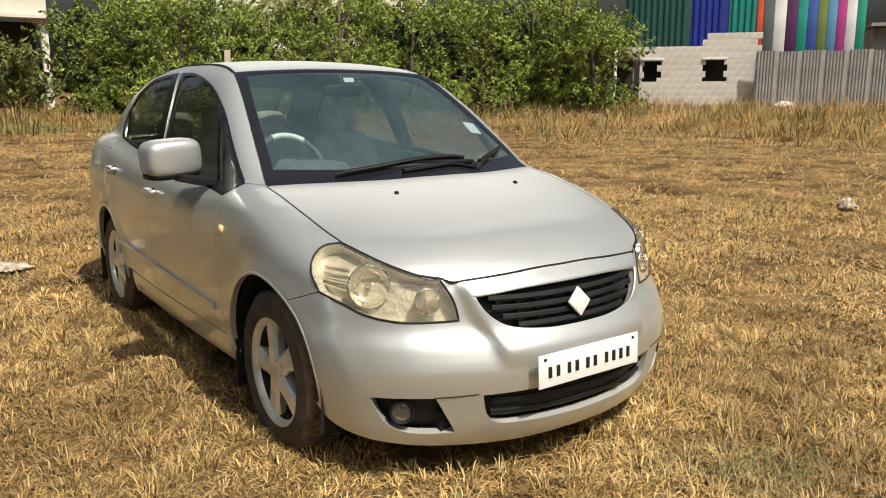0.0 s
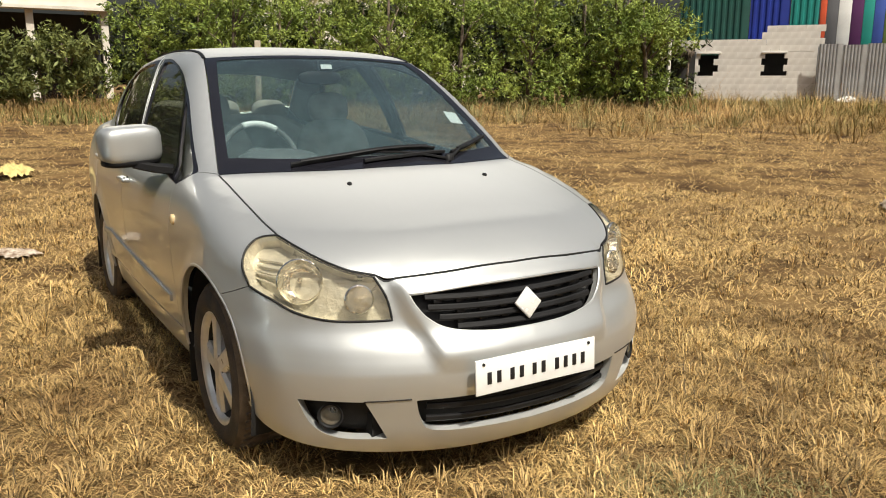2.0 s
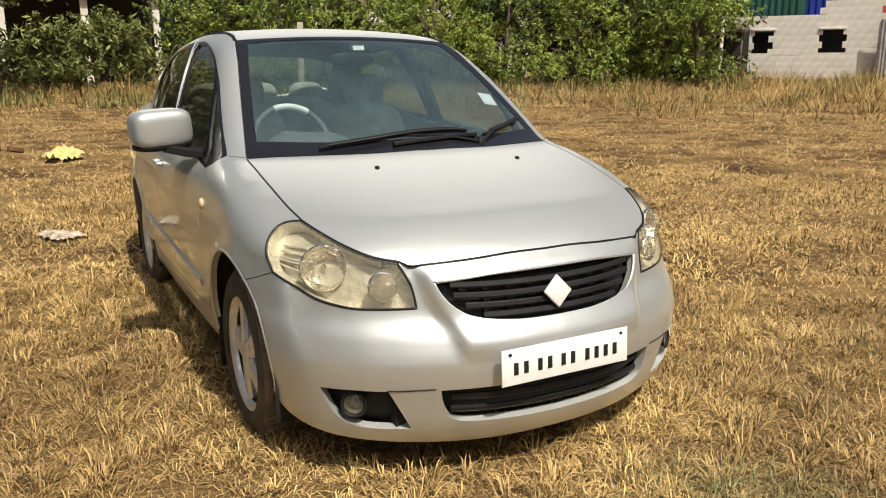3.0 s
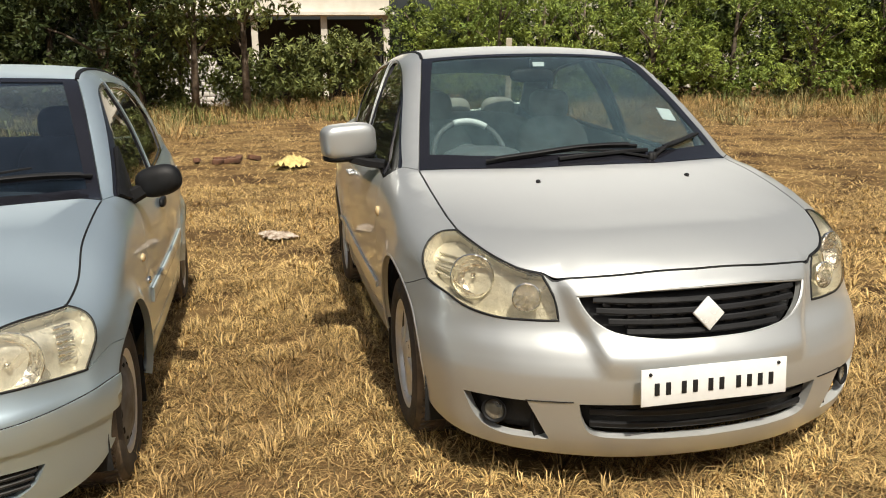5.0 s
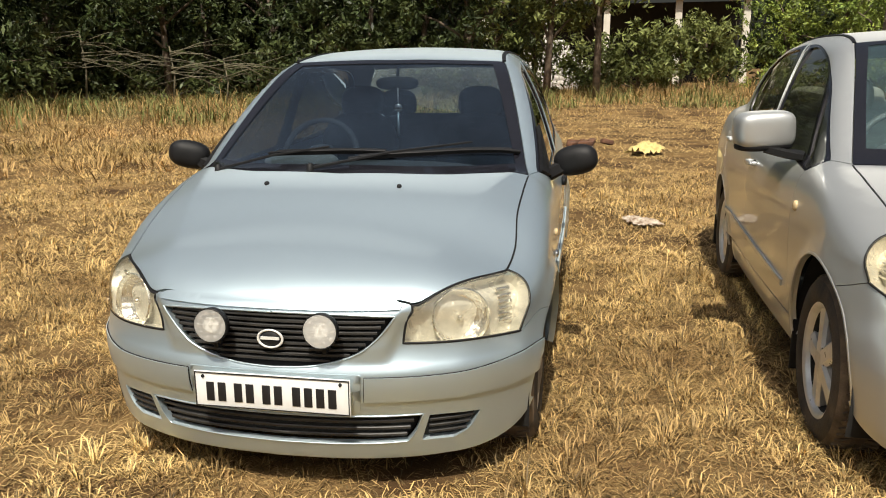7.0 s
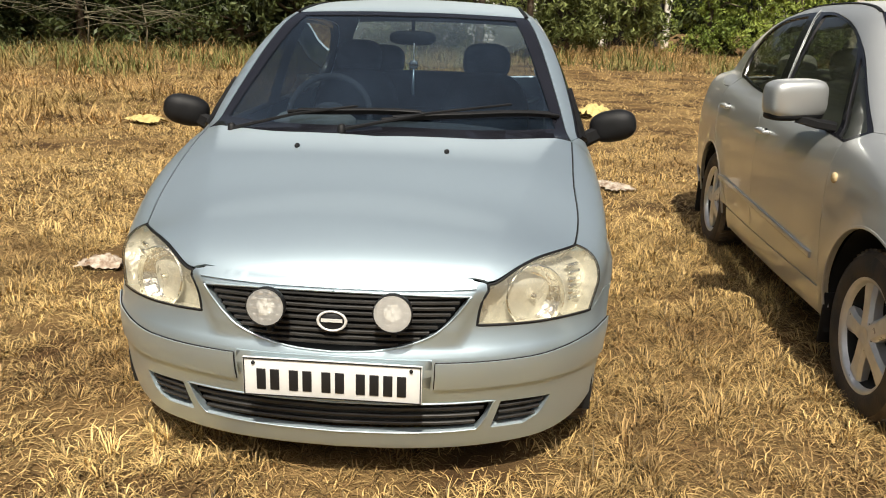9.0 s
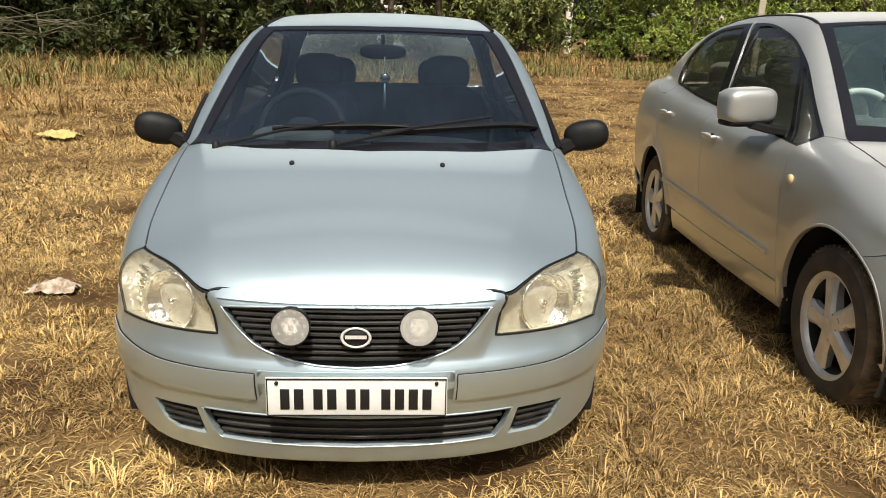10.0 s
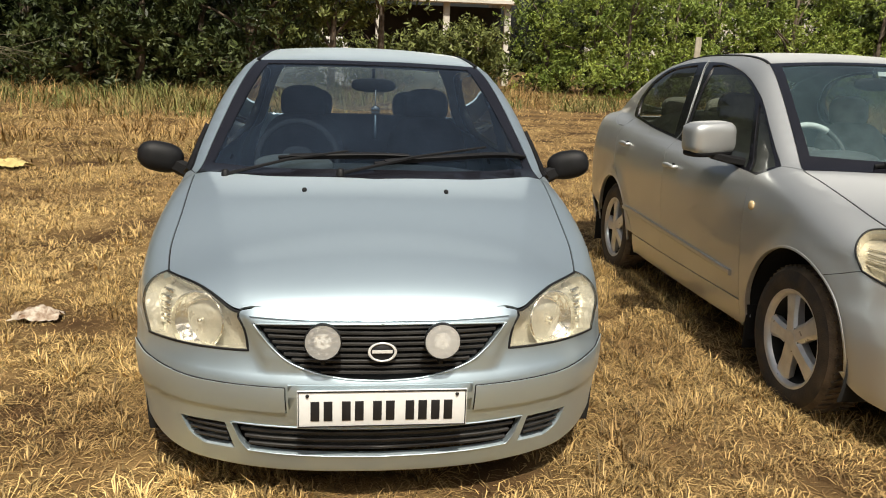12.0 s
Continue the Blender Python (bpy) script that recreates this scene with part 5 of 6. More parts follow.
    pair("quarter_panel", k.panel("side", k.ring(rear_edge, L("side", (0.80, 1.98, 0.33), arc(172, 172, 2.4, n=1)[0]), arch_r, L("side", arc(8, 8, 2.4, n=1)[0], (0.71, 2.75, 0.4)), L("side", (0.71, 2.75, 0.4), (0.70, 2.74, 0.8), (0.66, 2.72, 1.06)), tail_in), step=0.045, lip=0.025), BLUE, car)
    for s in (1, -1):
        fl = np.array((s, 1, 1))
        ln = L("side", (0.81, 0.54, 0.50), (0.815, 1.3, 0.50), (0.815, 1.98, 0.50), step=0.04)
        nn = k.normal(ln) * fl
        part("door_moulding", bar(ln * fl + nn * 0.006, 0.06, 0.014, nn), BLUE, car)
        for y, z in ((1.20, 0.80), (2.07, 0.82)):
            p = k.cast("side", k.chart("side", [(0.81, y, z)]))[0]
            part("door_handle", blob(s * (p[0] + 0.012), p[1], p[2], 0.014, 0.08, 0.024, 3.0, 20, 10), BLACK, car, "black flap door handle")
        for (y, z) in ((0.40, 0.69), (0.50, 0.575)):
            p = k.cast("side", k.chart("side", [(0.815, y, z)]))[0]
            part("side_indicator" if y < 0.45 else "fender_badge", blob(s * (p[0] + 0.002), p[1], p[2], 0.01, 0.025, 0.016, 2.2, 16, 8), AMBER if y < 0.45 else CHROME, car)
        wm = part("wing_mirror", turned(blob(0, 0, 0, 0.094, 0.055, 0.064, 2.5, 36, 18), pose(s * 0.888, 0.55, 0.975, 0, s * -12, s * -14)), BLACK, car, "black plastic wing mirror")
        part("mirror_arm", bar([(s * 0.745, 0.57, 0.90), (s * 0.79, 0.56, 0.92), (s * 0.86, 0.55, 0.96)], 0.08, 0.065, taper=0.9), BLACK, wm)
        part("mirror_foot", k.panel("side", k.ring(pane((0.752, 0.42, 0.94), (0.70, 0.66, 1.08), (0.695, 0.70, 1.09)), pane((0.695, 0.70, 1.09), (0.74, 0.63, 0.99), (0.775, 0.58, 0.905)), pane((0.775, 0.58, 0.905), (0.77, 0.48, 0.912), (0.752, 0.42, 0.94))), step=0.03, gap=0, lift=0.012, lip=0.02) if s > 0 else mirrored(k.panel("side", k.ring(pane((0.752, 0.42, 0.94), (0.70, 0.66, 1.08), (0.695, 0.70, 1.09)), pane((0.695, 0.70, 1.09), (0.74, 0.63, 0.99), (0.775, 0.58, 0.905)), pane((0.775, 0.58, 0.905), (0.77, 0.48, 0.912), (0.752, 0.42, 0.94))), step=0.03, gap=0, lift=0.012, lip=0.02)), BLACK, wm)
        part("mirror_glass", turned(box(0, 0.053, 0.0, 0.14, 0.004, 0.085, 0.002), pose(s * 0.888, 0.55, 0.975, 0, s * -12, s * -14)), CHROME, wm)
        for yy in (AY, 2.4):
            wheel_part(car, s * 0.70, yy, 0.255, 0.285, 0.175, 0.18, 0)
        part("mud_flap", box(s * 0.71, 0.37, 0.2, 0.15, 0.01, 0.2, 0.004), BLACK, car, "black mud flap")
    wheel_well(car, AY, AZ, 0.35, 0.5, 0.77)
    wheel_well(car, 2.4, AZ, 0.35, 0.5, 0.77)
    part("floor_pan", joined(box(0, 1.15, 0.22, 0.98, 3.4, 0.1), box(0, 1.2, 0.22, 1.45, 1.6, 0.1), box(0, -0.05, 0.5, 0.95, 0.85, 0.35)), DARK, car)
    # cabin
    part("dashboard", turned(blob(0, 0, 0, 0.66, 0.30, 0.15, 3.0), pose(0, 0.56, 0.80)), DASH_GREY, car)
    part("cowl_tray", box(0, 0.27, 0.85, 1.15, 0.45, 0.08, 0.02), BLACK, car)
    part("instrument_hood", blob(-0.33, 0.52, 0.95, 0.17, 0.10, 0.05, 2.4), LINER, car)
    steering(car, -0.33, 0.78, 0.95, SEAT_DARK, 66)
    for x in (-0.34, 0.34):
        seat_part(car, x, 1.32, 0.48, SEAT_DARK, 0.48, 0.64)
        headrest(car, x, 1.58, 1.17, SEAT_DARK)
    part("rear_bench", joined(blob(0, 2.05, 0.48, 0.6, 0.25, 0.1, 3.2), turned(blob(0, 0, 0.27, 0.6, 0.08, 0.30, 3.4), pose(0, 2.2, 0.52, -14))), SEAT_DARK, car)
    for x in (-0.32, 0.32):
        headrest(car, x, 2.36, 1.13, SEAT_DARK)
    part("parcel_shelf", box(0, 2.55, 0.93, 1.15, 0.45, 0.03, 0.01), SEAT_DARK, car)
    mir = part("rear_view_mirror", blob(0.02, 0.93, 1.29, 0.105, 0.02, 0.032, 2.8), BLACK, car)
    part("mirror_stem", rod([(0.02, 0.94, 1.31), (0.02, 0.95, 1.365)], 0.008), BLACK, mir)
    ch = part("hanging_charm", blob(0.03, 0.90, 1.175, 0.022, 0.01, 0.022, 2.0, 20, 12), CHROME, car, "silver heart charm on a cord")
    part("cord", rod([(0.03, 0.90, 1.27), (0.03, 0.90, 1.195)], 0.002), PLATE, ch)
    part("tassel", rod([(0.03, 0.90, 1.155), (0.03, 0.90, 1.04)], 0.004, taper=2), BLUE, ch)
    wiper(car, k, (-0.57, 0.185, 0.955), ((-0.37, 0.262, 0), (-0.15, 0.225, 0), (0.18, 0.228, 0)), (-0.10, 0.225, 1.05))
    wiper(car, k, (-0.13, 0.075, 0.98), ((0.0, 0.165, 0), (0.3, 0.26, 0), (0.655, 0.435, 0)), (0.47, 0.345, 1.065))
    for x in (-0.258, 0.258):
        nozzle(car, k, x, -0.056)
    return car


sedan(pose(-0.0401, 3.571, 0, 0, 0, 37.7))
hatchback(pose(-2.0552, 1.8367, 0, 0, 0, 38.9))

# ---- ground and field ----
def ground_height(x, y):
    r = np.hypot(np.asarray(x, float) + 1, np.asarray(y, float) - 2)
    t = np.clip((r - 9) / 36, 0, 1)
    return 0.55 * t * t * (3 - 2 * t)


SOIL = material("dry_soil", (0.060, 0.033, 0.015), 0.95, 0, 0.5, 1.3, 1.0, 110, tint=(0.25, 0.16, 0.066), spec=0.1)
STRAW = material("straw", (0.55, 0.385, 0.155), 0.6, 0, 0.25, 1.1, 0, 30, tint=(0.21, 0.13, 0.05), spec=0.3, island=0.85)
MAT = material("old_straw", (0.29, 0.185, 0.076), 0.75, 0, 0.3, 1.6, 0, 30, tint=(0.12, 0.068, 0.029), spec=0.2, island=0.6)
FIELD = material("field_straw", (0.66, 0.47, 0.20), 0.7, 0, 0.2, 0.35, 0, 30, tint=(0.40, 0.26, 0.105), spec=0.2, island=0.4)
WEED = material("dry_weeds", (0.42, 0.27, 0.115), 0.85, 0, 0.25, 0.25, 0, 20, tint=(0.22, 0.165, 0.06), spec=0.15, island=0.7)
GREEN_WEED = material("green_weeds", (0.12, 0.15, 0.045), 0.8, 0, 0.25, 0.5, 0, 20, tint=(0.2, 0.17, 0.06), spec=0.2, island=0.4)

rng = np.random.default_rng(7)
axis_r = np.concatenate((np.linspace(0, 12, 40), np.linspace(13, 60, 40), np.geomspace(65, 3000, 16)))
gv, gf = [(-1.0, 2.0, 0.0)], []
NA = 96
for r in axis_r[1:]:
    a = np.linspace(0, 2 * np.pi, NA, endpoint=False)
    x, y = -1 + r * np.cos(a), 2 + r * np.sin(a)
    z = ground_height(x, y) + (0.012 * np.sin(x * 2.1 + 1) * np.cos(y * 1.7) if r < 40 else 0)
    gv += list(zip(x, y, np.broadcast_to(z, x.shape)))
for i in range(len(axis_r) - 1):
    for j in range(NA):
        k = (j + 1) % NA
        if i == 0:
            gf.append((0, 1 + j, 1 + k))
        else:
            gf.append((1 + (i - 1) * NA + j, 1 + i * NA + j, 1 + i * NA + k, 1 + (i - 1) * NA + k))
tagged(part("ground", mesh_from(gv, gf), SOIL), "trampled dry field of straw-coloured grass and soil", "ground", kind="structure")


def blades(name, xy, length, width, lean, mat, label, heading=None, droop=1.0):
    """One mesh of bent blades: three joints each."""
    n = len(xy)
    h = rng.uniform(0, 2 * np.pi, n) if heading is None else heading
    d = np.stack((np.cos(h), np.sin(h), np.zeros(n)), 1)
    s = np.stack((-np.sin(h), np.cos(h), np.zeros(n)), 1)
    up = np.array((0, 0, 1.0))
    base = np.stack((xy[:, 0], xy[:, 1], ground_height(xy[:, 0], xy[:, 1]) - 0.005), 1)
    l, w, q = length[:, None], width[:, None], lean[:, None]
    mid = base + l * 0.5 * (d * np.sin(q) + up * np.cos(q))
    q2 = np.minimum(q + 0.7 * droop, 1.75)
    tip = mid + l * 0.5 * (d * np.sin(q2) + up * np.cos(q2)) + s * l * rng.uniform(-0.35, 0.35, (n, 1))
    tip[:, 2] = np.maximum(tip[:, 2], base[:, 2] + 0.01)
    mid[:, 2] += 0.012 * rng.uniform(0, 1, n)
    v = np.stack((base - s * w * 0.5, base + s * w * 0.5, mid + s * w * 0.4, mid - s * w * 0.4, tip), 1).reshape(-1, 3)
    o = np.arange(n)[:, None] * 5
    tri = np.concatenate((o + np.array([[0, 1, 2]]), o + np.array([[0, 2, 3]]), o + np.array([[3, 2, 4]])), 1).reshape(-1)
    me = bpy.data.meshes.new(name)
    me.vertices.add(n * 5)
    me.vertices.foreach_set("co", v.ravel())
    me.loops.add(len(tri))
    me.loops.foreach_set("vertex_index", tri.astype(np.int32))
    me.polygons.add(n * 3)
    me.polygons.foreach_set("loop_start", np.arange(0, n * 9, 3, dtype=np.int32))
    me.update()
    return tagged(part(name, me, mat), label, "grass", kind="stuff")


def sector(n, r0, r1, a0=-40, a1=95, clump=0.0, per=14):
    """Points of the field between two distances; angles in degrees to the left of straight ahead."""
    m = n // per if clump else n
    r = np.sqrt(rng.uniform(r0**2, r1**2, m))
    a = np.radians(rng.uniform(a0, a1, m))
    p = np.stack((-r * np.sin(a), r * np.cos(a)), 1)
    if clump:
        p = np.repeat(p, per, 0) + rng.normal(0, clump, (m * per, 2))
    bare = np.sin(p[:, 0] * 2.3 + 1.3 * np.sin(p[:, 1] * 1.9)) * np.cos(p[:, 1] * 2.1 + 1.1 * np.sin(p[:, 0] * 1.6))
    return p[bare + rng.normal(0, 0.25, len(p)) > -0.85]


U = rng.uniform
tuft_grid = rng.uniform(0, 1, (128, 128))


def tufts(p, size):
    """Smooth chance values over the field, one per size in metres: 0 in hollows, 1 on tufts."""
    q = p / size
    i = np.floor(q).astype(int)
    f = q - i
    f = f * f * (3 - 2 * f)
    g = lambda a, b: tuft_grid[(i[:, 0] + a) % 128, (i[:, 1] + b) % 128]
    return (g(0, 0) * (1 - f[:, 0]) + g(1, 0) * f[:, 0]) * (1 - f[:, 1]) + (g(0, 1) * (1 - f[:, 0]) + g(1, 1) * f[:, 0]) * f[:, 1]


def thinned(p, amount=1.0):
    """Leaves hollows of bare soil between tufts; gives the points and how full each tuft is."""
    k = 0.5 * tufts(p, 0.16) + 0.3 * tufts(p + 7.3, 0.42) + 0.2 * tufts(p + 3.1, 1.3)
    keep = k + rng.normal(0, 0.06, len(p)) > 0.27 * amount
    return p[keep], np.clip((k[keep] - 0.3) / 0.4, 0, 1)


def tuft_blades(n, r0, r1, a0, a1, per, spread, length, width, mat, label, flat=0.0, name="short_grass"):
    """Tufts whose blades spring from one foot and bend outwards; fuller tufts stand taller."""
    c, k = thinned(sector(n, r0, r1, a0, a1), 1.1)
    size = (0.6 + 0.7 * k) * U(0.75, 1.3, len(c))
    lie = U(0, 2 * np.pi, len(c))
    count = np.maximum((per * (0.5 + 0.8 * k)).astype(int), 4)
    size, lie, c = (np.repeat(v, count, 0) for v in (size, lie, c))
    m = len(c)
    h = U(0, 2 * np.pi, m)
    h = h + 0.5 * np.sin(lie - h)
    off = np.abs(rng.normal(0, spread, m)) * size
    p = c + np.stack((np.cos(h), np.sin(h)), 1) * off[:, None]
    lean = np.clip(0.25 + off / spread * 0.45 + rng.normal(0, 0.3, m) + flat, 0.02, 1.5)
    blades(name, p, U(length * 0.5, length * 1.25, m) * size, U(width * 0.6, width * 1.35, m), lean, mat, label, h, 0.9)


p, k = thinned(sector(105000, 1.4, 5.5, -36, 86), 0.8)
blades("short_grass", p, U(0.04, 0.12, len(p)), U(0.003, 0.007, len(p)), 1.62 - 0.5 * U(0, 1, len(p)) ** 1.5, MAT, "trampled old straw lying on the soil", droop=0.4)
p, k = thinned(sector(62000, 1.4, 5.5, -36, 86), 1.0)
blades("short_grass", p, U(0.05, 0.12, len(p)), U(0.003, 0.006, len(p)), 1.6 - 0.6 * U(0, 1, len(p)) ** 1.4, STRAW, "short dry straw-coloured grass")
tuft_blades(4800, 1.4, 5.5, -36, 86, 46, 0.045, 0.085, 0.0043, STRAW, "short tufts of dry straw-coloured grass", 0.4)
p, k = thinned(np.concatenate((sector(26000, 0.05, 5.5, 86, 324), sector(5000, 0.05, 1.4, -36, 86), sector(6000, 5.5, 9.0, 88, 322))))
blades("short_grass", p, U(0.08, 0.2, len(p)) * (0.7 + 0.6 * k), U(0.005, 0.011, len(p)), 1.6 - 1.0 * k * U(0, 1, len(p)) ** 1.6, STRAW, "short dry straw-coloured grass")
p, k = thinned(sector(82000, 5.5, 11, -36, 88), 0.6)
blades("short_grass", p, U(0.06, 0.17, len(p)), U(0.004, 0.008, len(p)), 1.6 - 0.5 * U(0, 1, len(p)) ** 1.6, FIELD, "short dry straw-coloured grass")
tuft_blades(5200, 5.5, 11, -36, 88, 22, 0.065, 0.09, 0.0068, STRAW, "short tufts of dry straw-coloured grass", 0.4)
p = np.concatenate((sector(56000, 11, 22, -38, 88), sector(30000, 11, 22, -38, 88, clump=0.1)))
blades("dry_grass", p, U(0.08, 0.24, len(p)), U(0.006, 0.014, len(p)), 1.6 - 0.6 * U(0, 1, len(p)) ** 2, FIELD, "dry grass of the field")
p = np.concatenate((sector(22000, 22, 34, -38, 88, clump=0.25), sector(14000, 22, 34, -38, 88)))
blades("dry_grass", p, U(0.08, 0.26, len(p)), U(0.010, 0.02, len(p)), U(0.7, 1.55, len(p)), FIELD, "dry grass of the field")
for n, r0, r1, a0, a1, tall in ((1100, 25, 41.5, -38, 14, 0.5), (900, 26, 35, 14, 95, 0.5), (300, 33, 41, -38, -10, 1.0), (120, 30, 36, 27, 40, 1.0), (420, 20, 28, 40, 95, 0.6), (620, 11, 20, 50, 95, 0.3), (520, 20, 34, -38, -3, 0.62)):
    tuft_blades(n, r0, r1, a0, a1, 34, 0.45, tall, 0.013, WEED, "tall dry brown weeds at the field's edge", 0.4, "dry_weeds")
GREY_WEED = material("grey_green_weeds", (0.25, 0.245, 0.11), 0.8, 0, 0.25, 3.0, 0, 20, tint=(0.30, 0.23, 0.10), spec=0.2, island=0.5)
for n, r0, r1, a0, a1, tall in ((150, 22, 40, -38, 12, 0.6), (80, 20, 30, 40, 95, 0.6)):
    tuft_blades(n, r0, r1, a0, a1, 60, 0.32, tall, 0.012, GREY_WEED, "grey-green weeds among the dry ones", 0.2, "green_weeds")
p = np.concatenate((sector(2500, 29, 40, -36, 5, clump=0.3, per=50), sector(5000, 25, 33, 14, 90, clump=0.35, per=60), sector(4000, 19, 27, 46, 95, clump=0.4, per=50)))
blades("green_weeds", p, U(0.25, 0.9, len(p)), U(0.015, 0.035, len(p)), U(0.05, 1.2, len(p)), GREEN_WEED, "green weeds among the dry ones")
p = rng.normal((1.05, 2.86), (0.2, 0.11), (1500, 2))
blades("green_weeds", p, U(0.03, 0.09, len(p)), U(0.002, 0.005, len(p)), U(0.2, 1.3, len(p)), GREY_WEED, "low grey-green weed patch")

# ---- trees ----
BARK = material("bark", (0.16, 0.12, 0.085), 0.9, 0, 0.3, 6, 0.8, 40)
LEAF_OLIVE = material("olive_leaves", (0.17, 0.19, 0.058), 0.55, 0, 0.2, 0.6, 0, 8, tint=(0.095, 0.115, 0.035), spec=0.2, island=0.5)
LEAF_BRIGHT = material("bright_leaves", (0.27, 0.32, 0.062), 0.5, 0, 0.2, 0.6, 0, 8, tint=(0.12, 0.18, 0.032), spec=0.25, island=0.55)
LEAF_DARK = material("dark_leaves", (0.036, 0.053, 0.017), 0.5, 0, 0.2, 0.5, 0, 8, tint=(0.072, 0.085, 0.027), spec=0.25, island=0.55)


def leaf_mesh(centres, size, stretch=1.6):
    n = len(centres)
    a = rng.normal(size=(n, 3))
    a /= np.linalg.norm(a, axis=1, keepdims=True)
    b = np.cross(a, rng.normal(size=(n, 3)))
    b /= np.linalg.norm(b, axis=1, keepdims=True)
    s = (size * rng.uniform(0.6, 1.4, n))[:, None]
    v = np.stack((centres - a * s * stretch, centres + b * s * 0.5, centres + a * s * stretch, centres - b * s * 0.5), 1).reshape(-1, 3)
    me = bpy.data.meshes.new("crown")
    me.vertices.add(n * 4)
    me.vertices.foreach_set("co", v.ravel())
    me.loops.add(n * 4)
    me.loops.foreach_set("vertex_index", np.arange(n * 4, dtype=np.int32))
    me.polygons.add(n)
    me.polygons.foreach_set("loop_start", np.arange(0, n * 4, 4, dtype=np.int32))
    me.update()
    return me


def tree(az, dist, height, spread, leaves, mat, size, low=0.1, label="leafy green tree behind the field", name="tree", lobes=14, stretch=1.6):
    """A tree or bush: trunk, limbs, and a ragged crown of single leaves."""
    x, y = -dist * math.sin(radians(az)), dist * math.cos(radians(az))
    z = float(ground_height(x, y))
    t = new(name)
    t.location = (x, y, z)
    tagged(t, label, "tree" if name == "tree" else "bush", "trees behind the field")
    bend = rng.uniform(-0.3, 0.3, 2)
    trunk = [(0, 0, -0.2), (bend[0] * 0.5, bend[1] * 0.5, height * 0.3), (bend[0], bend[1], height * 0.6), (bend[0] * 1.5, bend[1] * 1.5, height * 0.9)]
    part("trunk", rod(trunk, 0.05 + height * 0.018, 8, 0.25), BARK, t)
    cs = []
    for i in range(lobes):
        a, h = rng.uniform(0, 2 * np.pi), height * rng.uniform(low, 0.95)
        r = spread * rng.uniform(0.25, 1.0) * (1.0 - 0.45 * (h / height) ** 2)
        c = np.array((math.cos(a) * r + bend[0] * h / height, math.sin(a) * r + bend[1] * h / height, h))
        start = np.array((bend[0] * h / height * 0.8, bend[1] * h / height * 0.8, h * 0.65))
        if i % 2 == 0:
            part("limb", rod([start, (start + c) / 2 + np.array((0, 0, 0.15)), c], 0.035 + height * 0.004, 6, 0.3), BARK, t)
        m = leaves // lobes
        sprays = max(m // 26, 3)
        d = rng.normal(size=(sprays, 3))
        d /= np.linalg.norm(d, axis=1, keepdims=True)
        rad = spread * rng.uniform(0.28, 0.55) * rng.uniform(0.25, 1, sprays) ** 0.5
        tips = c + d * rad[:, None] * np.array((1.15, 1.15, 0.8))
        along = (d + np.array((0, 0, 0.25)) + rng.normal(0, 0.4, d.shape)) * size * 4.0
        back = rng.uniform(-1, 1, (m // sprays * sprays, 1))
        pts = np.repeat(tips, m // sprays, 0) + np.repeat(along, m // sprays, 0) * back + rng.normal(0, size * 1.1, (len(back), 3))
        cs.append(pts[pts[:, 2] > 0.05])
    part("crown", leaf_mesh(np.concatenate(cs), size, stretch), mat, t)
    return t


for az in np.arange(-8.6, 27, 2.6):
    tree(az + U(-0.6, 0.6), 36 + U(-2, 3), 4.9 + U(-0.6, 0.7), 2.2, 10000, LEAF_BRIGHT, 0.052, 0.04, "bright green bushy tree behind the field", "bush", 22)
    # added dark row behind: its leaf colour stands in for shade in the gaps
    tree(az + U(-1, 1), 38.5 + U(0, 1), 4.6, 2.2, 3000, LEAF_DARK, 0.1, 0.02, "dark leaves behind the bright bushes, added as the shade between them", "bush", 18)
for az in np.arange(29, 46, 3.0):
    tree(az + U(-1, 1), 33 + U(-2, 2), 3.0 + U(-0.6, 0.5), 1.5, 2600, LEAF_OLIVE, 0.08, 0.05, "low dull green bush before the house", "bush", 12)
for az in (37.5, 41, 44.5):
    tree(az, 30 + U(-1, 1), 6.0, 2.0, 3600, LEAF_OLIVE, 0.08, 0.4, "olive green tree with hanging leaves")
for az in np.arange(47, 100, 3.4):
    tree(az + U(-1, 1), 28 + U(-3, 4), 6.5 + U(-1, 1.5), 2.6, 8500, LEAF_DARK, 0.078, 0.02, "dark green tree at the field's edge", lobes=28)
    # backing of dark leaves, added to paint the darkness between the trunks
    tree(az + U(-1, 1), 33 + U(0, 2), 5.5, 2.6, 2600, LEAF_DARK, 0.13, 0.02, "dark leaves behind the trees, added as the shade between them", "bush", 18)
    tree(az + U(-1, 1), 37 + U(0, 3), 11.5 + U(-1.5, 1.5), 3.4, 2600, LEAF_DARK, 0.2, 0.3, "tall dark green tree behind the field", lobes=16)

# the trees go on round the field's left side
for az in np.arange(101, 172, 6.5):
    tree(az + U(-2, 2), 23 + U(-3, 3), 13.5 + U(-2, 2.5), 3.4, 2600, LEAF_DARK, 0.17, 0.12, "tall dark green tree beside the field", lobes=22)

# ---- buildings ----
WHITE = material("white_wall", (0.72, 0.68, 0.60), 0.85, 0, 0.12, 0.7, 0.2, 30, tint=(0.56, 0.51, 0.43))
BLOCK = material("block_wall", (0.76, 0.73, 0.68), 0.9, 0, 0.08, 1.5, 0.3, 12, tint=(0.55, 0.51, 0.46), random_ob=0.05)
# near-black colour stands in for the shade inside openings and under the thatch
SHADE_BLACK = material("shade_black", (0.03, 0.028, 0.026), 0.95, 0, 0.2, 1)
STEEL = material("grey_sheet", (0.42, 0.42, 0.42), 0.5, 0.5, 0.12, 1.2, 0.1, 8, tint=(0.3, 0.29, 0.28))


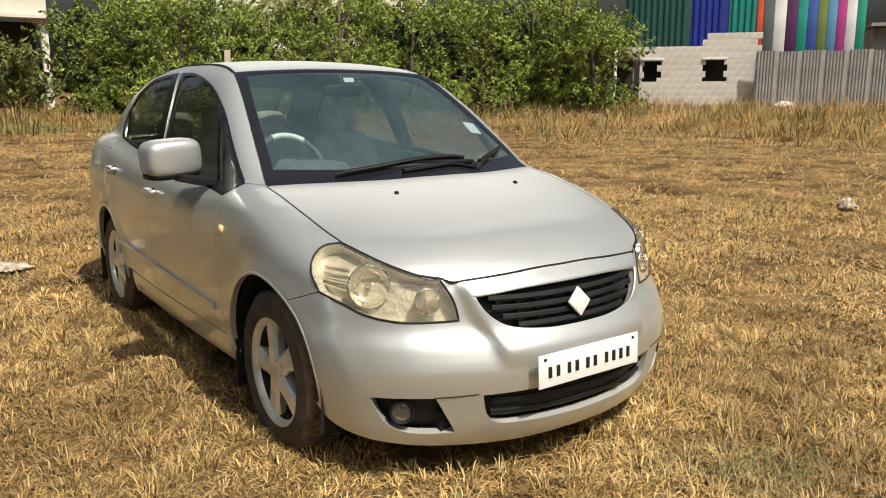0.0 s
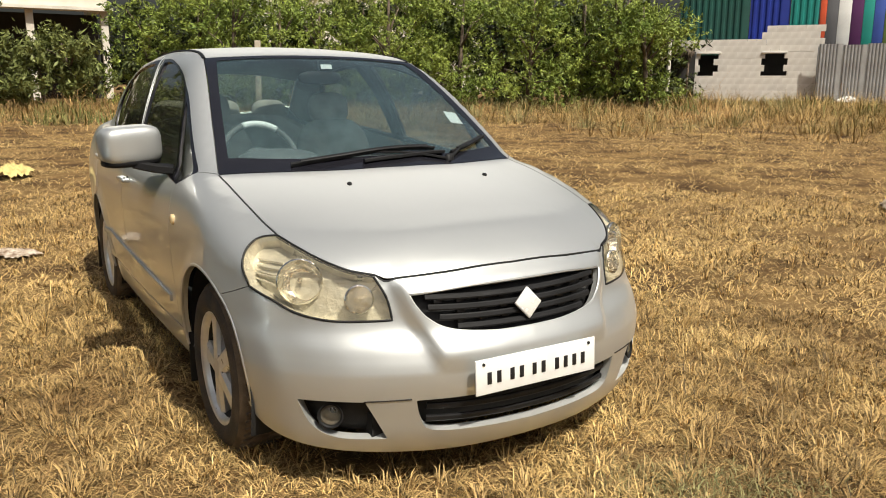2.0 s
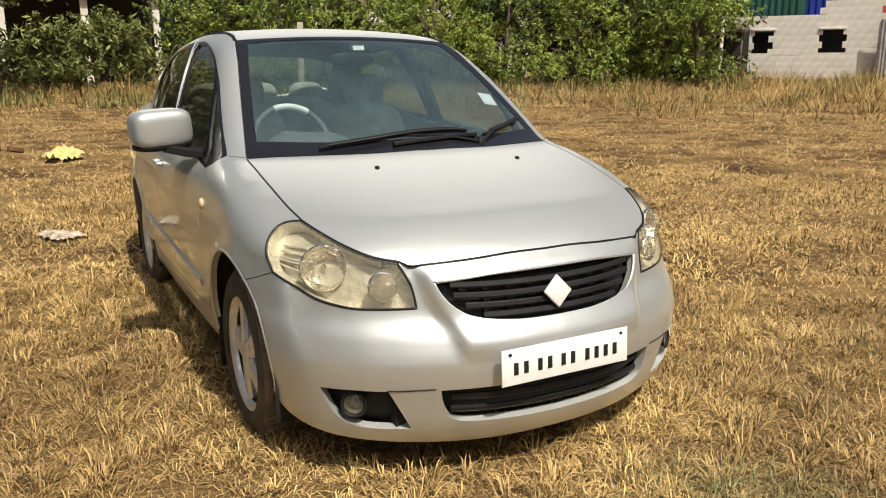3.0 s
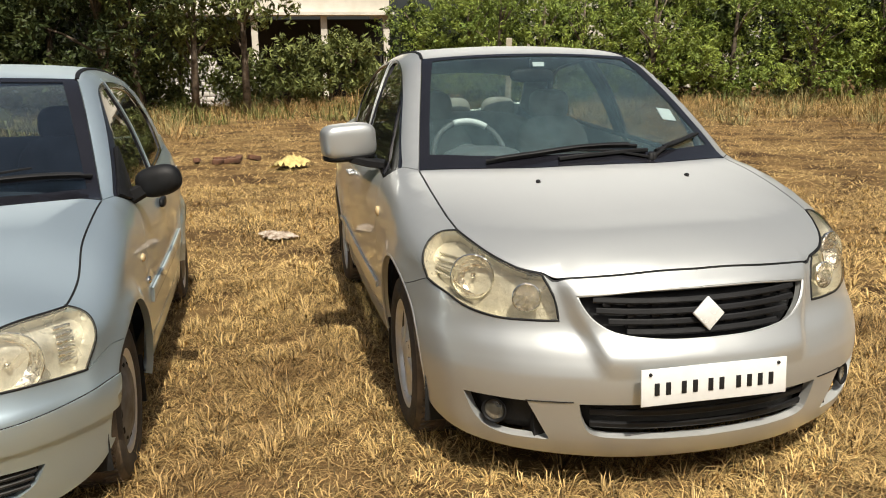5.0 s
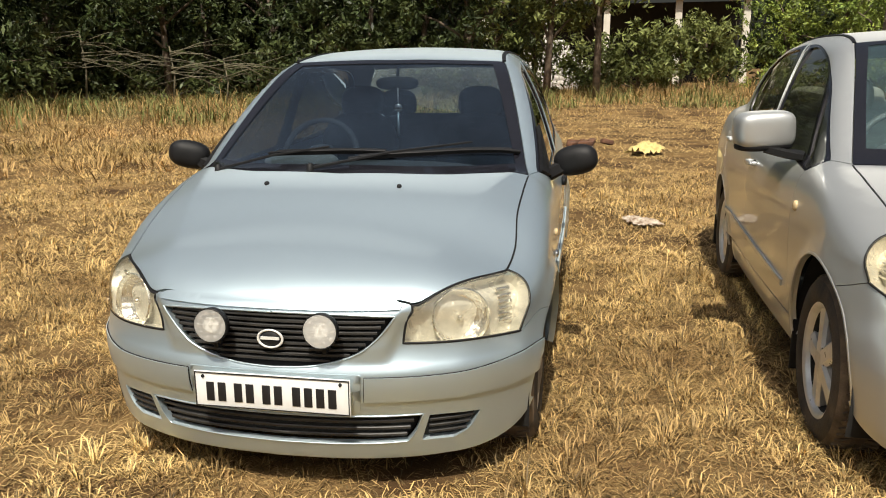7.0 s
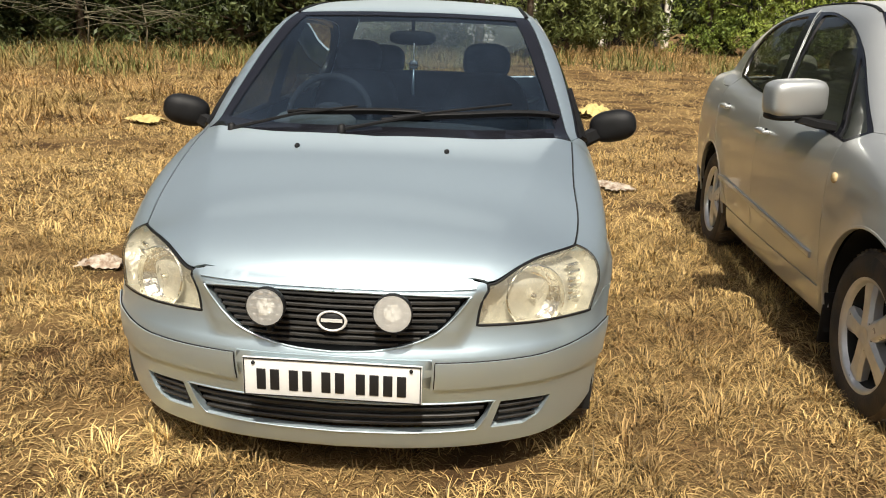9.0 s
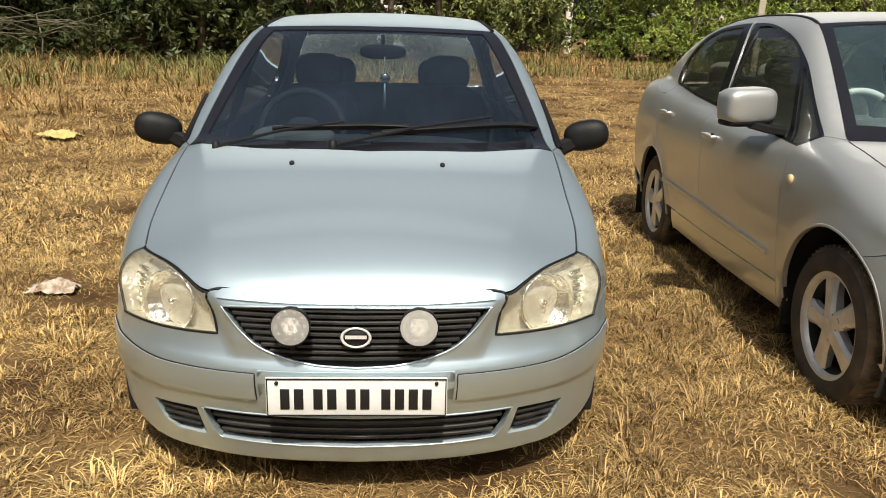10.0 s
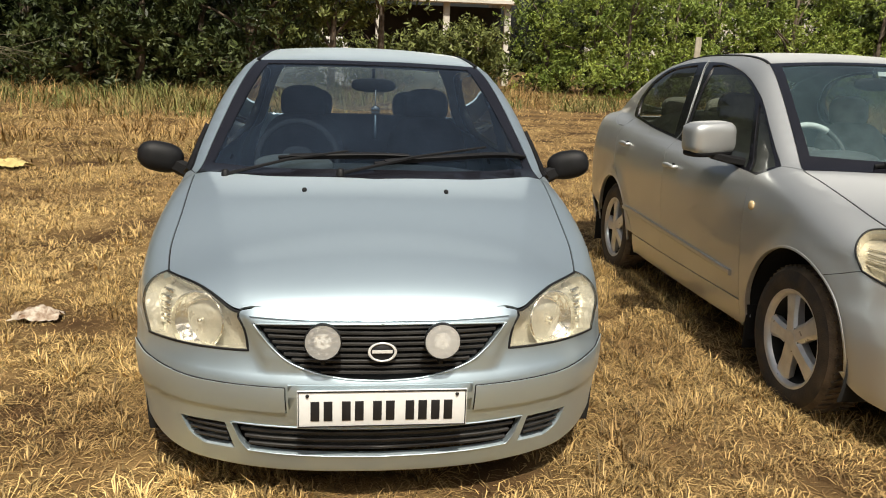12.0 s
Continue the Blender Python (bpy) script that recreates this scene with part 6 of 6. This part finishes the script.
def facing(az, dist, lift=None):
    """A pose at that place whose -y looks back to the field's middle."""
    x, y = -dist * math.sin(radians(az)), dist * math.cos(radians(az))
    return pose(x, y, float(ground_height(x, y)) if lift is None else lift, 0, 0, az)


def corrugated(width, height, pitch, depth, thick=0.01):
    n = int(width / pitch)
    vs, fs = [], []
    prof = []
    for i in range(n):
        x = -width / 2 + i * pitch
        prof += [(x, 0), (x + pitch * 0.3, 0), (x + pitch * 0.5, -depth), (x + pitch * 0.8, -depth)]
    prof.append((width / 2, 0))
    for x, y in prof:
        vs += [(x, y, 0), (x, y, height)]
    fs = [(2 * i, 2 * i + 2, 2 * i + 3, 2 * i + 1) for i in range(len(prof) - 1)]
    bm = bmesh.new()
    bm.from_mesh(mesh_from(vs, fs, smooth=False))
    r = bmesh.ops.extrude_face_region(bm, geom=bm.faces[:])
    bmesh.ops.translate(bm, verts=[v for v in r["geom"] if isinstance(v, bmesh.types.BMVert)], vec=(0, thick, 0))
    bmesh.ops.recalc_face_normals(bm, faces=bm.faces[:])
    return bm


def placed(name, m, label, category, group=""):
    ob = new(name)
    ob.matrix_world = m
    return tagged(ob, label, category, group)


# two-storey house seen over the bushes
hs = placed("house", facing(37.0, 46), "white house with an open dark ground floor", "house")
part("wall", box(0, 0.1, 6.1, 14.6, 0.25, 2.9), WHITE, hs)
part("slab", box(0, -0.1, 4.58, 15.0, 0.9, 0.16), WHITE, hs)
for x in (-7.0, -3.5, -0.2, 3.6, 7.1):
    part("pillar", box(x, 0.1, 2.25, 0.35, 0.35, 4.5), WHITE, hs)
# black sheet: the open ground floor's shade put into its colour
part("back_wall", box(0, 4.0, 2.3, 14.6, 0.2, 4.6), SHADE_BLACK, hs)
part("side_wall", box(7.2, 4.0, 6.1, 0.2, 8, 2.9), WHITE, hs)
part("roof", box(0, 4.0, 7.65, 15.0, 8.6, 0.2), WHITE, hs)
part("railing", box(1.8, -0.05, 5.9, 0.12, 0.1, 2.6), WHITE, hs)

far = placed("house", facing(13.0, 68), "pale far house behind the trees", "house")
part("wall", box(0, 0, 4.5, 22, 6, 9), WHITE, far)
for x in (-8, -4, 0, 4, 8):
    w = part("window", box(x, -3.02, 6.6, 1.5, 0.12, 1.3), SHADE_BLACK, far)
    part("sill", box(x, -3.1, 5.9, 1.7, 0.25, 0.1), WHITE, w)
part("roof", box(0, -0.2, 9.1, 22.8, 6.8, 0.25), WHITE, far)

# block wall, container sheets, stripes and fence
AZR, DW = -14.5, 42.0
yard = facing(AZR, DW, -0.1)
bw = placed("block_wall", yard @ Matrix.Translation((0.3, 0, 0)), "bare pale concrete-block wall with two small window holes", "wall")
BH = 0.3
for row in range(15):
    for col in range(17):
        w = 0.42
        x = -3.65 + col * w + (w / 2 if row % 2 else 0)
        z = row * BH
        top = 3.62 if x < 0.45 else 4.22
        if z + BH > top + 0.05 or x > 2.9:
            continue
        if (1.9 < z + BH / 2 < 2.95) and (abs(x - 0.95) < 0.45 or abs(x + 2.0) < 0.42):
            continue
        key = "block_mesh"
        me = bpy.data.meshes.get(key)
        if me is None:
            me = bpy.data.meshes.new(key)
            box(0, 0, 0, w - 0.008, 0.2, BH - 0.008).to_mesh(me)
        ob = part("block", me, BLOCK, bw)
        ob.location = (x, rng.uniform(-0.006, 0.006), z + BH / 2)
part("mortar", joined(box(-0.35, 0.0, 0.98, 6.4, 0.186, 1.84), box(-0.55, 0.0, 2.5, 1.9, 0.186, 1.2), box(2.2, 0.0, 2.7, 1.3, 0.186, 1.6), box(-2.98, 0.0, 2.5, 1.0, 0.186, 1.2), box(-1.2, 0.0, 3.3, 3.2, 0.186, 0.4), box(1.75, 0.0, 3.6, 2.2, 0.186, 0.9)), BLOCK, bw)
for x in (0.95, -2.0):
    part("lintel", box(x, -0.03, 2.98, 1.1, 0.3, 0.1, 0.01), BLOCK, bw)
    # a sheet behind each hole, coloured as the shade within
    part("window_back", box(x, 1.5, 2.4, 2.0, 0.05, 2.0), SHADE_BLACK, bw)

sheet_mats = {}
def paint(rgb):
    if rgb not in sheet_mats:
        sheet_mats[rgb] = material("painted_sheet", rgb, 0.5, 0.0, 0.15, 0.6, 0.05, 20)
    return sheet_mats[rgb]


def sheet(name, x0, x1, z0, z1, y, rgb, label, pitch=0.3, depth=0.05):
    m = yard @ Matrix.Translation(((x0 + x1) / 2, y, z0))
    ob = part(name, corrugated(x1 - x0, z1 - z0, pitch, depth), paint(rgb))
    ob.matrix_world = m
    return tagged(ob, label, "metal sheet", "sheets behind the wall")


sheet("corrugated_sheet", -3.2, 0.0, 2.9, 6.6, 0.8, (0.012, 0.075, 0.06), "dark green corrugated metal sheet")
sheet("corrugated_sheet", 0.03, 1.8, 3.4, 6.6, 0.85, (0.01, 0.03, 0.28), "deep blue corrugated metal sheet")
sheet("corrugated_sheet", 1.83, 3.05, 3.4, 6.6, 0.8, (0.01, 0.22, 0.19), "teal corrugated metal sheet")
stripes = ((0.62, 0.09, 0.03, 0.28), (0.12, 0.12, 0.13, 0.5), (0.8, 0.8, 0.78, 0.55), (0.09, 0.02, 0.10, 0.5), (0.02, 0.3, 0.25, 0.45), (0.05, 0.1, 0.4, 0.45), (0.16, 0.24, 0.06, 0.42), (0.12, 0.3, 0.55, 0.42), (0.45, 0.05, 0.25, 0.4), (0.8, 0.8, 0.8, 0.45), (0.02, 0.3, 0.22, 0.4))
x = 3.12
for i, (r, gcol, b, w) in enumerate(stripes):
    m = yard @ Matrix.Translation((x + w / 2, 1.0, 2.6))
    ob = part("painted_strip", box(0, 0, 2.0, w - 0.01, 0.06, 4.0, 0.01), paint((r, gcol, b)))
    ob.matrix_world = m
    tagged(ob, "upright painted strip of a striped fence", "fence strip", "coloured strips")
    x += w
fence = placed("fence", yard @ Matrix.Translation((7.6, -0.6, 0.4)), "grey corrugated metal fence", "fence")
for i in range(9):
    ob = part("panel", corrugated(0.98, 2.9 - 0.05 * (i % 2), 0.14, 0.035), STEEL, fence)
    ob.location = (-4 + i, 0.006 * (i % 2), 0)
for i in range(10):
    part("fence_post", box(-4.5 + i, 0.06, 1.4, 0.05, 0.05, 2.8, 0.005, 1), STEEL, fence)
ob = part("shed", joined(box(0, 0, 2.2, 5, 4, 4.4), box(0, -0.5, 4.5, 5.6, 5, 0.15)), STEEL)
ob.matrix_world = yard @ Matrix.Translation((11.0, 4.0, 0))
tagged(ob, "grey metal shed behind the fence", "shed")

# posts
def post_at(x, y, h, r, mat, label, lean=2):
    ob = part("post", box(0, 0, h / 2, r, r * 0.9, h, 0.008), mat)
    ob.matrix_world = pose(x, y, float(ground_height(x, y)) - 0.05, lean, lean * 0.6, 20)
    return tagged(ob, label, "post")


post_at(-3.5, 11.5, 2.0, 0.085, material("weathered_post", (0.46, 0.41, 0.32), 0.9, 0, 0.2, 5, 0.4, 40), "weathered concrete post standing in the field")
xx, yy = -38 * math.sin(radians(-9.7)), 38 * math.cos(radians(-9.7))
post_at(xx, yy, 3.4, 0.14, WHITE, "pale post beside the bushes", 0)

# ---- litter ----
CLOTH = material("yellow_cloth", (0.72, 0.57, 0.22), 0.85, 0, 0.2, 9, 0.3, 60)
PAPER = material("pale_litter", (0.56, 0.49, 0.40), 0.85, 0, 0.3, 22, 0.4, 60, tint=(0.2, 0.12, 0.07))
RUBBLE = material("red_rubble", (0.16, 0.078, 0.045), 0.95, 0, 0.3, 8, 0.6, 40)


def crumple(name, x, y, w, d, h, mat, label, category, seed):
    r = np.random.default_rng(seed)
    n = 16
    g = np.linspace(-1, 1, n)
    X, Y = np.meshgrid(g, g)
    edge = np.clip(1.15 - np.hypot(X, Y) * (0.9 + 0.2 * np.sin(3 * np.arctan2(Y, X) + seed)), 0, 1)
    Z = h * edge ** 0.6 * r.uniform(0.35, 1.0, X.shape)
    V = np.stack((X * w / 2 * (1 + 0.1 * r.normal(size=X.shape)), Y * d / 2 * (1 + 0.1 * r.normal(size=X.shape)), Z + 0.004), 2).reshape(-1, 3)
    keep = (edge > 0.02)
    F = [(i * n + j, i * n + j + 1, (i + 1) * n + j + 1, (i + 1) * n + j) for i in range(n - 1) for j in range(n - 1) if keep[i, j] and keep[i, j + 1] and keep[i + 1, j] and keep[i + 1, j + 1]]
    me = mesh_from(V, F)
    ob = part(name, me, mat)
    ob.matrix_world = pose(x, y, float(ground_height(x, y)) + 0.02, 0, 0, seed * 37 % 180)
    return tagged(ob, label, category, "litter")


crumple("cloth", -7.07, 11.06, 0.75, 0.5, 0.22, CLOTH, "crumpled yellow cloth lying on the grass", "cloth", 3)
crumple("cloth", -10.0, 4.95, 0.6, 0.4, 0.12, CLOTH, "crumpled yellow cloth lying on the grass", "cloth", 5)
crumple("paper", -3.61, 6.04, 0.42, 0.26, 0.05, PAPER, "torn pale plastic sheet on the grass", "litter", 4)
crumple("paper", -4.2, 1.77, 0.24, 0.17, 0.07, PAPER, "crumpled stained paper on the grass", "litter", 6)
crumple("paper", 4.33, 9.3, 0.28, 0.2, 0.16, PAPER, "crumpled white bag on the grass", "litter", 7)
crumple("paper", 14.6, 38.6, 1.0, 0.6, 0.4, PLATE, "white rubbish in the weeds", "litter", 8)

# rubble beside the yellow cloth
r2 = np.random.default_rng(21)
for i in range(9):
    bx, by = -8.75 + r2.normal(0, 0.35), 11.2 + r2.normal(0, 0.25)
    ob = part("brick", box(0, 0, 0.045, 0.22, 0.11, 0.08, 0.008), RUBBLE)
    ob.matrix_world = pose(bx, by, float(ground_height(bx, by)) + 0.02, r2.uniform(-14, 14), r2.uniform(-14, 14), r2.uniform(0, 180))
    tagged(ob, "broken red brick lying on the grass", "brick", "broken bricks")

# broken pale wall behind the bushes
rw_wall = placed("broken_wall", facing(42.5, 36.5), "broken pale block wall behind the bushes", "wall")
for row in range(10):
    for col in range(17):
        bx = -3.4 + col * 0.42 + (0.2 if row % 2 else 0)
        if row * 0.22 > 1.5 + 0.7 * math.sin(bx * 1.3 + 0.5) + r2.uniform(-0.1, 0.2):
            continue
        me = bpy.data.meshes.get("wall_block")
        if me is None:
            me = bpy.data.meshes.new("wall_block")
            box(0, 0, 0, 0.405, 0.2, 0.205, 0.012, 1).to_mesh(me)
        ob = part("block", me, BLOCK, rw_wall)
        ob.location = (bx, r2.uniform(-0.015, 0.015), row * 0.22 + 0.11)

# dark lean-to beside the bare post
THATCH = material("dry_thatch", (0.13, 0.10, 0.07), 0.95, 0, 0.3, 3, 0.6, 25)
hut = placed("lean_to", facing(-9.0, 40.5), "dark lean-to with a sagging thatched roof", "shelter")
part("roof", turned(box(0, 0, 0, 3.2, 2.0, 0.18, 0.05), pose(0, 0, 2.5, 8, 4)), THATCH, hut)
# the gloom under the roof is painted as a near-black sheet
part("back_wall", box(0.2, 0.9, 1.2, 3.0, 0.1, 2.4), SHADE_BLACK, hut)
for bx in (-1.4, 1.3):
    part("support", rod([(bx, -0.8, -0.2), (bx + 0.05, -0.8, 2.45)], 0.05, 6), BARK, hut)
for i in range(26):
    bx = r2.uniform(-1.6, 1.6)
    part("straw_bundle", rod([(bx, -1.0, 2.45), (bx + r2.uniform(-0.1, 0.1), -1.08, 2.45 - r2.uniform(0.2, 0.7))], 0.03, 5, 0.4), THATCH, hut)

# bare pale branches
TWIG = material("dry_twigs", (0.17, 0.15, 0.095), 0.85, 0, 0.2, 6)
for az, d, z0 in ((67.0, 27, 1.9), (72.5, 27.5, 2.4), (63.5, 27, 1.5)):
    x, y = -d * math.sin(radians(az)), d * math.cos(radians(az))
    br = placed("dry_branch", pose(x, y, float(ground_height(x, y)), 0, 0, az), "bare pale branches of a dead bush", "bush", "dead bushes")
    part("stem", rod([(0, 0, -0.1), (0.1, 0.05, z0 * 0.5), (0.0, 0, z0)], 0.035, 6, 0.5), TWIG, br)
    for i in range(18):
        a = r2.uniform(-0.5, 0.35)
        l = r2.uniform(0.9, 2.6) * (1 if i % 3 else -1)
        h0 = z0 * r2.uniform(0.5, 1.0)
        pts = [(0, 0, h0), (l * 0.5, r2.uniform(-0.3, 0.1), h0 + abs(l) * a * 0.4 + 0.12), (l, r2.uniform(-0.4, 0.2), h0 + abs(l) * a)]
        part("twig", rod(pts, 0.016, 5, 0.3), TWIG, br)

# thin pole and a palm over the bushes
px_, py_ = -50 * math.sin(radians(6.0)), 50 * math.cos(radians(6.0))
pole = part("lamp_pole", rod([(0, 0, -0.3), (0, 0, 9)], 0.09, 10, 0.7), WHITE)
pole.location = (px_, py_, 0.5)
tagged(pole, "thin white pole behind the bushes", "pole")
PALM = material("palm_leaves", (0.20, 0.21, 0.06), 0.55, 0, 0.2, 2, 0, 10, tint=(0.28, 0.23, 0.09), island=0.3)
for az, d, hgt in ((12.5, 46, 6.6), (9.0, 48, 7.2)):
    x, y = -d * math.sin(radians(az)), d * math.cos(radians(az))
    pt = placed("palm_tree", pose(x, y, 0.5, 0, 0, 30 * az), "palm with drooping yellow-green fronds", "tree", "palms")
    part("trunk", rod([(0, 0, -0.3), (0.1, 0, hgt * 0.5), (0, 0, hgt)], 0.17, 8, 0.7), BARK, pt)
    for i in range(13):
        a = 2 * math.pi * i / 13
        rise = r2.uniform(-0.2, 0.8)
        mid = [(math.cos(a) * t * 2.6, math.sin(a) * t * 2.6, hgt + rise * t * 2.4 - 2.6 * t * t) for t in np.linspace(0, 1, 9)]
        fr = part("frond", rod(mid, 0.025, 5, 0.3), PALM, pt)
        vs, fs = [], []
        for j in range(1, 60):
            t = j / 60
            p0 = np.array((math.cos(a) * t * 2.6, math.sin(a) * t * 2.6, hgt + rise * t * 2.4 - 2.6 * t * t))
            for sd in (-1, 1):
                n0 = np.array((-math.sin(a) * sd, math.cos(a) * sd, -0.55)) * (0.65 * (1 - 0.5 * t)) + np.array((math.cos(a), math.sin(a), -0.2)) * 0.25
                k0 = len(vs)
                vs += [p0, p0 + n0 * 0.5 + np.array((0, 0, 0.03)), p0 + n0, p0 + n0 * 0.5 - np.array((math.cos(a), math.sin(a), 0)) * 0.04]
                fs.append((k0, k0 + 1, k0 + 2, k0 + 3))
        lf = part("leaflets", mesh_from(vs, fs, smooth=False), PALM, fr)
        tagged(lf, kind="stuff")
